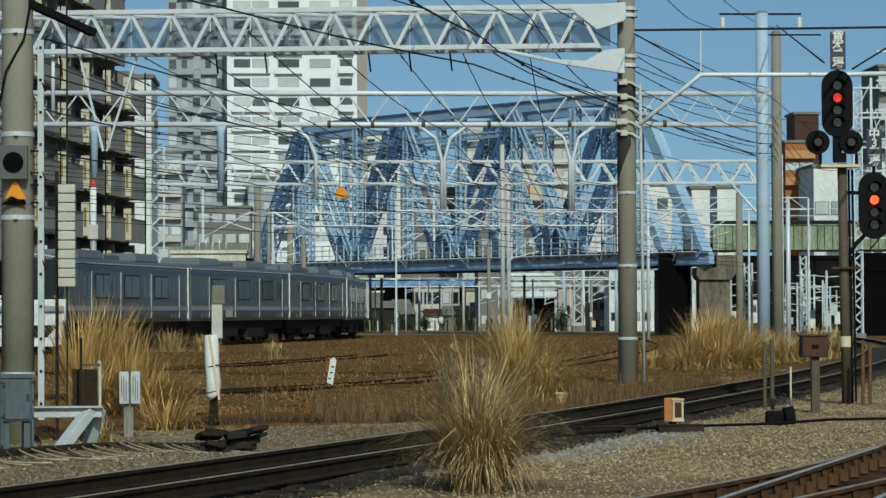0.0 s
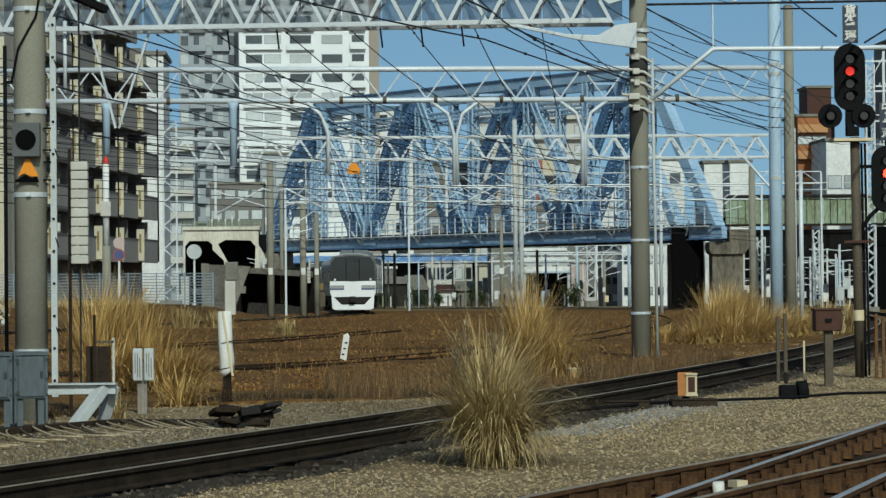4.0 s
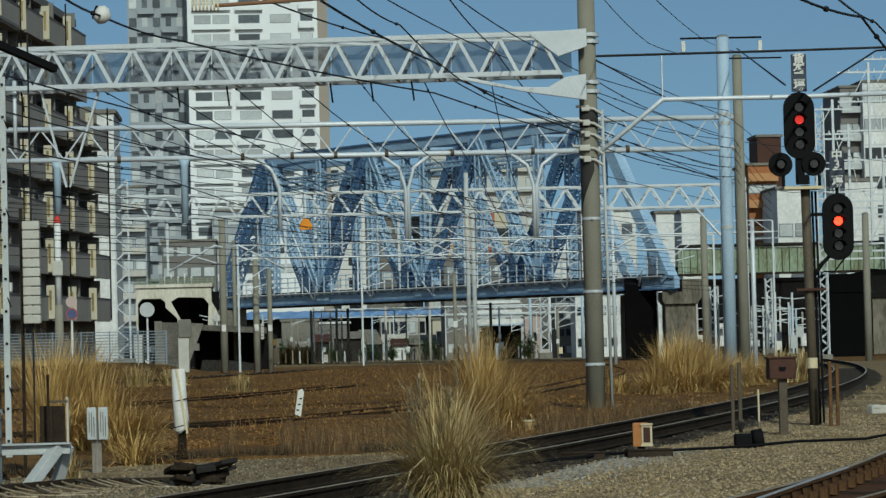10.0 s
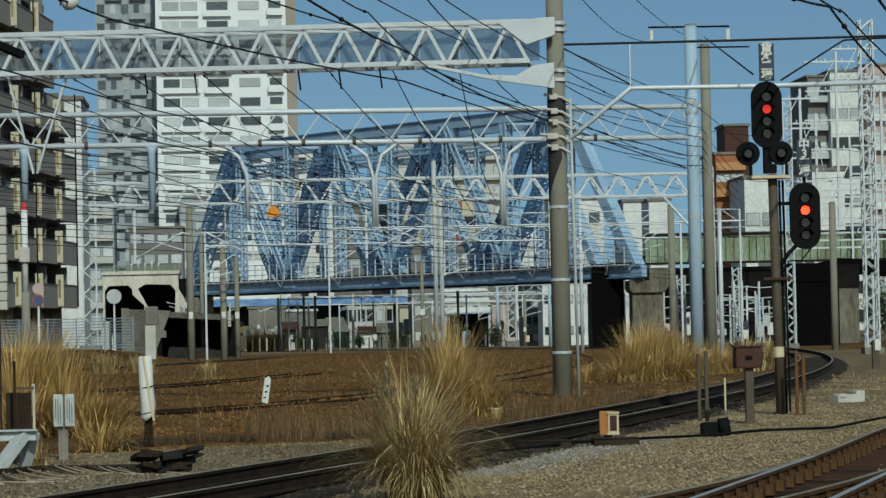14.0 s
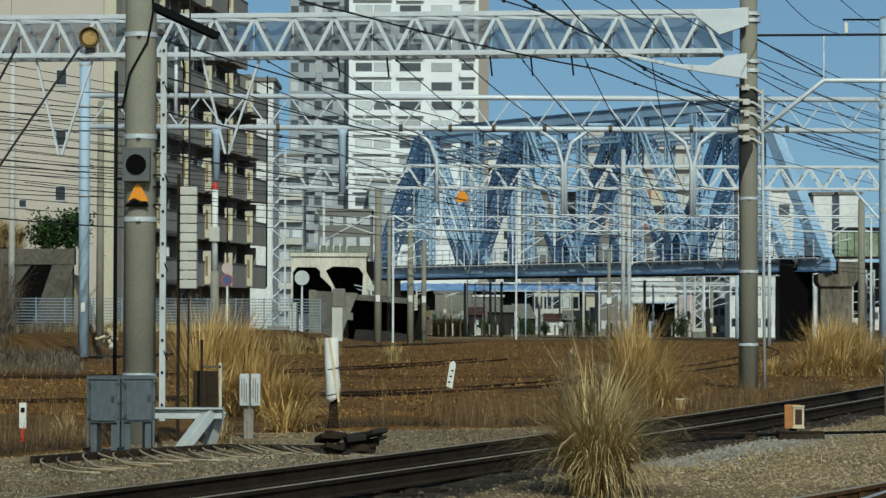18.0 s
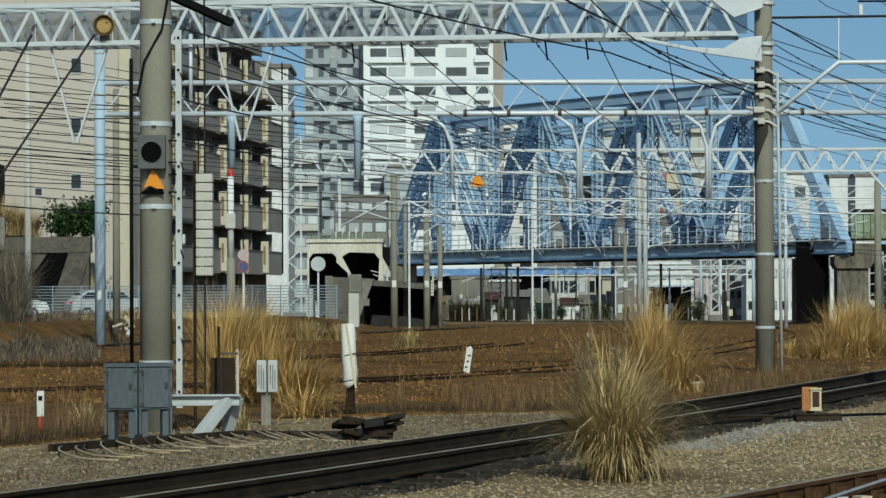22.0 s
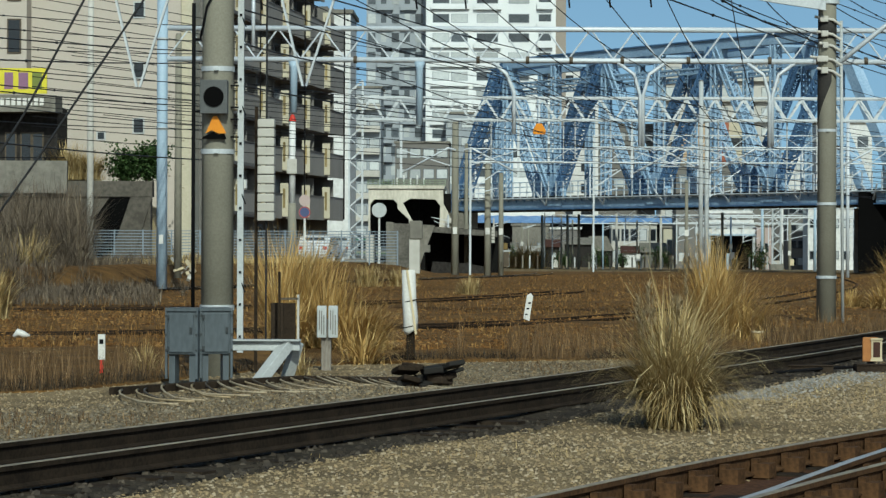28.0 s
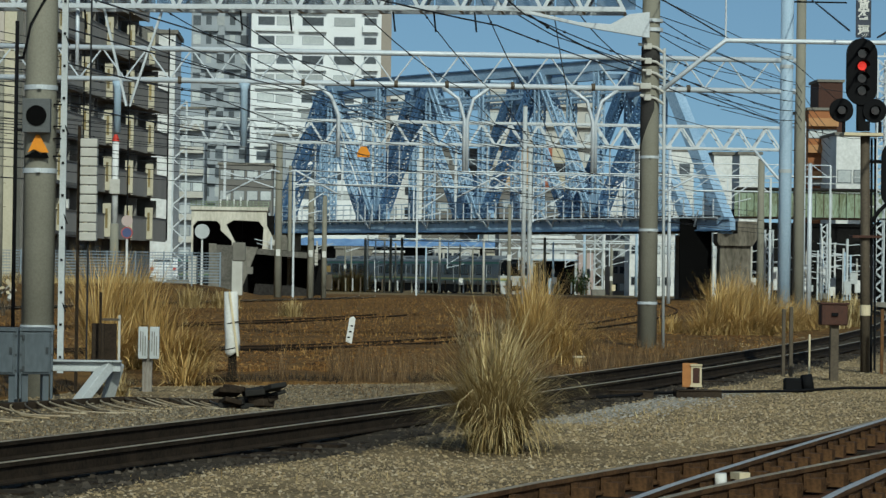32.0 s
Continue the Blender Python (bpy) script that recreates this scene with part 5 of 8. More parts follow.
wire([(9.58, 44.00, 6.74), (12.82, 55.00, 6.93)], 0.03)
wire([(11.24, 98.00, 8.79), (23.28, 130.00, 9.83), (38.39, 170.00, 11.08)], 0.016)
wire([(17.40, 130.00, 9.03), (30.38, 170.00, 9.71), (45.13, 200.00, 11.57)], 0.02)
wire([(12.56, 120.00, 8.51), (26.03, 170.00, 9.28)], 0.018)
wire([(-13.32, 70.00, 7.22), (-9.92, 98.00, 8.99)], 0.014, ((0, rnd.uniform(0.15, 0.4)), (0, rnd.uniform(0.5, 0.9))))
wire([(-13.32, 70.00, 6.92), (-9.92, 98.00, 8.47)], 0.016, ((0, rnd.uniform(0.15, 0.4)), (0, rnd.uniform(0.5, 0.9))))
wire([(-13.33, 70.00, 6.70), (-9.92, 98.00, 8.13)], 0.022, ((0, rnd.uniform(0.15, 0.4)), (0, rnd.uniform(0.5, 0.9))))
wire([(-13.33, 70.00, 6.41), (-9.92, 98.00, 8.05)], 0.016, ((0, rnd.uniform(0.15, 0.4)), (0, rnd.uniform(0.5, 0.9))))
wire([(-13.33, 70.00, 6.11), (-9.92, 98.00, 7.75)], 0.024, ((0, rnd.uniform(0.15, 0.4)), (0, rnd.uniform(0.5, 0.9))))
wire([(-13.33, 70.00, 5.96), (-9.93, 98.00, 7.05)], 0.016, ((0, rnd.uniform(0.15, 0.4)), (0, rnd.uniform(0.5, 0.9))))
wire([(-13.33, 70.00, 5.59), (-9.93, 98.00, 6.46)], 0.018, ((0, rnd.uniform(0.15, 0.4)), (0, rnd.uniform(0.5, 0.9))))
wire([(-13.33, 70.00, 5.43), (-9.93, 98.00, 6.29)], 0.022, ((0, rnd.uniform(0.15, 0.4)), (0, rnd.uniform(0.5, 0.9))))
wire([(-13.33, 70.00, 5.24), (-9.93, 98.00, 6.10)], 0.014, ((0, rnd.uniform(0.15, 0.4)), (0, rnd.uniform(0.5, 0.9))))
wire([(-13.33, 70.00, 5.11), (-9.93, 98.00, 5.63)], 0.016, ((0, rnd.uniform(0.15, 0.4)), (0, rnd.uniform(0.5, 0.9))))
wire([(-13.33, 70.00, 4.67), (-9.93, 98.00, 5.52)], 0.016, ((0, rnd.uniform(0.15, 0.4)), (0, rnd.uniform(0.5, 0.9))))
wire([(-13.33, 70.00, 4.21), (-9.93, 98.00, 4.50)], 0.024, ((0, rnd.uniform(0.15, 0.4)), (0, rnd.uniform(0.5, 0.9))))
wire([(-5.88, 42.00, 5.45), (-6.90, 42.00, 3.50), (-7.84, 42.00, 1.97), (-10.2, 42.0, 0.0)], 0.022, (), "black guy wire slanting across the street", 0.0)
wire([(-5.22, 44.00, 5.63), (-7.02, 44.00, 2.92), (-8.04, 44.00, 1.48), (-9.0, 44.0, 0.0)], 0.022, (), "black guy wire slanting across the street", 0.0)
for k in range(5):
    wire([(7.1, 64.2, 7.3 - 0.36 * k), (11.4, 81, 7.55 - 0.33 * k), (15.6, 98, 8.15 - 0.32 * k), (24.0, 140, 8.6 - 0.4 * k)], 0.014, ((0, 0.3), (0, 0.45 + 0.06 * k), (1, 0.2), (1, 0.5), (1, 0.75)), "thin black overhead wire running from a mast", 0.1)
for k in range(9):
    wire([(-7.5 + 1.55 * k, 65.4, 7.86 - 0.06 * (k % 4)), (-1.5 + 1.2 * k, 98, 7.7 - 0.22 * (k % 5)), (6.0 + 0.9 * k, 150, 8.0 - 0.35 * (k % 4))], 0.016, ((0, 0.12), (0, 0.3 + 0.03 * k), (0, 0.62), (1, 0.25), (1, 0.55)), "thin black catenary wire over the disused tracks", 0.22)
ball = thing("wire_insulator", (-2.55, 46.00, 6.81), "white porcelain insulator ball on a wire", "insulator")
part("ball", Shape().tube([(-0.1, 0.02, 0.05), (-0.09, 0.02, 0.05), (-0.02, 0, 0.01), (0.06, 0, -0.01), (0.12, 0, -0.03)], [0.04, 0.12, 0.155, 0.12, 0.03], 16), WHITE, ball, "", True)
part("cap", Shape().tube([(-0.14, 0.02, 0.06), (-0.08, 0.02, 0.04)], 0.11, 14), BLACKPAINT, ball, "", True)
rod = thing("strain_insulator", (-0.87, 44.00, 6.70), "ribbed cream strain insulator on a rusty rod", "insulator")
part("rod", Shape().tube([(0.1, 0, 0), (1.6, 0, 0.08), (3.0, 0, 0.14)], 0.03, 8), mat("rusty_rod", (0.28, 0.16, 0.09), 0.8), rod)
for k in range(8):
    part("rib", Shape().tube([(-0.25 + k * 0.055, 0, 0), (-0.225 + k * 0.055, 0, 0)], 0.09, 14), CREAM, rod)

# thin wires criss-crossing in front of the bridge and along the street
for k in range(16):
    y0 = 170 + k * 17
    x0, z0 = -15.5, 14.0 - 0.45 * k
    wire([(x0, 96, z0 * 0.72), (2.0 + k * 0.3, 128, z0 * 0.66 - 0.2 + 0.05 * (k % 3)), (19 + k * 0.4, 150 + k, z0 * 0.52 + 0.5 * (k % 2))], 0.016, ((0, 0.3 + 0.02 * k), (1, 0.4)), "thin black overhead wire in front of a bridge")
for k in range(9):
    wire([(-14.5 + k * 0.15, 97, 8.2 - 0.28 * k), (-5.5, 112 + k, 8.0 - 0.25 * k + 0.15 * (k % 2))], 0.014, ((0, 0.25), (0, 0.6)), "thin black overhead wire along the street")


# ---- buildings ----
def window_set(parent, x, y, z, w, h, glass, frame=None, depth=0.12):
    """A pane set in a frame on a wall that faces -y."""
    p = part("window", Shape().box((x, y - 0.02, z), (w + 0.16, 0.08, h + 0.16)), frame or GREYBOX, parent)
    part("pane", Shape().box((x, y - 0.07, z), (w, 0.03, h)), glass, p)
    return p


def plain_house(name, x0, x1, y, depth, z0, z1, wall, label, rows=0, cols=0, glass=GLASS, turn=0.0, roof=CEMENT, wsize=(1.4, 1.3), frame=None, balcony=None):
    b = thing(name, (x0, y, z0), label, "building", "", turn=turn)
    w, h = x1 - x0, z1 - z0
    part("wall", Shape().box((w / 2, depth / 2, h / 2), (w, depth, h)), wall, b)
    part("roof", Shape().box((w / 2, depth / 2, h + 0.12), (w + 0.4, depth + 0.4, 0.3)), roof, b)
    for i in range(rows):
        for j in range(cols):
            g = glass if rnd.random() > 0.3 else CURTAIN
            window_set(b, w * (j + 0.5) / cols, 0, h * (i + 0.5) / rows, wsize[0], wsize[1], g, frame)
        if balcony:
            part("balcony", Shape().box((w / 2, -0.5, h * (i + 0.5) / rows - 1.1), (w * 0.96, 1.0, 0.85)), balcony, b)
    return b


# white tower with its grey wing
TW = 19.0
tower = thing("tower_block", (-11.6, 430, 0), "tall white tiled apartment tower with a grey tiled wing", "building")
part("front_wall", Shape().box((TW / 2, 8, 33), (TW, 16, 66)), TOWERWHITE, tower, "white tiled front")
part("corner_strip", Shape().box((TW + 0.75, 7, 33), (1.5, 13, 66)), mat("tower_brown_tile", (0.36, 0.32, 0.27), 0.7, 0, (0.3, 0.26, 0.22), 4, 20, 0.6, 0.05), tower, "brown tiled corner")
part("wing_wall", Shape().box((-4.5, 14, 31.5), (9.0, 16, 63)), TOWERGREY, tower, "grey tiled wing")
FLOOR = 2.82
for k in range(4, 23):
    z = 1.3 + k * FLOOR
    for x, w, g in ((2.2, 2.3, CURTAIN), (4.9, 2.3, CURTAIN), (9.0, 3.0, FARGLASS), (13.6, 2.9, CURTAIN), (17.4, 1.7, FARGLASS)):
        gg = g if rnd.random() > 0.25 else (CURTAIN if g is FARGLASS else FARGLASS)
        window_set(tower, x, 0, z, w, 1.15, gg, TOWERGREY)
    part("balcony", Shape().box((9.0, -0.35, z - 1.15), (4.0, 0.7, 0.85)), TOWERWHITE, tower)
    part("balcony", Shape().box((3.5, -0.3, z - 1.2), (5.6, 0.6, 0.6)), TOWERWHITE, tower)
    part("balcony", Shape().box((17.4, -0.4, z - 1.0), (2.3, 0.8, 1.0)), TOWERWHITE, tower)
    for j in range(5):
        x = -8.2 + j * 1.75
        window_set(tower, x, 6, z + 0.4, 0.8 if j % 2 else 1.1, 1.4, FARGLASS if (j + k) % 3 else CURTAIN, TOWERGREY)
        if j in (1, 3):
            part("wing_balcony", Shape().box((x + 0.2, 5.6, z - 0.75), (2.4, 0.8, 0.9)), TOWERGREY, tower)
# apartment block with stacked balconies, seen along its face
apt = thing("apartment_block", (-15.6, 163, 0.8), "grey apartment block with stacked balconies in shade", "building", turn=84.3)
AL = 35.0
APTPANEL = mat("apartment_parapet", (0.42, 0.395, 0.36), 0.8, 0, (0.31, 0.29, 0.26), 2, 20, 0.7, 0.05)
part("wall", Shape().box((AL / 2, 5.5, 11), (AL, 9, 22)), APTGREY, apt)
part("roof_slab", Shape().box((AL / 2 - 2, 5.0, 22.2), (AL - 4, 10, 0.5)), APTGREY, apt)
part("end_wall", Shape().box((AL - 0.15, 0.6, 8.5), (0.3, 1.6, 17)), APTGREY, apt)
SLOTGLASS = mat("amber_slot_window", (0.34, 0.26, 0.10), 0.4, 0, (0.16, 0.12, 0.05), 0.6, 8, 0.7, 0.0, 0.3)
for k in range(8):
    z = k * 2.85
    last = AL if k < 6 else AL - 6
    part("balcony_slab", Shape().box((last / 2, 0.6, z - 0.1), (last, 1.0, 0.2)), APTGREY, apt)
    for j in range(6):
        x = 0.2 + j * 5.8
        if x > last - 2.5:
            continue
        # every bay steps a little further out than the one before it
        yo = -1.2 + 0.36 * (5 - j)
        part("pier", Shape().box((x + 0.5, 0.75, z + 1.3), (0.4, 0.6, 2.65)), APTGREY, apt, "tiled pier")
        win = part("window", Shape().box((x + 3.2, 0.96, z + 1.2), (3.4, 0.1, 2.0)), GREYBOX, apt)
        part("pane", Shape().box((x + 2.4, 0.9, z + 1.2), (1.5, 0.04, 1.8)), GLASS, win)
        part("pane", Shape().box((x + 4.0, 0.9, z + 1.2), (1.5, 0.04, 1.8)), CURTAIN if (j + 2 * k) % 5 == 0 else GLASS, win)
        if k == 0:
            continue
        part("balcony_floor", Shape().box((x + 2.9, (yo + 1) / 2, z - 0.16), (5.7, 1 - yo, 0.14)), APTPANEL, apt, "projecting balcony floor")
        part("parapet", Shape().box((x + 2.9, yo, z + 0.45), (5.7, 0.14, 1.5)), APTPANEL, apt)
        part("coping", Shape().box((x + 2.9, yo - 0.01, z + 1.22), (5.74, 0.2, 0.06)), APTGREY, apt)
        # Cream end face with sunlight in its colour, paler than the parapet.
        end = part("balcony_end", Shape().box((x, yo + 0.16, z + 0.85), (0.12, 0.5, 2.05)), APTLIGHT, apt, "cream balcony end panel, paler as if sunlit")
        part("slot", Shape().box((x - 0.065, yo + 0.17, z + 0.95), (0.03, 0.15, 1.2)), SLOTGLASS, end, "narrow amber slot")
        part("screen", Shape().box((x + 2.9, yo + 0.5, z + 1.3), (0.06, 0.7, 2.2)), APTGREY, apt, "dark dividing screen")
        if (j * 3 + k) % 4 == 0:
            part("ac_unit", Shape().box((x + 1.1, 0.3, z + 1.6), (0.3, 0.5, 0.5)), OFFWHITE, apt)
        if j % 2:
            part("drain_pipe", Shape().tube([(x + 5.75, yo - 0.12, z - 0.2), (x + 5.75, yo - 0.12, z + 2.65)], 0.05, 8), BLACKPAINT, apt)
plain_house("annex_block", -14.02, -12.00, 228, 9, 0.5, 19.78, OFFWHITE, "narrow bright white rendered building behind an apartment block")
# large beige building with a few small windows
off = thing("office_block", (-31.94, 158, 0.8), "large beige rendered building with few small windows", "building")
OW = -17.48 - (-31.94)
part("wall", Shape().box((OW / 2, 1.9, 12), (OW, 3.8, 24)), BEIGE, off, "", False)
part("side_strip", Shape().box((OW + 0.3, 1.9, 12), (0.7, 3.2, 24)), APTLIGHT, off)
part("pilaster", Shape().box((OW - 5.2, -0.1, 12), (0.5, 0.25, 24)), BEIGE, off)
OX = -31.94
for wx, wz, ww, wh in ((-19.72, 14.35, 0.5, 0.75), (-19.73, 11.09, 0.5, 0.75), (-19.74, 8.10, 0.5, 0.7), (-21.76, 7.56, 0.35, 0.35)):
    window_set(off, wx - OX, 0, wz - 0.8, ww, wh, GLASS, PALEGREY)
part("stair_tower", Shape().box((-27.00 - OX, -0.8, 13.93 - 0.8), (2.9, 1.6, 8.5)), BEIGE, off)
for z in (-0.2, 2.6):
    window_set(off, -26.21 - OX, -1.6, 13.01 - 0.8 + z, 0.6, 1.7, GLASS, IRONPOST)
# roadside shop with a yellow sign
SX = -30.32
shop = thing("roadside_shop", (SX, 150, 0.8), "dark roadside shop with a yellow sign above a grey parapet", "shop")
SW = -23.10 - (SX)
# The recess has its shade in the dark wall colour.
part("recess", Shape().box((SW / 2, 3.0, 7.23 - 0.8), (SW, 3.5, 3.2)), DARKWALL, shop)
part("canopy", Shape().box((SW / 2, 0.8, 8.88 - 0.8), (SW + 0.3, 2.4, 0.85)), CEMENT, shop, "grey canopy")
part("parapet", Shape().box((SW / 2 + 0.3, -0.2, 5.14 - 0.8), (SW + 0.9, 0.35, 1.65)), CEMENT, shop, "grey concrete parapet")
part("base_wall", Shape().box((SW / 2, 1.2, 0.9), (SW - 0.6, 2.4, 2.6)), DARKWALL, shop)
part("column", Shape().box((SW - 0.4, -0.1, 0.9), (0.4, 0.5, 3.0)), CEMENT, shop)
sgn = part("sign_board", Shape().box((SW / 2 - 0.2, -0.3, 10.04 - 0.8), (SW - 0.2, 0.15, 1.3)), YELLOW, shop, "yellow sign board")
SIGNBLUE, SIGNPLUM, SIGNGREEN = mat("sign_blue", (0.10, 0.22, 0.5), 0.6), mat("sign_plum", (0.30, 0.16, 0.26), 0.6), mat("sign_olive", (0.22, 0.26, 0.06), 0.6)
for x, w, m in ((-1.5, 0.5, SIGNPLUM), (-2.25, 0.45, SIGNPLUM), (-0.8, 0.5, SIGNGREEN), (-3.3, 0.7, SIGNBLUE), (-4.5, 0.9, SIGNBLUE)):
    part("sign_shape", Shape().box((SW + x, -0.39, 10.04 - 0.8), (w, 0.02, 0.85)), m, sgn, "", False, 0.1)
for k in range(11):
    part("sign_bar", Shape().box((SW - 0.55 - k * 0.29, -0.42, 8.97 - 0.8), (0.2, 0.02, 0.36)), WHITE, sgn, "white bar")
for x in (-1.0, -1.6, -2.4):
    window_set(shop, SW + x, 1.25, 6.65 - 0.8, 0.45, 1.5, GLASS, IRONPOST)
part("handrail", Shape().tube([(0, -0.2, 6.07 - 0.75), (SW + 0.6, -0.2, 6.07 - 0.75)], 0.03, 6), BLACKPAINT, shop)
# sloping retaining wall and stair below
rw = thing("retaining_wall", (-29.45, 150.2, 0.75), "dark grey concrete retaining wall with a raking parapet", "wall", "", "structure")
RW = -17.63 - (-28.95)
GRIMY = mat("grimy_concrete", (0.15, 0.135, 0.112), 0.95, 0, (0.075, 0.068, 0.057), 2.0, 10, 0.9, 0.2)
part("wall", Shape().box((RW / 2, 0.4, 1.7), (RW, 0.8, 3.4)), GRIMY, rw)
part("upper_band", Shape().box((RW - 2.6, 0.3, 3.8), (5.4, 0.9, 0.8)), GRIMY, rw, "grey band")
part("raking_parapet", Shape().slab([(RW - 2.1, 0.2), (RW - 0.9, 0.2), (RW + 0.1, 3.38), (RW - 1.0, 3.38)], -0.15, 0.05), GRIMY, rw)
# Flat black panel on the wall: the arch's inner shade as colour.
part("archway", Shape().slab([(RW - 4.6, 0.2), (RW - 2.05, 0.2), (RW - 1.05, 3.36), (RW - 2.1, 3.36), (RW - 2.7, 2.5), (RW - 3.6, 2.6), (RW - 4.4, 1.9)], -0.06, 0.0), BLACK, rw, "archway painted black for its inner shade")
bankside = Shape()
bankside.slab([(-23.80, 1.0), (-17.58, 1.0), (-18.47, 3.6), (-20.98, 4.6), (-23.35, 6.6)], 152.5, 157.5)
solo("grass_slope", bankside, mat("dry_slope", (0.33, 0.27, 0.16), 0.95, 0, (0.22, 0.18, 0.11), 1.2, 16, 1.0, 0.4), "slope of dry pale grass below a beige building", "slope", "", "structure")
# street fence
fence = thing("steel_fence", (-20.5, 143.5, 0.78), "pale grey steel mesh fence along the street", "fence")
FL = 15.2
FENCEGREY = mat("blue_grey_steel", (0.25, 0.30, 0.35), 0.5, 0.2, (0.19, 0.23, 0.27), 0.6, 12, 0.7, 0.05)
for k in range(12):
    part("post", Shape().box((FL * k / 11, 0.2 * k, 0.8), (0.07, 0.07, 1.7)), FENCEGREY, fence)
for k in range(11):
    z = 0.15 + k * 0.145
    part("rail", Shape().bar((0, 0, z), (FL, 2.2, z), 0.04, 0.04), FENCEGREY, fence)
for k in range(110):
    part("bar", Shape().box((FL * k / 110, 2.2 * k / 110, 0.85), (0.014, 0.014, 1.5)), GREYBOX, fence)
# Added wall: its dark face stands for the shade behind the fence.
low = thing("kerb_wall", (-16.6, 159, 0.4), "low wall added for the dark shade across the street", "wall", "", "structure")
part("wall", Shape().box((3.0, 0.15, 0.85), (6.0, 0.3, 1.7)), GRIMY, low)
part("coping", Shape().box((3.0, 0.15, 1.73), (6.1, 0.4, 0.06)), CEMENT, low)
# slim poles along the street
sp = thing("street_pole", (-10.67, 147.5, 0.75), "grey street pole with a white section and a red cap", "pole", "poles")
part("shaft", Shape().tube([(0, 0, 0), (0, 0, 3.80 - 0.75)], [0.25, 0.2], 14), CONCRETE, sp, "", True)
part("white_section", Shape().tube([(0, 0, 3.80 - 0.75), (0, 0, 7.98 - 0.75)], 0.16, 14), OFFWHITE, sp, "white sleeve", True)
part("red_cap", Shape().tube([(0, 0, 7.92 - 0.75), (0, 0, 8.26 - 0.75)], [0.2, 0.08], 12), RED, sp, "red cap")
part("switch_box", Shape().box((0, -0.15, 5.65 - 0.75), (0.5, 0.3, 0.75)), PALE, sp, "", False, 0.02)
ns = thing("no_parking_sign", (-9.80, 144, 0.75), "round blue and red road sign on a white post", "sign")
part("post", Shape().tube([(0, 0, 0), (0, 0, 2.9)], 0.06, 10), OFFWHITE, ns)
part("disc", Shape().slab(circle(0.29, 24, 0, 3.31 - 0.75), -0.09, -0.06), mat("faded_red", (0.42, 0.10, 0.10), 0.6), ns, "faded red rim")
part("disc_face", Shape().slab(circle(0.23, 24, 0, 3.31 - 0.75), -0.10, -0.085), BLUEBAND, ns, "blue centre")
part("plate", Shape().slab(circle(0.28, 20, 0, 3.89 - 0.75), -0.09, -0.07), PINK, ns, "faded pale disc")
mr = thing("traffic_mirror", (-6.40, 150, 0.75), "round grey traffic mirror seen on its post", "mirror")
part("post", Shape().tube([(0, 0.1, 0), (0, 0.1, 3.50 - 0.8)], 0.05, 10), OFFWHITE, mr)
part("disc", Shape().slab(circle(0.38, 24, 0, 3.50 - 0.75), -0.06, 0.06), PALEGREY, mr, "", False, 0.02)
mast("concrete_mast", -12.47, 112, 0.7, 9.0, 0.15, 0.12, CONCRETE, "slim grey concrete street mast", "poles")
mast("concrete_mast", -18.38, 130, 0.75, 12.0, 0.16, 0.13, PALE, "slim pale street mast behind overhead wires", "poles")
heap = thing("rubble_pile", (-12.34, 112, 0.45), "small pile of pale split timber and straw by the fence", "pile")
hr = random.Random(5)
for k in range(10):
    part("timber", Shape().box((0, 0, 0), (hr.uniform(0.25, 0.8), hr.uniform(0.06, 0.16), hr.uniform(0.05, 0.14)), pose(hr.gauss(0, 0.22), hr.gauss(0, 0.15), 0.08 + 0.045 * k, hr.uniform(-30, 30), hr.uniform(-45, 45), hr.uniform(0, 180))), (PALE, CREAM, IRONPOST)[k % 3], heap)

# ---- arch viaduct, wing wall and shed ----
via = thing("arch_viaduct", (0, 262, 0), "pale concrete viaduct with haunched openings and green railing", "viaduct")
VIADUCT = mat("stained_cream_concrete", (0.74, 0.70, 0.60), 0.85, 0, (0.46, 0.43, 0.35), 1.6, 7, 0.8, 0.1, 0, 0, 0.35)
part("haunched_face", Shape().slab([(-12.15, 6.83), (-12.15, 2.6), (-11.98, 2.6), (-11.98, 5.40), (-11.61, 5.85), (-9.92, 5.85), (-9.56, 5.49), (-9.56, 5.05), (-8.55, 4.10), (-8.40, 2.6), (-7.85, 2.6), (-8.15, 3.85), (-9.05, 5.55), (-8.40, 5.94), (-6.17, 5.86), (-5.73, 5.32), (-5.85, 2.6), (-4.5, 2.6), (-4.62, 3.71), (-5.05, 4.80), (-5.45, 5.5), (-5.45, 6.83)], 0.0, 0.9), VIADUCT, via, "pale haunched face", False, 0.04)
part("deck_edge", Shape().box((-8.8, 4.5, 6.98), (6.9, 9.4, 0.3)), VIADUCT, via)
# The shade below the deck is in the colour of this wall and the rear piers.
part("shaded_rear_wall", Shape().box((-8.8, 8.6, 4.2), (6.6, 0.4, 5.2)), NEARBLACK, via, "rear wall under the deck coloured as shade")
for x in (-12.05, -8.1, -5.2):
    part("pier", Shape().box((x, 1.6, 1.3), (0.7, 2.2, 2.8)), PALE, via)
    part("rear_pier", Shape().box((x, 6.5, 3.2), (0.6, 1.6, 6.6)), NEARBLACK, via)
part("bearing_shelf", Shape().box((-4.6, 0.5, 4.0), (1.3, 2.0, 0.5)), PALE, via, "pale bearing shelf")
for k in range(3):
    part("green_rail", Shape().box((-8.8, 0.1, 7.2 + k * 0.2), (6.9, 0.07, 0.06)), GIRDERGREEN, via, "green railing")
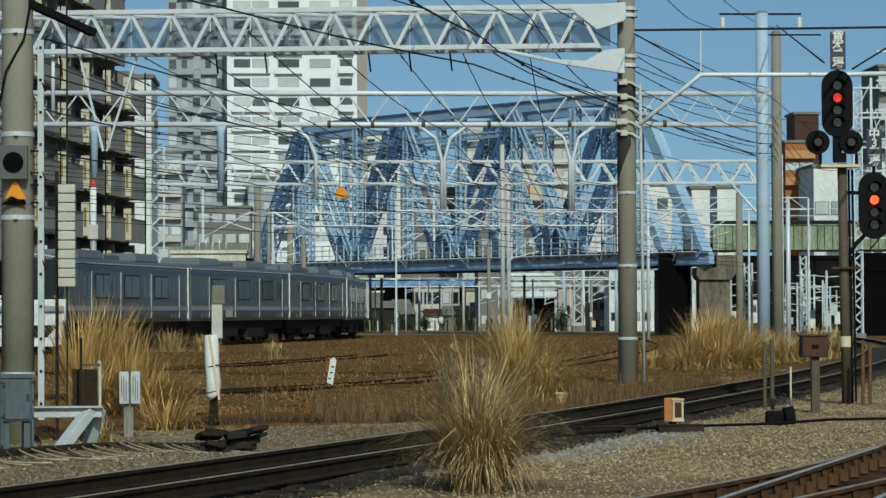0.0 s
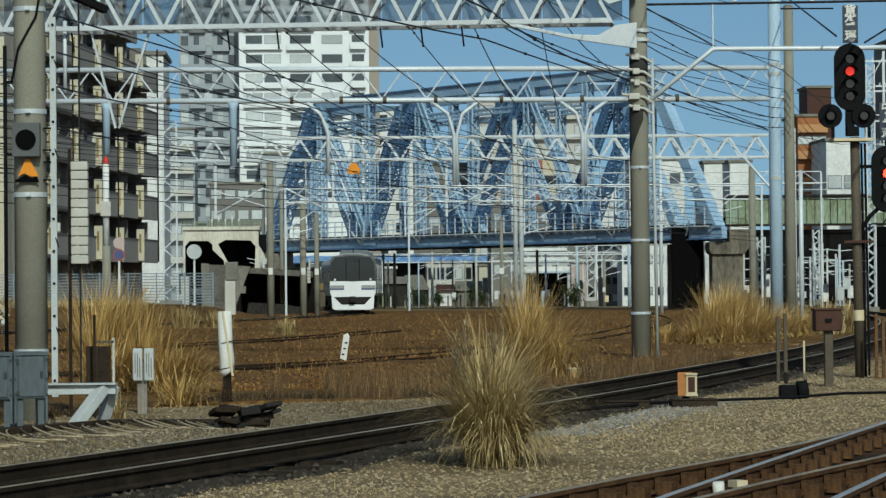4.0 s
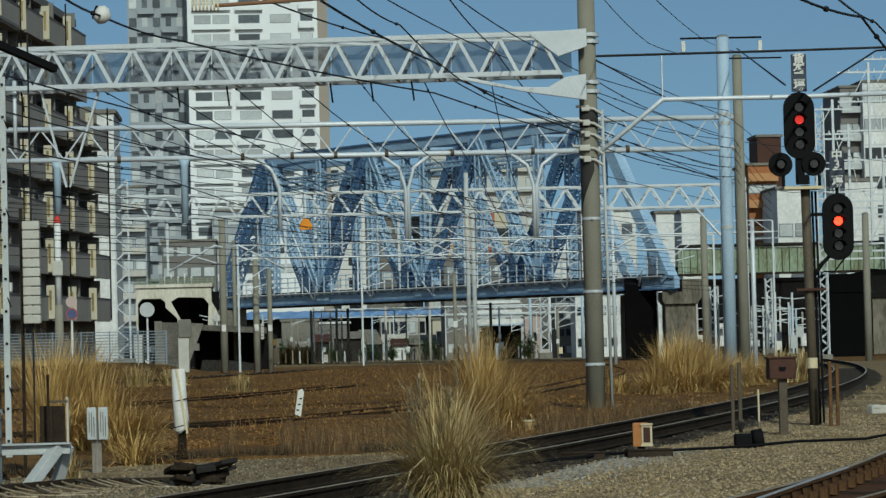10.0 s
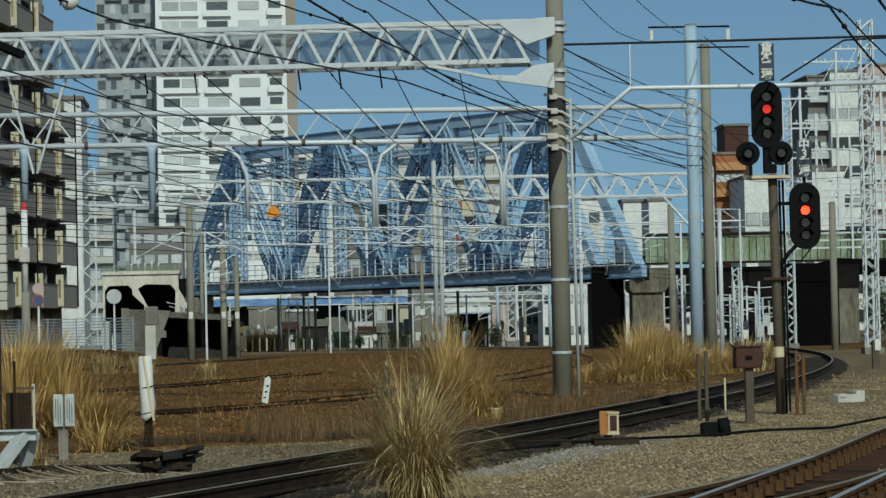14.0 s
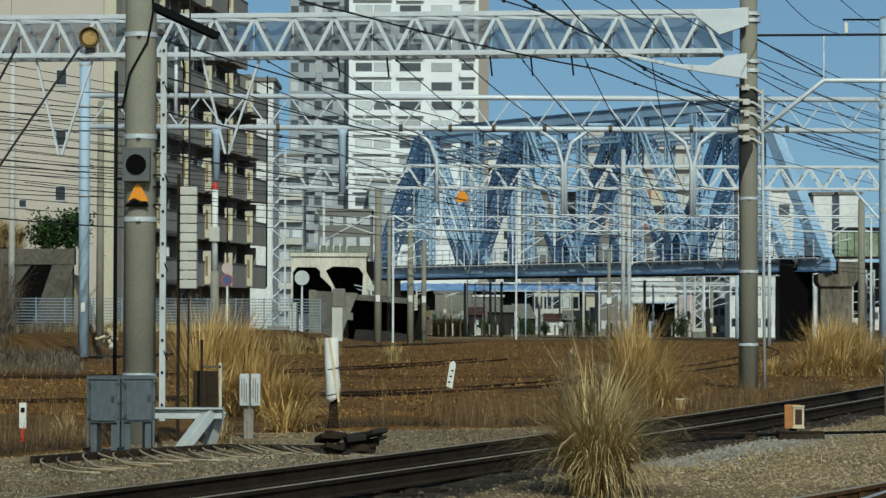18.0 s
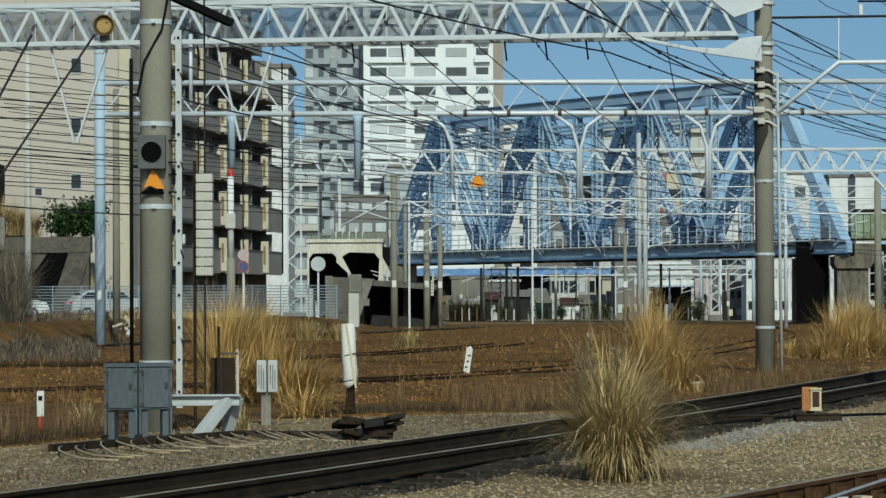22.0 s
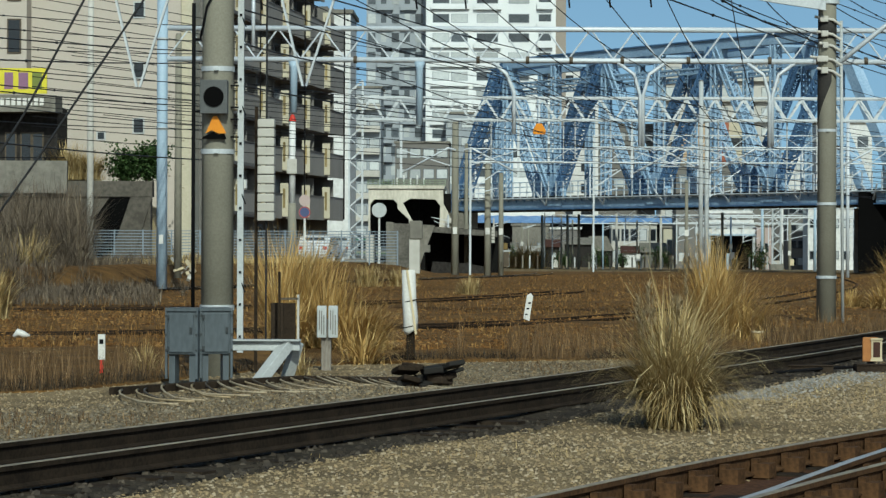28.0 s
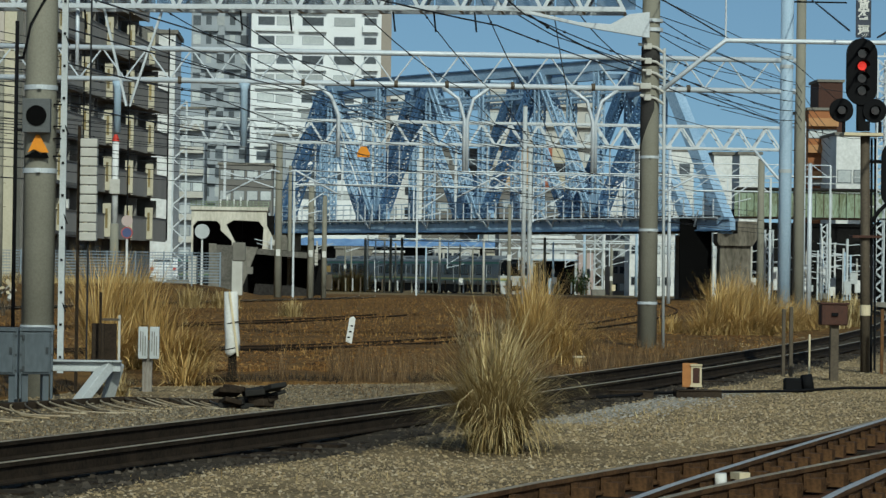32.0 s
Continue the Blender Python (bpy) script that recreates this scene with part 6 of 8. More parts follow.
for k in range(16):
    part("green_post", Shape().box((-12.2 + 6.9 * k / 15, 0.1, 7.38), (0.07, 0.07, 0.55)), GIRDERGREEN, via)
for k in range(5):
    part("insulator", Shape().tube([(-9.6 + k * 0.6, 0.5, 7.1), (-9.6 + k * 0.6, 0.5, 7.8 + 0.25 * (k % 2))], [0.05, 0.09], 8), OFFWHITE, via, "white porcelain insulator")
wing = thing("wing_wall", (0, 205, 0), "stained concrete wing wall with a raking coping", "wall", "", "structure")
WALLDARK = mat("weathered_dark_concrete", (0.17, 0.16, 0.14), 0.92, 0, (0.085, 0.08, 0.07), 1.4, 8, 0.9, 0.2)
part("wall_face", Shape().slab([(-8.11, -0.3), (-6.3, -0.3), (-5.5, 3.2), (-8.11, 3.3)], 0.0, 0.5), WALLDARK, wing)
part("buttress", Shape().slab([(-8.25, -0.3), (-7.5, -0.3), (-7.75, 3.36), (-8.25, 3.38)], -0.2, 0.3), CEMENT, wing, "paler rubble buttress")
part("coping", Shape().slab([(-6.75, -0.3), (-6.15, -0.3), (-4.85, 3.14), (-5.72, 3.2)], -0.18, 0.3), CEMENT, wing, "paler raking coping")
shed = thing("dark_underpass", (0, 205, 0), "long underpass coloured dark for shade, with a dark concrete roof edge", "underpass")
# Back, side and end walls are near-black to paint the underpass's shade.
part("back_wall", Shape().box((-3.1, 6.5, 1.2), (5.6, 0.4, 3.6)), NEARBLACK, shed)
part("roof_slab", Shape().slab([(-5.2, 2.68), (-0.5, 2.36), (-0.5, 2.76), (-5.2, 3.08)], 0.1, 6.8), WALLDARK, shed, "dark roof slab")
part("side_wall", Shape().box((-5.7, 3.3, 1.2), (0.3, 6.2, 3.0)), NEARBLACK, shed)
part("end_wall", Shape().box((-1.05, 3.5, 1.0), (0.35, 6.0, 2.8)), NEARBLACK, shed)
part("front_sill", Shape().slab([(-5.2, -0.3), (-1.3, -0.3), (-1.3, 0.25), (-2.6, 0.5), (-5.0, 0.62)], 0.6, 1.0), DARKWALL, shed, "low dark sill wall")
for xx, yy, r, h in ((-2.89, 172, 0.23, 9.0), (-1.01, 176, 0.21, 6.6), (-2.73, 210, 0.16, 9.0), (-0.21, 182, 0.17, 6.2), (11.75, 190, 0.13, 6.0)):
    m = mast("concrete_mast", xx, yy, 0, h, r, r * 0.8, CONCRETE, "brown-grey concrete catenary mast by the running line", "line masts")
    part("number_tag", Shape().box((0, -r - 0.02, 2.6), (0.25, 0.03, 0.4)), WHITE, m, "white number tag")
eq = thing("line_equipment", (-0.10, 182.6, 0), "yellow and grey line equipment strapped to a mast", "equipment")
part("box", Shape().box((0, -0.25, 1.7), (0.6, 0.3, 0.4)), mat("mustard_paint", (0.22, 0.15, 0.05), 0.7), eq)
part("box", Shape().box((0.1, -0.2, 0.9), (0.6, 0.3, 0.9)), IRONPOST, eq)
for k in range(5):
    part("weight", Shape().box((-0.6, -0.15, 2.0 + k * 0.2), (0.2, 0.2, 0.17)), PALE, eq)

# ---- bridge approach on the other side ----
grd = thing("plate_girder_bridge", (29.69, 214, 0), "weathered green steel plate girder bridge with white stiffeners", "bridge")
GW = 51.22 - (29.69)
gt, gb = 7.90, 5.90
part("web", Shape().box((GW / 2, 0, (gt + gb) / 2), (GW, 0.12, gt - gb - 0.2)), GIRDERGREEN, grd)
part("top_flange", Shape().box((GW / 2, 0, gt), (GW, 0.5, 0.12)), GIRDERGREEN, grd)
part("bottom_flange", Shape().box((GW / 2, 0, gb), (GW, 0.6, 0.14)), RAILRUST, grd, "rusty lower flange")
# Added tube, coloured dark to draw the shadow at the top edge.
part("edge_pipe", Shape().tube([(0, -0.3, gt + 0.12), (GW, -0.3, gt + 0.12)], 0.11, 8), DARKWALL, grd, "added dark tube painting the shadow along the top flange")
# Dark colour doubles as the shade under the girder deck.
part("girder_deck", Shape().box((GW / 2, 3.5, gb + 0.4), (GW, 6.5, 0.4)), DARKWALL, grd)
for k in range(19):
    part("stiffener", Shape().box((GW * (k + 0.3) / 19, -0.15, (gt + gb) / 2), (0.07, 0.22, gt - gb - 0.15)), GIRDERGREEN if k % 3 else PALEGREY, grd)
    part("web_splice", Shape().box((GW * (k + 0.8) / 19, -0.07, (gt + gb) / 2), (0.05, 0.03, gt - gb - 0.2)), RUSTBOX if k % 2 else DARKWALL, grd, "dark rusty web joint")
for k in range(2):
    part("handrail", Shape().box((GW / 2, 0.2, gt + 0.6 + k * 0.5), (GW, 0.06, 0.06)), PALEGREY, grd)
PIERSTONE = mat("stained_pier_concrete", (0.215, 0.19, 0.15), 0.95, 0, (0.085, 0.076, 0.06), 1.1, 7, 1.0, 0.2, 0, 0, 0.3)
pier = thing("bridge_pier", (29.40, 212, 0), "stained concrete bridge pier with a wide cap", "pier", "piers")
ph = 5.67
part("shaft", Shape().box((0, 0, ph / 2 - 0.6), (2.25, 1.8, ph - 1.0)), PIERSTONE, pier, "", False, 0.06)
part("cap", Shape().slab([(-1.2, ph - 1.9), (1.2, ph - 1.9), (1.55, ph - 1.4), (1.55, ph - 0.1), (0.1, ph - 0.1), (0.1, ph - 1.0), (-1.35, ph - 1.0), (-1.35, ph - 1.6)], -1.2, 1.2), PIERSTONE, pier, "", False, 0.05)
part("bearing", Shape().box((-0.7, -0.2, ph - 0.6), (0.9, 1.0, 0.8)), BRIDGELIT, pier, "blue steel bearing")
# Black box put in for the shade beside the pier.
part("dark_recess", Shape().box((-2.6, 1.5, ph / 2), (2.3, 0.4, ph + 0.2)), BLACK, pier, "black box standing for shade behind the pier")
ab = thing("bridge_abutment", (35.75, 190, 0), "passage painted black as shade under a plate girder bridge", "abutment")
aw = 38.96 - (35.75)
ah = 5.68
# Wall and soffit hold the passage's shade in their black colour.
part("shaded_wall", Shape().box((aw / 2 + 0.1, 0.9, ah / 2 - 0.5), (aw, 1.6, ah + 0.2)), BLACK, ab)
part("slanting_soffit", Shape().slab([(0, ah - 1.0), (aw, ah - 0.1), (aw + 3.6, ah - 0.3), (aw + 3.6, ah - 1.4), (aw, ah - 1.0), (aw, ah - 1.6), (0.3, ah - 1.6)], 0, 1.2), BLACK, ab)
part("column", Shape().box((aw + 0.75, 0.5, ah / 2 - 0.8), (1.3, 1.2, ah - 1.6)), PIERSTONE, ab, "stained concrete column")
part("column_head", Shape().box((aw + 0.7, 0.5, ah - 1.3), (1.5, 1.4, 1.5)), NEARBLACK, ab, "near-black column head")
for xx, yy, h, w in ((30.20, 160, 13.6, 0.45),):
    lattice_mast("lattice_mast", xx, yy, 0, h, w, GALV, "white lattice mast beyond a signal")
mast("concrete_mast", 24.40, 165, 0, 8.2, 0.22, 0.18, CONCRETE, "grey concrete mast beside a green bridge", "line masts")
mast("concrete_mast", 30.59, 150, 0, 7.6, 0.2, 0.17, CONCRETE, "grey concrete mast beside a dark passage", "line masts")
for xx, yy, h in ((19.48, 120, 8.0), (20.75, 126, 6.5), (19.80, 170, 9.2), (7.53, 66.5, 0.1)):
    if h > 1:
        mast("steel_mast", xx, yy, 0, h, 0.11, 0.09, SILVER, "slim silver steel pole", "poles")
for xx, yy, h, w in ((23.10, 250, 6.2, 0.7), (33.92, 225, 5.2, 0.6), (40.74, 240, 6.0, 0.5), (32.18, 200, 5.4, 0.5)):
    lattice_mast("lattice_mast", xx, yy, 0, h, w, GALV, "short white lattice mast under the bridge", t=0.09)
for xx, yy, h, m in ((22.94, 262, 5.6, SKYBLUE), (25.82, 245, 5.8, SKYBLUE), (27.96, 235, 6.0, SKYBLUE), (27.79, 228, 5.6, SILVER), (17.76, 240, 4.7, CONCRETE), (24.91, 230, 4.7, SILVER), (5.58, 260, 4.7, CONCRETE), (6.45, 255, 4.7, CONCRETE), (10.30, 270, 5.0, PALE), (14.62, 275, 5.0, PALE), (3.40, 265, 4.7, CONCRETE)):
    mast("line_pole", xx, yy, -0.2, h, 0.13, 0.11, m, "slim pole beside the running lines under the bridge", "poles under the bridge")

# ---- buildings beyond the bridge ----


plain_house("distant_block", 24.04, 27.59, 400, 10, -1, 18.69, mat("tan_render", (0.60, 0.44, 0.28), 0.85, 0, (0.5, 0.37, 0.24), 4, 20, 0.6, 0.05), "tan rendered block with a red band beyond the bridge")
plain_house("distant_block", 29.20, 30.60, 402, 10, -1, 18.99, mat("red_brown_render", (0.42, 0.16, 0.10), 0.85), "narrow red-brown block beyond the bridge")
plain_house("distant_block", 30.83, 33.89, 405, 10, -1, 19.55, APTLIGHT, "cream rendered block beyond the bridge", 3, 2)
plain_house("distant_block", 1.41, 14.96, 470, 14, -1, 30.15, OFFWHITE, "white apartment block beyond the bridge", 9, 4, GLASS, 0, CEMENT, (2.0, 1.4))
plain_house("distant_block", 25.45, 44.94, 480, 14, -1, 32.02, mat("grey_beige_render", (0.58, 0.56, 0.52), 0.85, 0, (0.46, 0.45, 0.42), 4, 20, 0.6, 0.05), "grey-beige apartment block with cream balconies beyond the bridge", 10, 5, CURTAIN, 0, CEMENT, (2.2, 1.5), None, PALE)
plain_house("distant_block", 15.92, 25.55, 500, 14, -1, 22.48, APTGREY, "grey apartment block beyond the bridge", 6, 4, CURTAIN, 0, CEMENT, (1.8, 1.4))
plain_house("distant_block", -8.41, -4.38, 420, 12, -1, 20.71, TOWERGREY, "grey apartment block with pale windows behind the viaduct", 8, 2, CURTAIN, 0, CEMENT, (1.6, 1.2))
plain_house("distant_block", -15.27, -7.81, 410, 12, -1, 16.15, APTGREY, "low grey apartment block behind the viaduct", 6, 4, CURTAIN, 0, CEMENT, (1.4, 1.2))
plain_house("distant_block", 44.00, 54.03, 470, 12, -1, 16.67, OFFWHITE, "low white building beyond the bridge", 4, 5, CURTAIN, 0, CEMENT, (1.0, 1.0))
plain_house("distant_block", 20.52, 32.08, 352, 8, -1, 11.41, APTGREY, "grey parapet building beyond the bridge deck", 4, 6, CURTAIN, 0, CEMENT, (1.2, 1.0))
# under the bridge: low houses, tarpaulin roofs, station roof
for k in range(6):
    x0 = -6.63 + k * 5.1
    z0 = 4.86
    tp = Shape()
    n = 8
    for i in range(n):
        for s in (0, 1):
            tp.v.append(Vector((5.3 * i / (n - 1), 3.0 * s, (0.95 + 0.3 * noise.noise((k * 3 + i * 0.7, s, 1.0))) * s)))
    for i in range(n - 1):
        tp.f.append([2 * i, 2 * i + 2, 2 * i + 3, 2 * i + 1])
    t = solo("tarpaulin_roof", tp, TARP, "wrinkled blue tarpaulin stretched over a low roof", "tarpaulin", "tarpaulins", at=(x0, 386, z0))
plain_house("tarpaulin_shed", -6.73, 24.21, 389, 5, -0.9, 4.87, DARKWALL, "long low dark shed under blue tarpaulins")
hs_ = thing("small_house", (9.76, 372, -0.8), "small white house with a grey tiled roof", "house")
ht, he = 3.12 + 0.8, 1.33 + 0.8
part("wall", Shape().slab([(0, 0), (2.0, 0), (2.0, he * 0.6), (1.05, ht - 0.1), (0, he * 0.9)], 0, 4.0), OFFWHITE, hs_)
part("roof", Shape().slab([(0.95, ht), (3.2, ht), (4.1, he - 0.1), (1.75, he - 0.1)], -0.1, 4.0), CEMENT, hs_, "grey tiled roof")
part("rear_wall", Shape().box((2.9, 2, he / 2 - 0.1), (2.1, 3.6, he)), DARKWALL, hs_)
plain_house("low_house", 20.33, 23.95, 376, 6, -0.8, 4.23, APTLIGHT, "cream low house with tall dark windows", 1, 2, GLASS, 0, CEMENT, (0.8, 1.9))
plain_house("low_house", 13.76, 19.58, 378, 6, -0.8, 4.66, PALE, "pale low house beside the line", 2, 5, GLASS, 0, CEMENT, (0.8, 1.4))
plain_house("low_house", 1.03, 5.74, 380, 6, -0.8, 4.47, CEMENT, "grey low house beside the line", 1, 2, CURTAIN, 0, CEMENT, (0.5, 0.7))
plain_house("low_house", 5.82, 9.86, 382, 6, -0.8, 4.03, APTGREY, "low grey house with a pale roof", 1, 2, CURTAIN, 0, OFFWHITE, (0.6, 0.8))
stn = thing("station_canopy", (20.76, 300, -0.6), "white station building with a dark opening and striped roof", "station")
sw_ = 25.52 - (20.76)
so, sr_ = 2.98 + 0.6, 5.87 + 0.6
part("canopy_fascia", Shape().box((sw_ / 2, 0, so + 0.35), (sw_, 0.5, 0.5)), OFFWHITE, stn)
part("blue_fascia", Shape().box((sw_ / 2, -0.05, so + 0.02), (sw_ + 0.2, 0.5, 0.14)), SKYBLUE, stn)
for k in range(4):
    part("roof_tier", Shape().box((sw_ / 2, 0.8 + k * 0.8, so + 0.9 + k * 0.5), (sw_, 0.6, 0.3)), OFFWHITE if k % 2 else PALEGREY, stn)
# Black panel that paints the shade inside the opening.
part("opening", Shape().box((sw_ / 2 + 0.2, 1.5, so / 2 - 0.1), (sw_ - 0.4, 0.2, so)), BLACK, stn, "dark opening")
part("blue_door", Shape().box((2.2, 1.2, 0.8), (0.5, 0.3, 1.8)), SKYBLUE, stn)
for x in (0.1, sw_ - 0.1):
    part("column", Shape().box((x, 0.1, so / 2), (0.25, 0.3, so)), PALEGREY, stn)
plain_house("trackside_block", 26.55, 28.23, 310, 5, -0.6, 4.00, PINK, "pinkish hut beside the line", 1, 1, GLASS, 0, CEMENT, (0.7, 0.8))
plain_house("trackside_block", 29.36, 31.25, 305, 5, -0.6, 6.53, APTGREY, "grey concrete trackside block", 4, 2, GLASS, 0, CEMENT, (0.7, 0.7))
plain_house("trackside_block", 30.50, 35.96, 296, 5, -0.6, 5.72, OFFWHITE, "white trackside building behind blue poles", 2, 5, GLASS, 0, CEMENT, (0.6, 0.7))
# Near-black walls and roof paint the bridge's shade on this block.
plain_house("trackside_block", 38.84, 49.28, 262, 6, -0.4, 6.18, NEARBLACK, "trackside building coloured near-black for the shade of a bridge", 0, 0, CURTAIN, 0, NEARBLACK, (1.2, 0.8))
# fence of small posts along the far line
for k in range(40):
    solo("fence_post", Shape().box((0, 0, 0.5), (0.12, 0.12, rnd.uniform(0.8, 1.2))), (PALEGREY, IRONPOST, CONCRETE)[k % 3], "short lineside fence post", "post", "lineside fence posts", at=(-1.5 + k * 0.62, 252 + rnd.uniform(-4, 4), -0.1))

# ---- buildings on the other side ----
OCHRE = mat("ochre_band", (0.55, 0.30, 0.14), 0.8)
brown = plain_house("brown_block", 54.07, 57.31, 330, 10, -1, 20.51, BROWNTILE, "brown tiled apartment block with pale balconies", 4, 2, CURTAIN, 0, CEMENT, (1.5, 0.9))
for k in range(3):
    part("balcony_band", Shape().box((1.6, -0.4, 19.10 + 1 - k * 3.0), (3.4, 0.8, 0.9)), OCHRE, brown, "ochre balcony band")
plain_house("sign_tower", 57.70, 60.55, 345, 6, -1, 24.72, RUSTBOX, "dark brown roof hoarding over a brown block")
plain_house("white_block", 55.56, 59.15, 320, 10, -1, 17.28, OFFWHITE, "white house with a grey slanting roof", 2, 2)
plain_house("white_block", 59.17, 62.54, 300, 10, -1, 16.95, OFFWHITE, "bright white plain block beside the bridge", 0, 0)
plain_house("white_block", 36.5, 43.0, 345, 10, -1, 16.3, OFFWHITE, "pale apartment house behind the bridge end", 4, 3, FARGLASS, 0, CEMENT, (1.1, 1.2))
plain_house("white_block", 39.47, 41.34, 300, 8, -1, 14.07, OFFWHITE, "white water tank building beyond the bridge", 0, 0)
plain_house("white_block", 43.51, 45.75, 310, 8, -1, 14.55, OFFWHITE, "small white block beyond the bridge", 0, 0)
plain_house("balcony_block", 74.65, 77.64, 380, 12, 0, 33.30, APTGREY, "grey apartment block with shaded balconies", 9, 2, GLASS, 0, CEMENT, (1.6, 1.4), None, PALEGREY)
plain_house("balcony_block", 77.23, 82.01, 378, 12, 0, 33.81, OFFWHITE, "white apartment block with dark windows", 9, 2, GLASS, 0, CEMENT, (2.0, 1.5))
plain_house("balcony_block", 81.57, 90.35, 376, 12, 0, 34.32, PINK, "pink tiled apartment block with pale balconies", 9, 4, CURTAIN, 0, CEMENT, (1.7, 1.3), None, OFFWHITE)
for k in range(5):
    fr = thing("scaffold_mast", (42.17 + k * 2.0, 200 + k * 3, 0), "white steel lineside portal with thin cross bars", "portal", "portals")
    part("upright", Shape().box((0, 0, 6.7), (0.14, 0.14, 13.5)), GALV, fr)
    part("cross_bar", Shape().box((-2.0, 0, 9.5 + k * 0.6), (7, 0.1, 0.12)), GALV, fr)
    part("cross_bar", Shape().box((-2.0, 0, 6.5 + k * 0.6), (7, 0.1, 0.12)), GALV, fr)
    part("stay", Shape().bar((0, 0, 12.5), (-2.5, 0, 7.5), 0.08, 0.08), GALV, fr)
# thin gantries in the distance
for y, z, x0, x1 in ((172, 6.6, -2, 26), (198, 8.4, 6, 34), (256, 4.3, 3.5, 34), (276, 3.9, 4.5, 36), (299, 4.2, 17.5, 40)):
    gg = thing("distant_gantry", (0, y, 0), "slender silver catenary gantry in front of the bridge", "gantry", "gantries")
    part("beam", Shape().tube([(x0, 0, z), (x1, 0, z)], 0.05, 8), GALV, gg)
    part("beam", Shape().tube([(x0, 0, z + 0.8), (x1, 0, z + 0.8)], 0.035, 8), GALV, gg)
    n = int((x1 - x0) / 2.2)
    for k in range(n):
        a = x0 + (x1 - x0) * k / n
        part("brace", Shape().bar((a, 0, z), (a + 1.1, 0, z + 0.8), 0.04, 0.04), SILVER, gg)
        part("brace", Shape().bar((a + 1.1, 0, z + 0.8), (a + 2.2, 0, z), 0.04, 0.04), SILVER, gg)
        if k % 3 == 0:
            part("drop_post", Shape().box((a, 0, z - 1.0), (0.08, 0.08, 2.0)), SILVER, gg)
            part("cantilever", Shape().bar((a, 0, z - 1.6), (a + 1.8, 0, z - 0.4), 0.06, 0.06), SILVER, gg)
            part("registration_arm", Shape().bar((a, 0, z - 1.9), (a + 1.6, 0, z - 1.5), 0.05, 0.05), SILVER, gg)
    for x in (x0, x1):
        part("column", Shape().box((x, 0, z / 2 + 0.4), (0.12, 0.12, z + 0.8)), GALV, gg)

# white steel frames of a lineside feeder yard
for k, (xx, yy, h) in enumerate(((45.31, 234, 20.2), (47.75, 240, 18.6), (49.14, 238, 23.5), (52.40, 244, 25.1), (54.80, 247, 21.9), (57.54, 250, 22.7))):
    fy = thing("feeder_frame", (xx, yy, 0), "white steel feeder frame with bars and porcelain insulators", "frame", "feeder frames")
    part("upright", Shape().box((0, 0, h / 2), (0.2, 0.2, h)), GALV, fy)
    for j in range(4):
        z = h - 0.8 - j * 2.4
        part("cross_bar", Shape().box((-0.5, 0, z), (4.2, 0.12, 0.14)), GALV, fy)
        for e in (-1.6, -0.9, 0.5):
            part("insulator", Shape().tube([(e, 0, z + 0.05), (e, 0, z + 0.3)], [0.07, 0.05], 8), WHITE, fy, "white porcelain insulator")
    part("diagonal", Shape().bar((-1.7, 0, h - 3.5), (0, 0, h - 0.4), 0.07, 0.07), GALV, fy)
    part("diagonal", Shape().bar((0.7, 0, h - 5.2), (0, 0, h - 2.0), 0.06, 0.06), GALV, fy)
    part("jumper", Shape().tube([(-1.6, 0, h - 2.2), (-1.0, -0.1, h - 3.2), (-0.3, 0, h - 2.4)], 0.02, 6), WIRE, fy, "", True)
# slim poles crowding the line beyond the bridge
r2 = random.Random(21)
for k in range(17):
    y = r2.uniform(244, 300)
    x = y * r2.uniform(-0.03, 0.125)
    h = r2.uniform(4.5, 5.2)
    m = r2.choice((CONCRETE, CONCRETE, PALE, SKYBLUE, GALV))
    po = thing("line_pole", (x, y, -0.6), "slim lineside pole with a short bracket", "pole", "poles under the bridge")
    part("shaft", Shape().tube([(0, 0, -0.2), (0, 0, h)], [0.09, 0.075], 8), m, po, "", True)
    if k % 2:
        s = r2.choice((-1, 1))
        part("bracket", Shape().bar((0, 0, h - 0.5), (1.4 * s, 0, h - 0.2), 0.06, 0.06), GALV, po)
        part("bracket", Shape().bar((0, 0, 4.0), (1.2 * s, 0, 4.4), 0.05, 0.05), GALV, po)
    if k % 3 == 0:
        part("tag", Shape().box((0, -0.13, r2.uniform(1.2, 2.6)), (0.24, 0.03, 0.4)), WHITE, po, "white tag")
    if k % 4 == 0:
        part("box", Shape().box((0.1, -0.2, r2.uniform(0.8, 1.6)), (0.4, 0.3, 0.6)), r2.choice((GREYBOX, WHITE, CREAM)), po)
r6 = random.Random(61)
for k in range(28):
    y = r6.uniform(222, 255)
    x = y * r6.uniform(0.143, 0.19)
    h = r6.uniform(3.6, 5.6)
    po = thing("yard_post", (x, y, -0.4), "pale painted equipment post in the yard under a girder bridge", "post", "yard posts")
    part("shaft", Shape().box((0, 0, h / 2), (0.14, 0.14, h)), (OFFWHITE, SKYBLUE, GALV, PALE)[k % 4], po)
    for j in range(3):
        part("arm", Shape().bar((0, 0, h - 0.5 - j * 0.9), (r6.choice((-1, 1)) * r6.uniform(0.5, 1.2), 0, h - 0.4 - j * 0.9), 0.07, 0.07), GALV, po)
    if k % 2:
        part("cabinet", Shape().box((0.2, -0.25, r6.uniform(0.7, 2.6)), (r6.uniform(0.4, 0.9), 0.35, r6.uniform(0.5, 1.2))), (OFFWHITE, PALEGREY, WHITE)[k % 3], po, "white equipment cabinet")
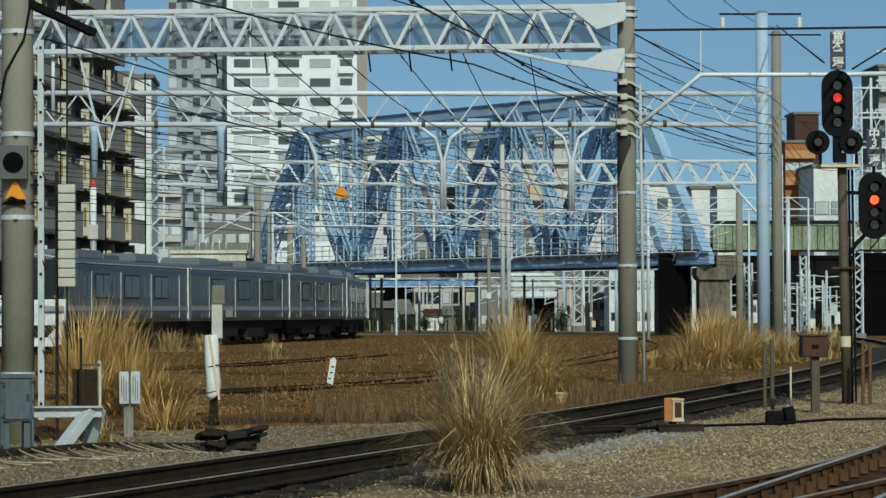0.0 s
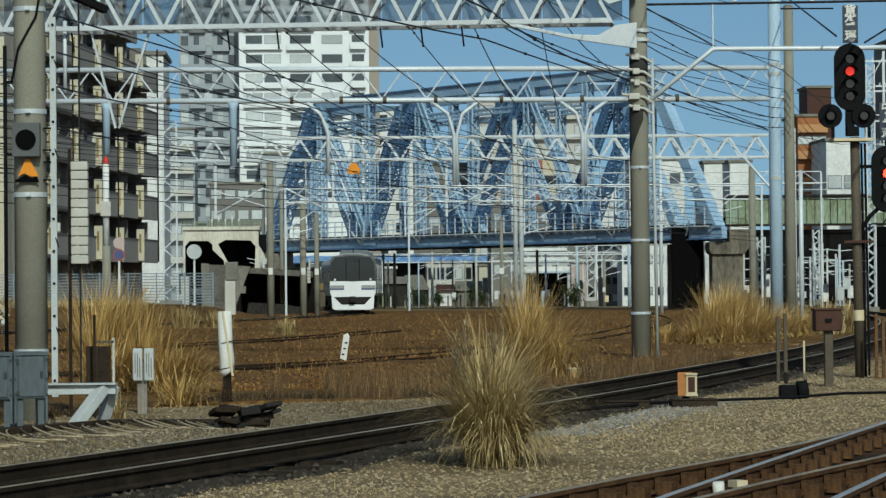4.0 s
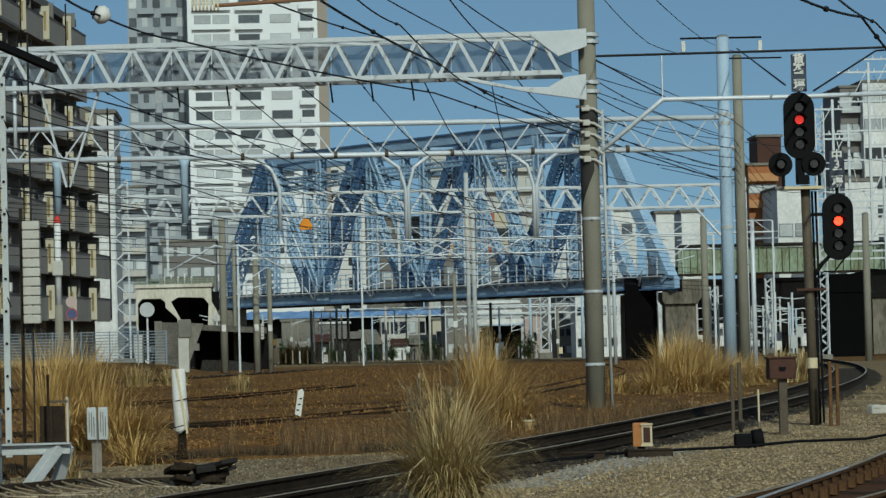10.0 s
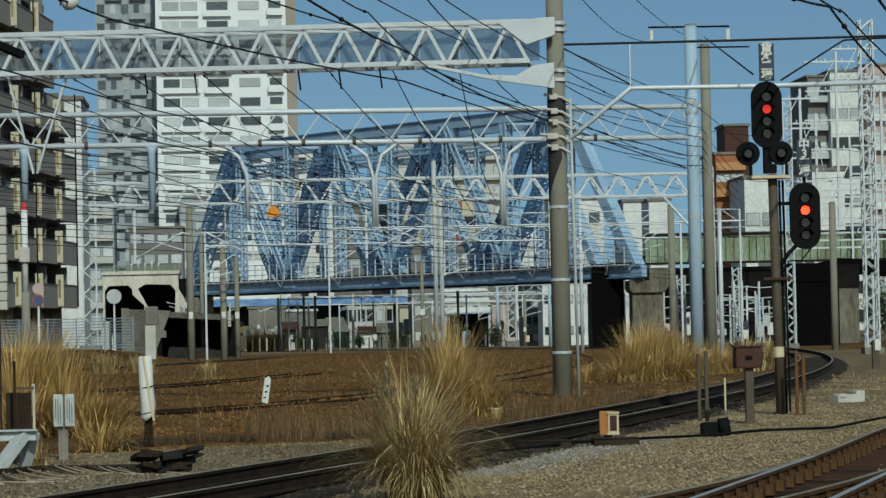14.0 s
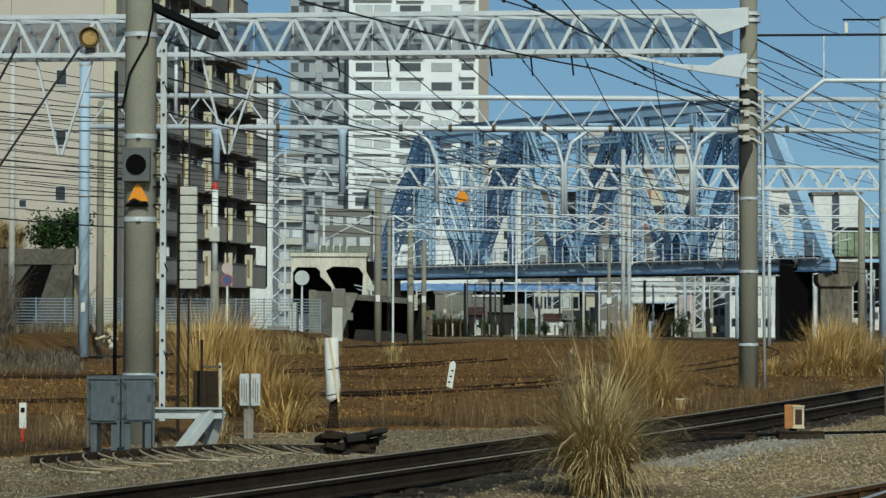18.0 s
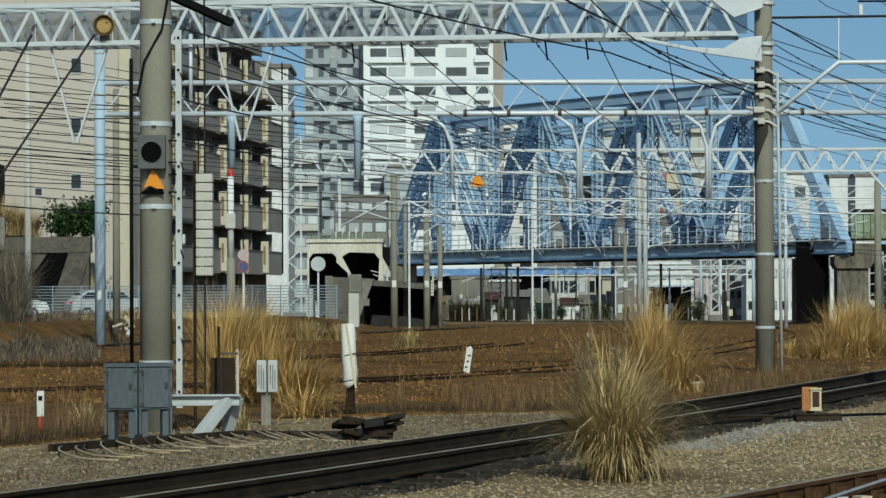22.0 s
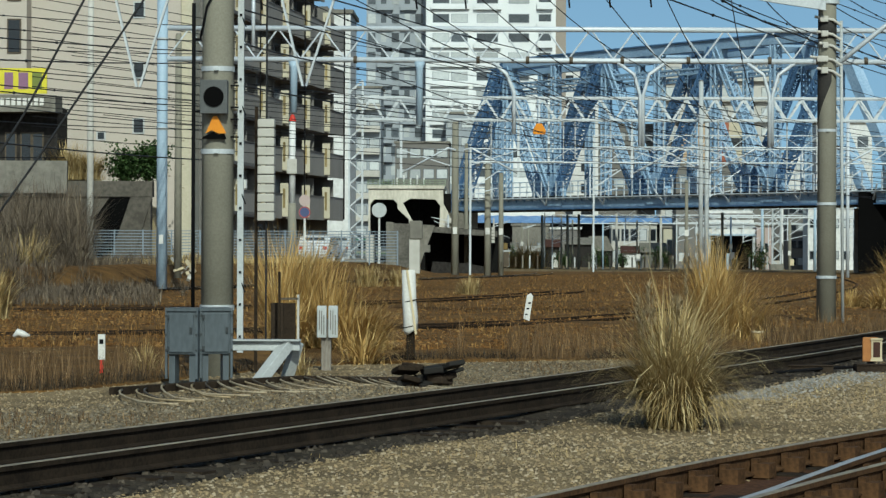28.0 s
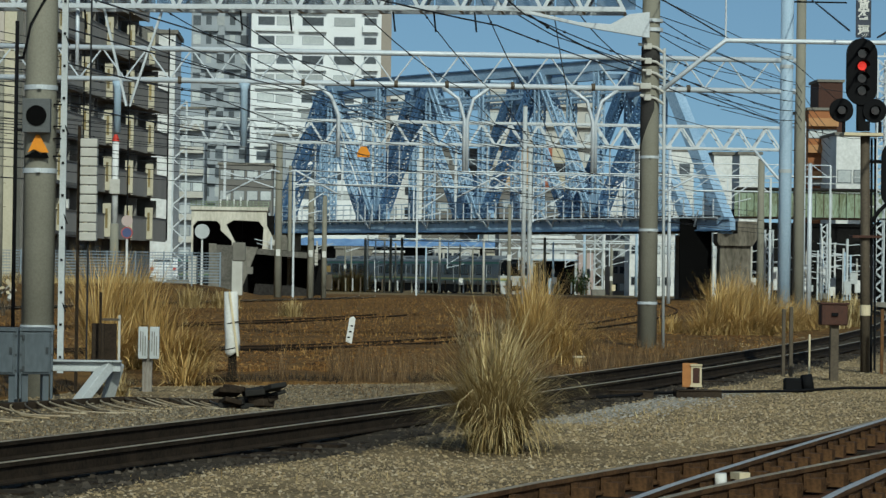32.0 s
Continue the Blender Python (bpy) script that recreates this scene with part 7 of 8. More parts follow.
# low sheds crowded beyond the far line
r3 = random.Random(33)
SHEDWALLS = (CEMENT, PALE, APTGREY, APTLIGHT, DARKWALL, BROWNTILE, OFFWHITE, DARKWALL)
x = -6.0
while x < 33:
    if 8.0 < x < 14.6 or 19.0 < x < 23.6:  # gaps through which the houses behind show
        x = 14.7 if x < 14.6 else 23.7
    w, d, h = r3.uniform(1.2, 3.6), 3.0, r3.uniform(1.6, 3.4)
    y = 358 + r3.uniform(0, 8)
    hm = thing("lineside_hut", (x, y, -0.85), "low weathered hut with a sloping roof beside the far line", "hut", "far huts")
    part("wall", Shape().box((w / 2, d / 2, h / 2), (w, d, h)), SHEDWALLS[r3.randrange(8)], hm)
    rm = (CEMENT, TOWERGREY, RUSTBOX, PALE, CEMENT)[r3.randrange(5)]
    part("roof", Shape().slab([(-0.4, h - 0.15), (d * 0.6, h + r3.uniform(0.3, 1.0)), (d * 0.6, h + 0.2), (-0.4, h - 0.25)], -0.2, w + 0.2, 0), rm, hm, "sloping sheet roof")
    if r3.random() < 0.6:
        window_set(hm, w * r3.uniform(0.25, 0.7), 0, h * r3.uniform(0.5, 0.65), r3.uniform(0.3, 0.7), r3.uniform(0.4, 0.8), GLASS if r3.random() < 0.7 else CURTAIN, (PALEGREY, IRONPOST)[r3.randrange(2)])
    if r3.random() < 0.5:
        part("lean_to", Shape().box((w * r3.uniform(0.2, 0.8), -0.4, 0.5), (w * r3.uniform(0.3, 0.7), 0.8, r3.uniform(0.6, 1.4))), (DARKWALL, CEMENT, IRONPOST, PALE)[r3.randrange(4)], hm)
    x += w + r3.uniform(0.1, 1.0)
plain_house("distant_block", -22.27, -17.12, 405, 10, -1, 23.57, TOWERGREY, "grey apartment block with pale balconies behind an annex", 8, 3, CURTAIN, 0, CEMENT, (1.3, 1.1), None, PALE)


# ---- plants ----
def blade_mesh(name, blades, material):
    """Thin arching leaves. blades: base x, y, z, heading, length, lean, droop, width."""
    v, f = [], []
    for x, y, z, a, ln, lean, droop, w in blades:
        o = len(v)
        dx, dy = math.cos(a), math.sin(a)
        sx, sy = -dy * w / 2, dx * w / 2
        if abs(dx) > 0.7:  # leaves twist a little as they grow
            sx, sy = sx * 0.5, sy
        n = 6 if droop > 0.6 else 3
        px, py, pz = x, y, z
        for k in range(n + 1):
            if k < n:
                q = 1 - 0.75 * (k / n) ** 1.5
                v += [(px - sx * q, py - sy * q, pz), (px + sx * q, py + sy * q, pz)]
            else:
                v.append((px, py, pz))
            e = 1.5 - 0.75 * lean - 1.9 * droop * ((k + 0.5) / n) ** 1.3
            px, py, pz = px + dx * math.cos(e) * ln / n, py + dy * math.cos(e) * ln / n, pz + math.sin(e) * ln / n
        f += [(o + 2 * k, o + 2 * k + 1, o + 2 * k + 3, o + 2 * k + 2) for k in range(n - 1)] + [(o + 2 * n - 2, o + 2 * n - 1, o + 2 * n)]
    me = bpy.data.meshes.new(name)
    me.from_pydata(v, [], f)
    me.materials.append(material)
    return me


def clump(x, y, h, spread, n, label, lean=0.0, wide=0.014, seed=1, droopy=0.35, material=None, z=0.0):
    r = random.Random(seed)
    bl = []
    for _ in range(n):
        a = r.uniform(0, 2 * math.pi)
        q = abs(r.gauss(0, 0.6))
        bx, by = spread * 0.2 * q * math.cos(a), spread * 0.2 * q * math.sin(a)
        ln = h * r.uniform(0.5, 1.12)
        ha = a + r.gauss(0, 0.6)
        if lean and r.random() < 0.5:
            ha = r.gauss(0, 0.7)
        bl.append((bx, by, -0.03, ha, ln, (0.95 * r.random() ** 0.9 if droopy > 1.2 else r.uniform(0.0, 0.75)) * min(1.0, spread / h) + lean * r.random(), min(1.05, max(0.03, r.gauss(0.5, 0.3))) * droopy, wide * r.uniform(0.45, 1.25)))
    for _ in range(n // 7):
        a, q = r.uniform(0, 2 * math.pi), r.uniform(0.1, 0.42)
        bl.append((spread * q * math.cos(a), spread * q * 0.8 * math.sin(a), -0.02, r.uniform(0, 6.28), h * r.uniform(0.15, 0.4), r.uniform(0.1, 0.9), r.uniform(0.05, 0.5), wide * r.uniform(0.5, 1.0)))
    ob = thing("pampas_clump", (x, y, z), label, "grass clump", "grass clumps")
    cut = len(bl) * 3 // 5
    part("upright_leaves", blade_mesh("upright_leaves", bl[:cut], material or STRAW), STRAW, ob)
    part("bent_leaves", blade_mesh("bent_leaves", bl[cut:], material or STRAW), STRAW, ob)
    return ob


def shaggy_clump(x, y, h, spread, tufts, n, label, seed, material):
    """An old clump: tufts of long leaves, each tuft bending its own way and hanging at the tips."""
    r = random.Random(seed)
    ob = thing("pampas_clump", (x, y, 0), label, "grass clump", "grass clumps")
    for _ in range(tufts):
        a, q = r.uniform(0, 6.28), r.random() ** 0.6
        head, le, bend = a + r.gauss(0, 0.5), 0.04 + 0.52 * q * r.uniform(0.3, 1.1), r.uniform(0.5, 1.5) * (0.45 + 0.55 * q)
        tall = h * (1.2 - 0.22 * q) * r.uniform(0.7, 1.1)
        bx, by = spread * 0.42 * q * math.cos(a), spread * 0.34 * q * math.sin(a)
        bl = []
        for _ in range(n):
            bl.append((bx + r.gauss(0, spread * 0.07), by + r.gauss(0, spread * 0.07), -0.03, head + r.gauss(0, 0.42), tall * r.uniform(0.45, 1.1), max(0.0, le + r.gauss(0, 0.16)), max(0.1, bend * r.uniform(0.5, 1.35)), 0.0115 * r.uniform(0.4, 1.2)))
        part("tuft", blade_mesh("tuft", bl, material), material, ob)
    return ob


clump(1.46, 27.0, 1.3, 0.5, 110, "thin upright flower stems of a tan pampas clump", 0.0, 0.007, 3, 0.5)
shaggy_clump(1.56, 26.9, 1.3, 0.52, 60, 50, "shaggy arching tan pampas grass clump beside the near track", 4, STRAW)
shaggy_clump(1.58, 26.8, 0.48, 0.5, 14, 40, "bent outer leaves at the foot of a pampas clump", 8, STRAW)
clump(3.62, 52.0, 1.8, 0.7, 600, "tall tan pampas grass clump by disused tracks", 0.0, 0.02, 5, 0.55, GOLD)
shaggy_clump(3.85, 51.8, 1.75, 1.1, 34, 55, "arching golden pampas grass by disused tracks", 15, GOLD)
clump(3.0, 50.2, 1.0, 0.5, 260, "greyish tan grass tuft with bent tips", 0.0, 0.014, 6, 0.9)
clump(4.2, 51.6, 1.0, 0.9, 500, "tan pampas grass leaning outwards", 0.15, 0.022, 7, 1.6, GOLD)
for k, (x, y, h, s) in enumerate(((10.7, 80, 1.8, 1.4), (11.2, 81, 1.95, 1.4), (11.8, 82, 1.8, 1.4), (12.7, 83.5, 1.45, 1.3), (10.1, 78.5, 1.0, 1.2), (13.6, 86, 1.3, 1.3), (14.4, 88, 1.2, 1.2), (11.1, 79.0, 1.5, 1.6), (11.9, 80.5, 1.5, 1.6), (9.4, 80, 0.7, 1.2))):
    clump(x, y, h, s, 850, "golden pampas grass clump beside the curving track", 0.08, 0.024, 10 + k, 0.7 if k < 3 else 1.35, GOLD)
for k, (x, y, h, s) in enumerate(((-3.55, 46, 2.0, 0.6), (-3.2, 46.3, 1.95, 0.8), (-2.8, 46, 1.55, 0.9), (-2.45, 45.6, 1.2, 1.0), (-3.3, 45.2, 1.2, 1.0), (-2.15, 45.8, 0.95, 1.1))):
    clump(x, y, h, s, 600, "golden pampas grass clump leaning behind a mast", 0.18, 0.022, 30 + k, 0.55 if k < 3 else 1.2, GOLD)


def plume(x, y, z, h, lean, seed):
    """A feathery seed head on a thin bent stem."""
    r = random.Random(seed)
    p = thing("pampas_plume", (x, y, z), "feathery greyish seed head of pampas grass on a thin stem", "plume", "plumes")
    tip = Vector((lean, 0, h))
    part("stem", Shape().tube([(0, 0, 0), tip * 0.5 + Vector((0, 0, 0.06)), tip], [0.006, 0.005, 0.003], 5), DRYSTALK, p)
    bl = []
    for _ in range(130):
        t = 0.74 + 0.3 * r.random()
        c = tip * t
        bl.append((c.x + r.gauss(0, 0.018), c.y + r.gauss(0, 0.018), c.z, r.uniform(0, 6.28), r.uniform(0.07, 0.16), r.uniform(0.1, 0.9), r.uniform(0.2, 0.9), 0.008))
    tagged(part("seed_head", blade_mesh("seed_head", bl, FLUFF), FLUFF, p), "fluffy seed head", "", "", "stuff")


FLUFF = island_mat("fluffy_seed", [(0.19, 0.14, 0.075), (0.33, 0.26, 0.155), (0.25, 0.19, 0.11)], 0.9)
for k, (x, y, h, ln) in enumerate(((1.42, 26.9, 1.22, -0.10), (1.38, 27.0, 1.12, -0.15), (1.55, 26.9, 1.12, 0.03), (3.5, 52.0, 1.78, -0.08), (3.75, 52.0, 1.74, 0.02), (3.15, 50.4, 1.05, -0.05))):
    plume(x, y, 0.0, h, ln, 300 + k)
for k, (x, y, h, s) in enumerate(((2.04, 266, 2.9, 2.8), (3.17, 267, 2.4, 2.6), (1.02, 268, 2.0, 2.2))):
    clump(x, y, h, s, 500, "distant tan grass clump beside the running line", 0.0, 0.06, 40 + k, 0.9, GOLD, -0.3)
for k, (x, y, h, s) in enumerate(((15.9, 92, 1.3, 1.4), (17.2, 95, 1.2, 1.4), (34.0, 150, 2.0, 2.0), (36.5, 152, 2.3, 2.2), (-1.2, 100, 0.7, 1.5), (-5.5, 118, 1.1, 2.4), (-4.2, 119, 0.9, 2.4), (-10.8, 62, 1.3, 0.9), (-17.6, 108, 2.4, 1.6), (-18.3, 107, 1.8, 1.4))):
    clump(x, y, h, s, 450, "pale dry grass tuft on the railway bank", 0.0, 0.035, 50 + k, 0.7)


for k, px in enumerate((-22.69, -22.10, -21.37)):
    clump(px, 151.5, 2.2 - 0.3 * k, 2.0, 500, "pale dry grass hanging over a retaining wall", 0.0, 0.05, 90 + k, 0.8, None, 5.07)


clump(-1.95, 40.6, 0.95, 1.0, 260, "fallen golden grass bent over beside a marker post", 0.7, 0.02, 120, 1.2, GOLD)
clump(-2.6, 37.2, 0.45, 0.6, 160, "short dry tuft at the foot of a trestle", 0.2, 0.014, 121, 0.8)
clump(-4.6, 37.6, 0.5, 0.7, 160, "short dry tuft beside cabinets", 0.0, 0.014, 122, 0.8)


def field(name, n, where, h0, h1, w, material, label, seed, droop=0.4):
    r = random.Random(seed)
    bl = []
    while len(bl) < n:
        x, y, keep = where(r)
        if not keep:
            continue
        tall = 0.65 + 0.7 * max(0.0, noise.noise((x * 0.35, y * 0.12, seed)) + 0.35)
        bl.append((x, y, ground_z(x, y) - 0.02, r.uniform(0, 6.28), r.uniform(h0, h1) * tall, r.uniform(0, 0.5), r.uniform(0, droop), w * r.uniform(0.6, 1.3) * (0.55 + y / 110)))
    return tagged(new(name, blade_mesh(name, bl, material)), label, "weeds", "", "stuff")


def in_front_band(r):
    x = r.uniform(-12, 8)
    y0 = edge_front(x)
    return x, y0 + 0.2 + abs(r.gauss(0, 3.2)), noise.noise((x * 0.9, y0 * 0.4, 21.0)) > (-0.5 if x > -0.8 or x < -4.2 else 0.05)


def near_rail(x, y, way, d):
    return any(abs(px - x) < d and abs(py - y) < d * 1.5 for px, py in way[::2])


def in_yard(r):
    y = 46 + 120 * r.random() ** 1.6
    x = r.uniform(-0.17 * y - 3, 0.135 * y + 1.0)
    if x > curve_x(TRACK_ONE, y) - 1.6 or y < edge_front(x) + 0.3:
        return x, y, False
    gap = noise.noise((x * 0.12, y * 0.05, 9.0))
    return x, y, gap > -0.25 and not (near_rail(x, y, YARD_ONE, 0.4) or near_rail(x, y, YARD_TWO, 0.4))


def in_low_yard(r):
    y = 46 + 150 * r.random() ** 1.5
    x = r.uniform(-0.17 * y - 3, 0.135 * y + 2.0)
    return x, y, x < curve_x(TRACK_ONE, y) - 1.5 and y > edge_front(x)


TALLWEED = island_mat("weathered_stalks", [(0.07, 0.045, 0.024), (0.16, 0.10, 0.05), (0.03, 0.021, 0.014), (0.25, 0.165, 0.085), (0.11, 0.066, 0.031), (0.045, 0.032, 0.021)], 0.9)
field("tall_weeds", 9000, in_front_band, 0.2, 0.68, 0.008, TALLWEED, "tall thin brown weed stalks along the ballast edge", 61, 0.25)
# Low near-black blades that darken the foot of the weed band.
DARKWEED = island_mat("dark_weeds", [(0.03, 0.024, 0.018), (0.06, 0.045, 0.03), (0.018, 0.015, 0.012), (0.11, 0.075, 0.04)], 0.95)


def at_edge(r):
    x = r.uniform(-12, 8)
    return x, edge_front(x) + 0.1 + abs(r.gauss(0, 0.9)), noise.noise((x * 0.7, 3.0, 14.0)) > -0.25


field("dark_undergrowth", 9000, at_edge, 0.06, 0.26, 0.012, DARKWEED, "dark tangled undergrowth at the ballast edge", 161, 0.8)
field("yard_weeds", 24000, in_yard, 0.08, 0.27, 0.011, WEED, "reddish brown dry weeds covering disused tracks", 62)
field("low_weeds", 38000, in_low_yard, 0.05, 0.13, 0.026, WEED, "low mat of brown dry weeds", 63, 0.9)


def brush(name, n, where, h0, h1, label, seed):
    """Bare shrubs: fans of thin forking twigs."""
    r = random.Random(seed)
    bl = []
    for _ in range(n):
        x, y = where(r)
        h = r.uniform(h0, h1)
        z = ground_z(x, y) - 0.1
        for k in range(70):
            a = r.uniform(0, 6.28)
            le = abs(r.gauss(0, 0.55))
            t = r.random() ** 1.5 * 0.6
            e = 1.5 - 0.75 * le
            bl.append((x + math.cos(a) * math.cos(e) * h * t, y + math.sin(a) * math.cos(e) * h * t, z + math.sin(e) * h * t, a + r.gauss(0, 0.8), h * r.uniform(0.25, 0.6), min(1.6, le + abs(r.gauss(0, 0.5))), r.uniform(-0.2, 0.35), 0.022 * r.uniform(0.5, 1.4)))
    return tagged(new(name, blade_mesh(name, bl, BRUSH)), label, "brush", "", "stuff")


def on_bank(r):
    y = r.uniform(112, 142)
    return min(bank_line(y) - 0.4, -0.144 * y) - abs(r.gauss(0, 4.0)), y


def by_mast(r):
    y = r.uniform(112, 141)
    return bank_line(y) - r.uniform(0.2, 1.8), y


def on_slope(r):
    y = r.uniform(92, 128)
    return min(bank_line(y) + 0.6, -0.143 * y) - r.uniform(0, 4.0), y


def on_low_slope(r):
    y = r.uniform(100, 138)
    return max(-0.145 * y, bank_line(y) - r.uniform(-0.6, 5.0)), y


def by_blue_mast(r):
    y = r.uniform(92, 97)
    return r.uniform(-16.5, -8.5), y


brush("bare_brush", 150, on_slope, 0.8, 2.0, "low bare grey-brown brush covering a slope", 68)
brush("bare_brush", 26, by_blue_mast, 0.5, 1.0, "low dry brush at the foot of a blue mast", 69)
def on_wedge(r):
    y = r.uniform(108, 141)
    return y * r.uniform(-0.175, -0.117), y


brush("bare_brush", 170, on_wedge, 0.2, 0.5, "tangled low brush between a fence and the tracks", 169)
brush("bare_brush", 270, on_bank, 2.2, 4.3, "bare grey-brown brush on the bank below the street", 64)
brush("bare_brush", 110, on_low_slope, 0.2, 0.5, "low dry brush on the slope below a fence", 168)
brush("bare_brush", 40, by_mast, 0.25, 0.5, "low bare brush along the foot of the fence", 67)


def by_fence(r):
    y = r.uniform(118, 146)
    return bank_line(y) + r.uniform(-4.5, -0.2), y, True


def slope_grass(r):
    y = r.uniform(88, 130)
    return bank_line(y) - r.uniform(-1.0, 6.0), y, True


def on_verge(r):
    y = r.uniform(78, 128)
    return y * r.uniform(-0.168, -0.117), y, noise.noise((y * 0.2, 1.0, 4.0)) > -0.6


field("verge_grass", 7000, on_verge, 0.2, 0.6, 0.02, BRUSH, "grey-brown dry grass on the verge below a fence", 76, 0.7)
field("slope_grass", 5000, slope_grass, 0.2, 0.6, 0.02, BRUSH, "dry greyish grass on the slope", 75)
field("bank_grass", 4000, by_fence, 0.2, 0.6, 0.02, STRAW, "pale dry grass at the foot of the fence", 65)


def by_track(r):
    y = 20 + 70 * r.random() ** 1.3
    return curve_x(TRACK_ONE, y) + r.choice((-1, 1)) * r.uniform(1.0, 3.5), y, noise.noise((y * 0.5, 0.3, 2.0)) > 0.0


def left_of_track(r):
    y = 24 + 18 * r.random()
    x = curve_x(TRACK_ONE, y) - 1.15 - 3.2 * r.random()
    return x, y, y < edge_front(x) + 0.5 and noise.noise((x * 0.9, y * 0.5, 7.0)) > -0.1


field("trackside_litter", 5200, left_of_track, 0.04, 0.15, 0.011, TALLWEED, "dead grass and litter trodden into dirty gravel", 176, 1.1)
field("gravel_grass", 2500, by_track, 0.04, 0.14, 0.010, STRAW, "thin dry grass blades in the ballast", 66, 1.0)


def bush(x, y, z, w, h, n, label, seed):
    r = random.Random(seed)
    b = thing("evergreen_bush", (x, y, z), label, "bush", "bushes")
    tips = []
    for k in range(9):
        a = r.uniform(0, 6.28)
        tip = Vector((w * 0.4 * math.cos(a) * r.random(), w * 0.3 * math.sin(a) * r.random(), h * r.uniform(0.45, 0.95)))
        part("stem", Shape().tube([(0, 0, -0.2), tip * 0.5 + Vector((0, 0, 0.1)), tip], [0.07, 0.04, 0.015], 6), IRONPOST, b)
        tips.append(tip)
    lv = []
    for _ in range(n):
        t = r.choice(tips) * r.uniform(0.35, 1.05)
        lv.append((t.x + r.gauss(0, w * 0.13), t.y + r.gauss(0, w * 0.12), t.z + r.gauss(0, h * 0.08), r.uniform(0, 6.28), r.uniform(0.12, 0.28), r.uniform(0.2, 1.0), 0.6, 0.12))
    part("leaves", blade_mesh("leaves", lv, LEAF), LEAF, b)
    return b


bush(-18.5, 151.5, 4.6, 2.6, 2.4, 2600, "dark evergreen bush on the slope below a beige building", 70)
bush(-19.7, 151.5, 4.6, 2.6, 2.3, 1800, "small evergreen bush on the slope", 71)
bush(45.66, 205, 0, 4.5, 4.6, 2600, "dark bush beside a lattice mast", 72)
RUSSET = island_mat("russet_leaves", [(0.16, 0.06, 0.02), (0.26, 0.11, 0.03), (0.10, 0.06, 0.025)], 0.8)
for k, (px, m) in enumerate(((16.80, RUSSET), (22.87, RUSSET), (15.06, LEAF), (4.85, LEAF))):
    b = bush(px, 262 if k == 1 else 366 + k, -0.8, 2.6, 2.8, 900, "russet shrub beside the distant line" if m is RUSSET else "dark green shrub beside the distant line", 80 + k)
    b.children[-1].data.materials[0] = m


for k, (px, py, w, h) in enumerate(((6.9, 352, 2.4, 2.3), (11.2, 356, 2.8, 2.6), (14.2, 352, 2.0, 1.9), (18.6, 355, 2.2, 2.6), (24.6, 354, 2.0, 2.4), (1.9, 354, 2.6, 2.0))):
    bush(px, py, -0.8, w, h, 700, "dark green shrub in front of low houses", 180 + k)


# ---- loose stones ----
def scatter(name, n, where, s0, s1, label, seed, material=None, lift=0.0):
    r = random.Random(seed)
    v, f = [], []
    for _ in range(n):
        x, y = where(r)
        s = s0 + (s1 - s0) * r.random() ** 2.5
        a = r.uniform(0, 6.28)
        c, d = math.cos(a) * s, math.sin(a) * s
        z = ground_z(x, y) + s * 0.15 + lift
        o = len(v)
        h = s * r.uniform(0.45, 0.9)
        v += [(x + c, y + d, z), (x - d * 0.8, y + c * 0.8, z), (x - c * 0.9, y - d * 0.9, z), (x + d * 0.7, y - c * 0.7, z),
              (x + c * 0.45 - d * 0.3, y + d * 0.45 + c * 0.3, z + h), (x - c * 0.5 + d * 0.1, y - d * 0.5 - c * 0.1, z + h * 0.8)]
        f += [(o, o + 1, o + 4), (o + 1, o + 2, o + 5, o + 4), (o + 2, o + 3, o + 5), (o + 3, o, o + 4, o + 5)]
    me = bpy.data.meshes.new(name)
    me.from_pydata(v, [], f)
    me.materials.append(material or STONES)
    return tagged(new(name, me), label, "gravel", "", "stuff")


def off_bed(x, y):
    return abs(x - curve_x(TRACK_ONE, y)) > 1.05 + 0.25 * noise.noise((y * 1.3, 0, 1.0))


def near_ground(r):
    while True:
        y = 15.5 + 40 * r.random() ** 1.5
        x = r.uniform(-0.2 * y, 0.24 * y)
        if off_bed(x, y):
            return x, y


def mast_side(r):
    while True:
        y = 17 + 24 * r.random() ** 1.3
        x = curve_x(TRACK_ONE, y) - 1.05 - 3.5 * r.random() ** 1.6
        if -0.2 * y < x and y < edge_front(x) + 0.8:
            return x, y


DIRTSTONES = island_mat("dirty_stones", [(0.06, 0.05, 0.034), (0.15, 0.12, 0.08), (0.10, 0.08, 0.055), (0.22, 0.19, 0.14), (0.04, 0.034, 0.025)])
scatter("dirty_gravel", 26000, mast_side, 0.007, 0.028, "dirty grey-brown gravel between the siding and the mast", 97, DIRTSTONES, 0.012)


def bed_ground(r):
    y = 13 + 60 * r.random() ** 1.5
    return curve_x(TRACK_ONE, y) + r.uniform(-1.35, 1.35), y


def right_ground(r):
    y = 28 + 50 * r.random() ** 1.4
    return curve_x(TRACK_ONE, y) + r.choice((r.uniform(-2.6, -1.1), r.uniform(1.1, 6.5), r.uniform(1.1, 6.5))), y


scatter("ballast_gravel", 105000, near_ground, 0.006, 0.024, "loose tan and grey ballast stones", 90)
scatter("ballast_gravel", 30000, right_ground, 0.008, 0.03, "loose grey ballast stones beside the siding", 91)


def grey_strip(r):
    y = 31 + 10 * r.random()
    side = 1.15 + abs(r.gauss(0, 0.45)) + 0.25 * noise.noise((y * 0.5, 0, 8.0))
    return curve_x(TRACK_ONE, y) + side * 1.05, y


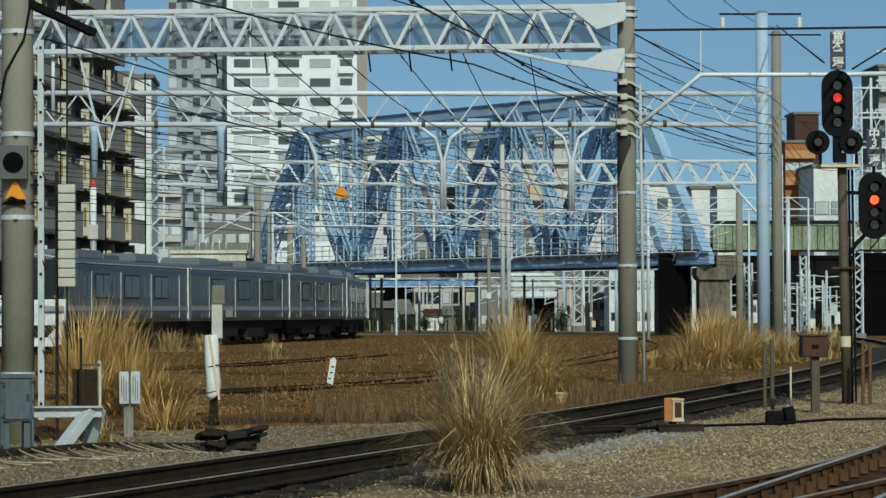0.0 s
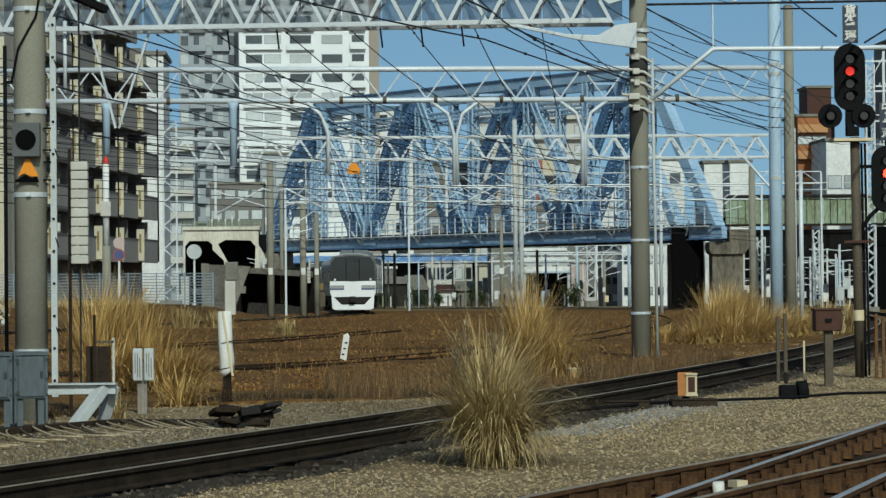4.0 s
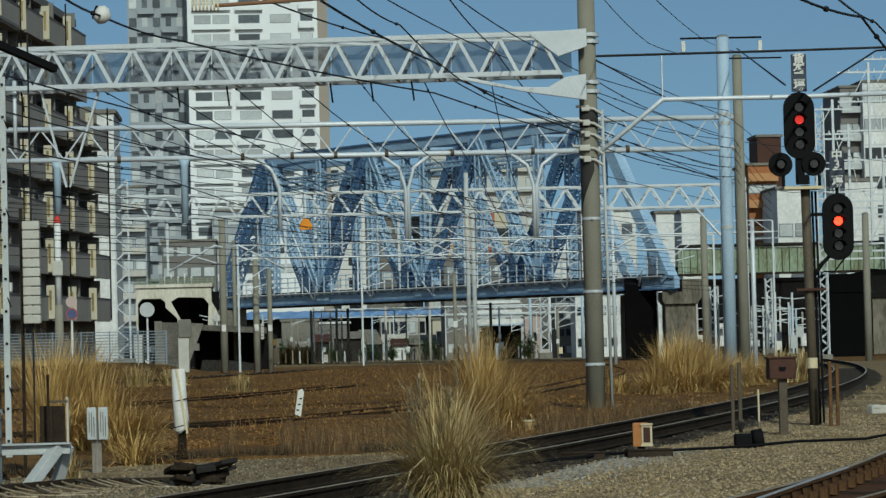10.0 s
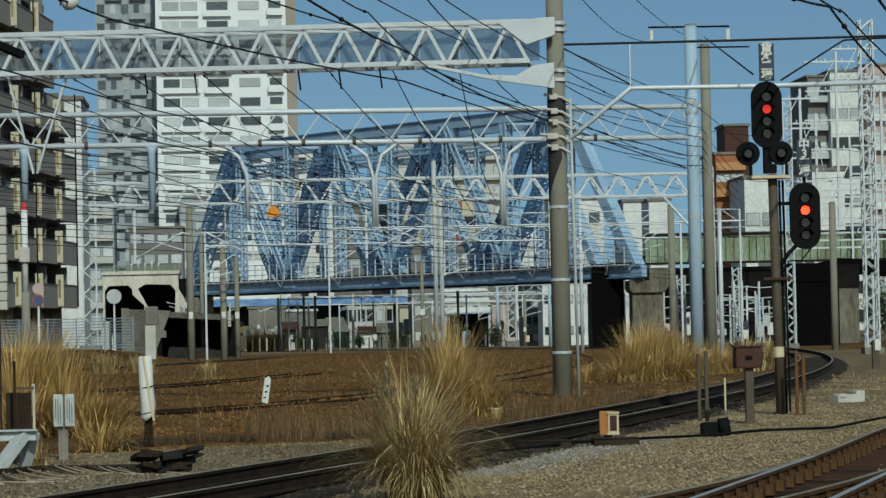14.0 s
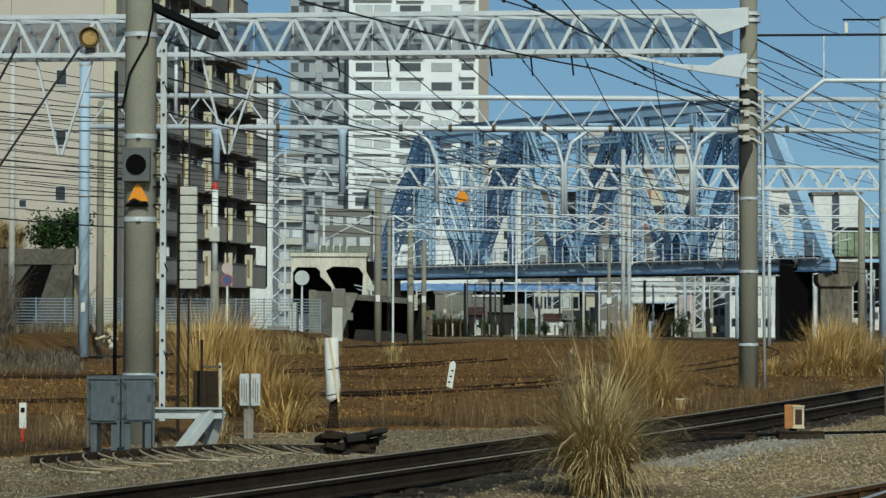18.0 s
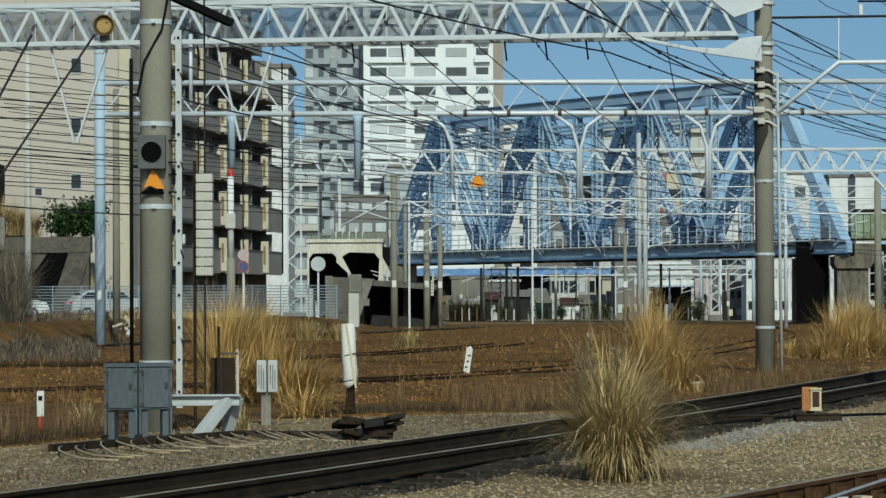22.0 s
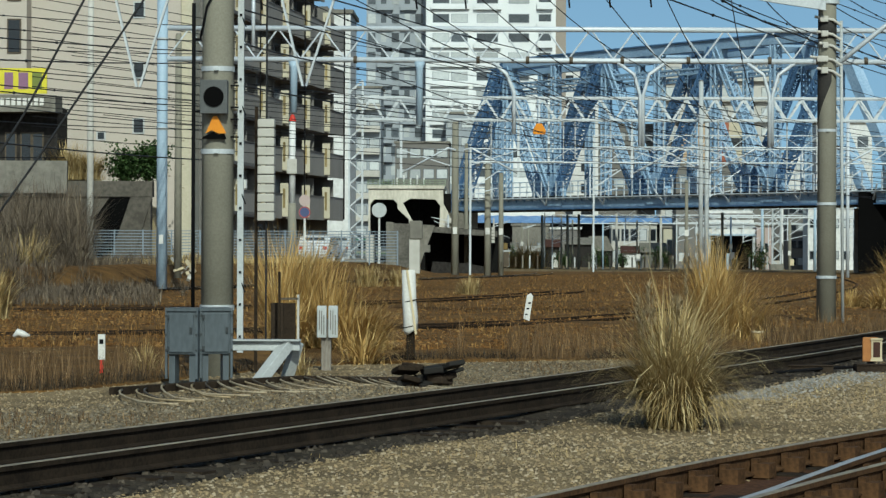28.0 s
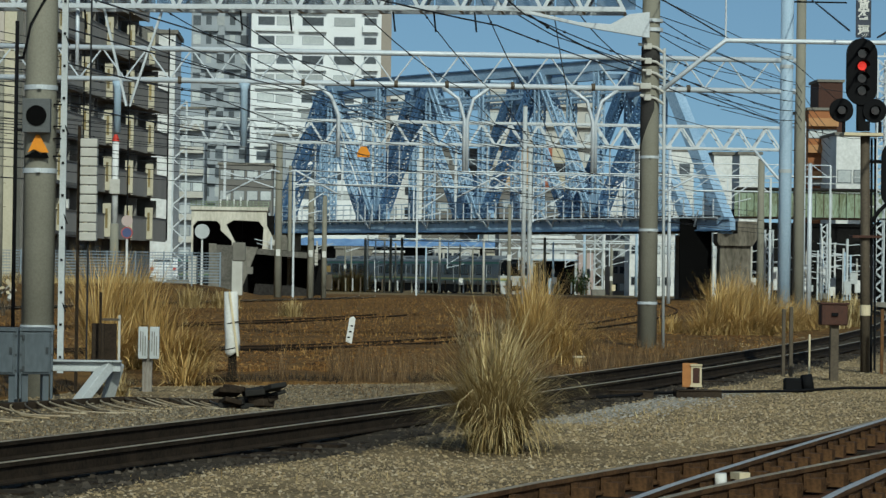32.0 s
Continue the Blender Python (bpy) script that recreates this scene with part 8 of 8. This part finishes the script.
GREYSTONES = island_mat("grey_granite_stones", [(0.12, 0.115, 0.10), (0.25, 0.24, 0.215), (0.18, 0.17, 0.15), (0.33, 0.31, 0.28), (0.09, 0.085, 0.075)])
scatter("grey_ballast", 4200, grey_strip, 0.008, 0.026, "fresh grey ballast stones along the siding", 95, GREYSTONES, 0.005)
LITTER = island_mat("rusty_litter", [(0.17, 0.082, 0.025), (0.07, 0.034, 0.012), (0.22, 0.115, 0.038), (0.035, 0.019, 0.009), (0.13, 0.062, 0.019), (0.28, 0.165, 0.062)])


def yard_ground(r):
    while True:
        x, y, keep = in_low_yard(r)
        if keep and noise.noise((x * 0.25, y * 0.5, 31.0)) > -0.3:
            return x, y


scatter("yard_litter", 60000, yard_ground, 0.012, 0.055, "rust-brown stones and dead leaf litter between disused tracks", 96, LITTER, 0.02)
scatter("bed_stones", 16000, bed_ground, 0.012, 0.045, "dark oily ballast stones between the rails", 92, DARKSTONES, 0.02)


r4 = random.Random(12)
for k in range(9):
    m = (RUSSET, LEAF, RUSSET, BRUSH)[k % 4]
    x = r4.uniform(-4, 30)
    b = bush(x, r4.uniform(353, 357), -0.85, r4.uniform(1.2, 2.4), r4.uniform(1.4, 3.0), 420, "russet shrub before far huts" if m is RUSSET else "dark shrub before far huts", 200 + k)
    b.children[-1].data.materials[0] = m


# ---- trains ----
CAR = 20.0


def car_body(cab, bands, name, label):
    """A commuter car along x, rails at z = 0; a cab, if any, at its -x end."""
    c = thing(name, (0, 0, 0), label, "train car", "cars of the train" if bands[1] is BLUEBAND else "cars of the far train")
    L, W = CAR - 0.45, 1.46
    prof = [(-W + 0.06, 1.05), (-W, 1.35), (-W, 2.2), (-W + 0.03, 3.35), (-W + 0.14, 3.52), (-W + 0.5, 3.62), (0, 3.69), (W - 0.5, 3.62), (W - 0.14, 3.52), (W - 0.03, 3.35), (W, 2.2), (W, 1.35), (W - 0.06, 1.05)]
    x0 = -L / 2 + (0.35 if cab else 0)
    part("body", Shape().slab(prof, x0, L / 2, 0), STAINLESS, c, "brushed stainless steel body")
    part("underframe", Shape().box((0, 0, 0.85), (L - 0.8, 2.3, 0.45)).box((-2.5, 0, 0.55), (4.5, 2.4, 0.5)).box((3.5, 0, 0.5), (3.4, 2.4, 0.55)), UNDER, c, "black underframe equipment")
    for s in (-1, 1):
        bg = part("bogie", Shape().box((s * 6.8, 0, 0.55), (2.9, 1.9, 0.3)).box((s * 6.8, 0.95, 0.5), (3.0, 0.16, 0.35)).box((s * 6.8, -0.95, 0.5), (3.0, 0.16, 0.35)), UNDER, c)
        for a in (-1.05, 1.05):
            for e in (-1, 1):
                part("wheel", Shape().tube([(s * 6.8 + a, e * 0.62, 0.43), (s * 6.8 + a, e * 0.5, 0.43)], 0.43, 18), RAILRUST, bg)
    for x in (-4.5, 4.5):
        part("air_conditioner", Shape().slab([(-1.0, 3.62), (-0.85, 3.98), (0.85, 3.98), (1.0, 3.62)], x - 1.9, x + 1.9, 0), GREYBOX, c, "grey roof air conditioner", False, 0.05)
    part("roof_gear", Shape().box((0, 0, 3.72), (2.4, 1.2, 0.25)), GREYBOX, c)
    for side in (-1, 1):
        y = side * (W + 0.012)
        part("lower_band", Shape().box((x0 + (L / 2 - x0) / 2, y, 1.62), (L / 2 - x0, 0.02, 0.20)), bands[0], c, "coloured waist band")
        part("lower_band", Shape().box((x0 + (L / 2 - x0) / 2, y, 1.50), (L / 2 - x0, 0.022, 0.08)), bands[1], c, "coloured waist band")
        part("upper_band", Shape().box((x0 + (L / 2 - x0) / 2, side * (W - 0.02), 3.22), (L / 2 - x0, 0.03, 0.14)), bands[1], c, "narrow upper band")
        part("rain_gutter", Shape().box((0, side * (W - 0.04), 3.42), (L, 0.06, 0.05)), PALEGREY, c)
        for k in range(4):
            x = -7.4 + k * 4.93
            if cab and k == 0:
                x += 0.5
            for e in (-1, 1):
                d = part("door_leaf", Shape().box((x + e * 0.33, side * (W - 0.005), 2.12), (0.62, 0.03, 1.85)), STAINLESS, c, "recessed steel door leaf")
                part("door_window", Shape().box((x + e * 0.33, side * (W + 0.014), 2.5), (0.42, 0.012, 0.85)), GLASS, d)
            # Pale strip that paints the bright reflection on the door edge.
            part("door_edge", Shape().box((x + 0.72, side * (W + 0.015), 2.15), (0.06, 0.03, 1.9)), PALEGREY, c)
            if k < 3:
                wdw = part("window", Shape().box((x + 2.46, side * (W + 0.004), 2.52), (2.3, 0.02, 0.98)), UNDER, c)
                part("window_pane", Shape().box((x + 1.9, side * (W + 0.016), 2.52), (1.05, 0.012, 0.88)), GLASS, wdw)
                part("window_pane", Shape().box((x + 3.03, side * (W + 0.016), 2.52), (1.05, 0.012, 0.88)), GLASS, wdw)
        part("end_pipe", Shape().box((L / 2 - 0.06, side * (W + 0.02), 2.3), (0.07, 0.05, 2.3)), OFFWHITE, c, "pale drain pipe at the car end")
    part("gangway", Shape().box((L / 2 + 0.12, 0, 2.1), (0.35, 1.1, 2.1)), UNDER, c)
    if not cab:
        part("gangway", Shape().box((-L / 2 - 0.12, 0, 2.1), (0.35, 1.1, 2.1)), UNDER, c)
        return c
    # cab end
    xf = x0
    mask = CABWHITE if bands[1] is BLUEBAND else PALEGREY
    rim = [(-1.30, 0.95), (-1.44, 1.2), (-1.46, 2.3), (-1.40, 3.2), (-1.15, 3.55), (-0.5, 3.70), (0.5, 3.70), (1.15, 3.55), (1.40, 3.2), (1.46, 2.3), (1.44, 1.2), (1.30, 0.95)]
    low = [p for p in rim if p[1] < 2.1]
    fm = part("cab_mask", Shape().slab(low[:2] + [(-1.46, 1.98), (1.46, 1.98)] + low[-2:], xf - 0.42, xf + 0.1, 0), mask, c, "pale moulded cab mask", False, 0.05)
    part("upper_mask", Shape().slab([(-1.455, 1.985)] + [p for p in rim if p[1] > 2.1] + [(1.455, 1.985)], xf - 0.40, xf + 0.1, 0), LAMPGREY, c, "dark grey upper cab surround", False, 0.08)
    part("roof_visor", Shape().slab([(-1.2, 3.56), (-0.5, 3.72), (0.5, 3.72), (1.2, 3.56), (0.5, 3.62), (-0.5, 3.62)], xf - 0.36, xf + 0.3, 0), PALEGREY, c)
    glass = [(-1.38, 2.03), (-1.41, 2.4), (-1.34, 3.16), (-1.08, 3.48), (0, 3.58), (1.08, 3.48), (1.34, 3.16), (1.41, 2.4), (1.38, 2.03), (0, 1.97)]
    part("windscreen", Shape().slab(glass, xf - 0.445, xf - 0.40, 0), mat("windscreen_glass", (0.006, 0.007, 0.009), 0.05, 0, None, 1, 4, 0, 0), fm, "wide black windscreen")
    for y in (-0.42, 0.42):
        part("screen_pillar", Shape().box((xf - 0.455, y, 2.75), (0.02, 0.05, 1.3)), BLACKPAINT, fm)
    for s in (-1, 1):
        part("mask_band", Shape().box((xf - 0.435, s * 0.98, 1.62), (0.03, 0.88, 0.20)), bands[0], fm, "cab band")
        part("mask_band", Shape().box((xf - 0.437, s * 0.98, 1.48), (0.03, 0.88, 0.08)), bands[1], fm, "cab band")
        part("tail_lamp", Shape().tube([(xf - 0.46, s * 1.12, 2.08), (xf - 0.42, s * 1.12, 2.08)], 0.07, 12), OFFWHITE, fm)
    part("destination_panel", Shape().box((xf - 0.455, 0.0, 3.28), (0.02, 0.75, 0.2)), GLASS, fm)
    part("coupler_recess", Shape().slab([(-1.2, 0.98), (-0.75, 0.55), (0.75, 0.55), (1.2, 0.98)], xf - 0.44, xf - 0.1, 0), UNDER, c, "black coupler recess")
    part("coupler", Shape().tube([(xf - 0.75, 0, 0.85), (xf, 0, 0.85)], 0.14, 12).box((xf - 0.75, 0, 0.85), (0.2, 0.35, 0.35)), UNDER, c)
    part("skirt", Shape().slab([(-1.36, 1.0), (-1.3, 0.25), (-1.1, 0.16), (1.1, 0.16), (1.3, 0.25), (1.36, 1.0), (1.2, 1.0), (0.72, 0.5), (-0.72, 0.5), (-1.2, 1.0)], xf - 0.46, xf - 0.2, 0), mask, c, "pale snow skirt", False, 0.03)
    part("antenna", Shape().tube([(xf + 1.5, 0, 3.6), (xf + 1.5, 0, 4.1)], 0.03, 8), BLACKPAINT, c)
    return c


def arc_table(way):
    s, out = 0.0, []
    for i, p in enumerate(way):
        if i:
            s += (Vector(p) - Vector(way[i - 1])).length
        out.append((s, *p))
    return out


def along(table, s):
    for a, b in zip(table, table[1:]):
        if a[0] <= s <= b[0]:
            k = (s - a[0]) / (b[0] - a[0])
            return Vector((a[1] + (b[1] - a[1]) * k, a[2] + (b[2] - a[2]) * k))
    a, b = (table[0], table[1]) if s < table[0][0] else (table[-2], table[-1])
    k = (s - a[0]) / (b[0] - a[0])
    return Vector((a[1] + (b[1] - a[1]) * k, a[2] + (b[2] - a[2]) * k))


def car_pose(table, s, z, flip):
    a, b = along(table, s - 6.8), along(table, s + 6.8)
    d = b - a
    m = (a + b) / 2
    return pose(m.x, m.y, z, 0, 0, math.degrees(math.atan2(d.y, d.x)) + (180 if flip else 0))


def arc_at(table, y):
    return min(table, key=lambda r: abs(r[2] - y))[0]


STRIPE_A, STRIPE_B = (CREAMBAND, BLUEBAND), (YELLOWBAND, GREENBAND)
express_cars = [car_body(True, STRIPE_A, "express_train_car", "stainless commuter train end car with a white and black cab")]
plain_car = car_body(False, STRIPE_A, "express_train_car", "stainless commuter train car with cream and blue bands")
express_cars += [plain_car] + [copy_thing(plain_car, pose(0, 0, 0)) for _ in range(6)]
local_cars = [car_body(True, STRIPE_B, "local_train_car", "stainless commuter train end car with pale yellow and green bands")]
plain_car = car_body(False, STRIPE_B, "local_train_car", "stainless commuter train car with pale yellow and green bands")
local_cars += [plain_car] + [copy_thing(plain_car, pose(0, 0, 0)) for _ in range(4)]

# ---- street traffic ----
def small_car(label, paint):
    c = thing("car", (0, 0, 0), label, "car", "cars in the street")
    side = [(-2.1, 0.35), (-2.15, 0.75), (-1.95, 1.0), (-1.35, 1.45), (0.5, 1.5), (1.15, 1.05), (2.0, 0.9), (2.15, 0.6), (2.1, 0.35)]
    part("body", Shape().slab(side, -0.82, 0.82), paint, c, "", False, 0.06)
    for s in (-1, 1):
        part("side_window", Shape().slab([(-1.7, 1.02), (-1.3, 1.38), (-0.4, 1.42), (-0.4, 1.02)], s * 0.83 - 0.01, s * 0.83 + 0.01), GLASS, c)
        part("side_window", Shape().slab([(-0.3, 1.02), (-0.3, 1.42), (0.45, 1.42), (0.95, 1.02)], s * 0.83 - 0.01, s * 0.83 + 0.01), GLASS, c)
        for x in (-1.35, 1.3):
            w = part("wheel", Shape().tube([(x, s * 0.68, 0.31), (x, s * 0.85, 0.31)], 0.31, 18), UNDER, c)
            part("rim", Shape().tube([(x, s * 0.84, 0.31), (x, s * 0.865, 0.31)], 0.19, 14), GALV, w)
        part("tail_light", Shape().box((-2.12, s * 0.65, 0.8), (0.06, 0.2, 0.18)), RED, c)
        part("headlight", Shape().box((2.05, s * 0.6, 0.72), (0.12, 0.3, 0.14)), OFFWHITE, c)
    part("rear_window", Shape().slab([(-0.65, 1.05), (0.65, 1.05), (0.55, 1.36), (-0.55, 1.36)], -0.02, 0.02, 0, pose(-1.66, 0, 0)), GLASS, c)
    part("bumper", Shape().box((0, 0, 0.42), (4.34, 1.6, 0.16)), paint, c, "", False, 0.03)
    return c


car_a = small_car("white hatchback driving along the street behind a fence", CABWHITE)
car_b = small_car("silver-grey hatchback driving ahead of a white one", PALEGREY)


def motions():
    """The moving things: two trains on their lines, two cars in the street."""
    table = arc_table(EXPRESS)
    start = arc_at(table, 131.0) + CAR / 2 - 18.3
    for i, c in enumerate(express_cars):
        walk(c, [(k * 0.5, car_pose(table, start + 18.3 * k * 0.5 + i * CAR, 0.16 - 0.26 * smooth_step(140, 225, 112 + 17.5 * k * 0.5 + i * CAR), False)) for k in range(65)])
    table = arc_table(LOCAL)
    nose = min(table, key=lambda r: abs(r[1] - 10.15))[0]

    def run(t):
        """Metres past the marked place: the far train slows as it comes."""
        u = max(t - 30.0, -1.5)
        return 16.0 * u - 1.25 * u * u + 19.75 * min(0.0, t - 28.5)

    for i, c in enumerate(local_cars):
        walk(c, [(k * 0.5, car_pose(table, nose - CAR / 2 + run(k * 0.5) - i * CAR, -0.66, True)) for k in range(65)])
    table = arc_table(glide([(-60, 143), (-30, 146), (-16, 149), (-11, 151.5), (-9.2, 157), (-9.4, 170), (-10.5, 190), (-12, 225), (-13, 300)], 2.0))
    here = min(table, key=lambda r: abs(r[1] + 19.7))[0]
    for c, ahead in ((car_a, 0.0), (car_b, 5.5)):
        walk(c, [(float(k), car_pose(table, here + ahead + 3.2 * (k - 23.0), 0.74, False)) for k in range(33)])


motions()
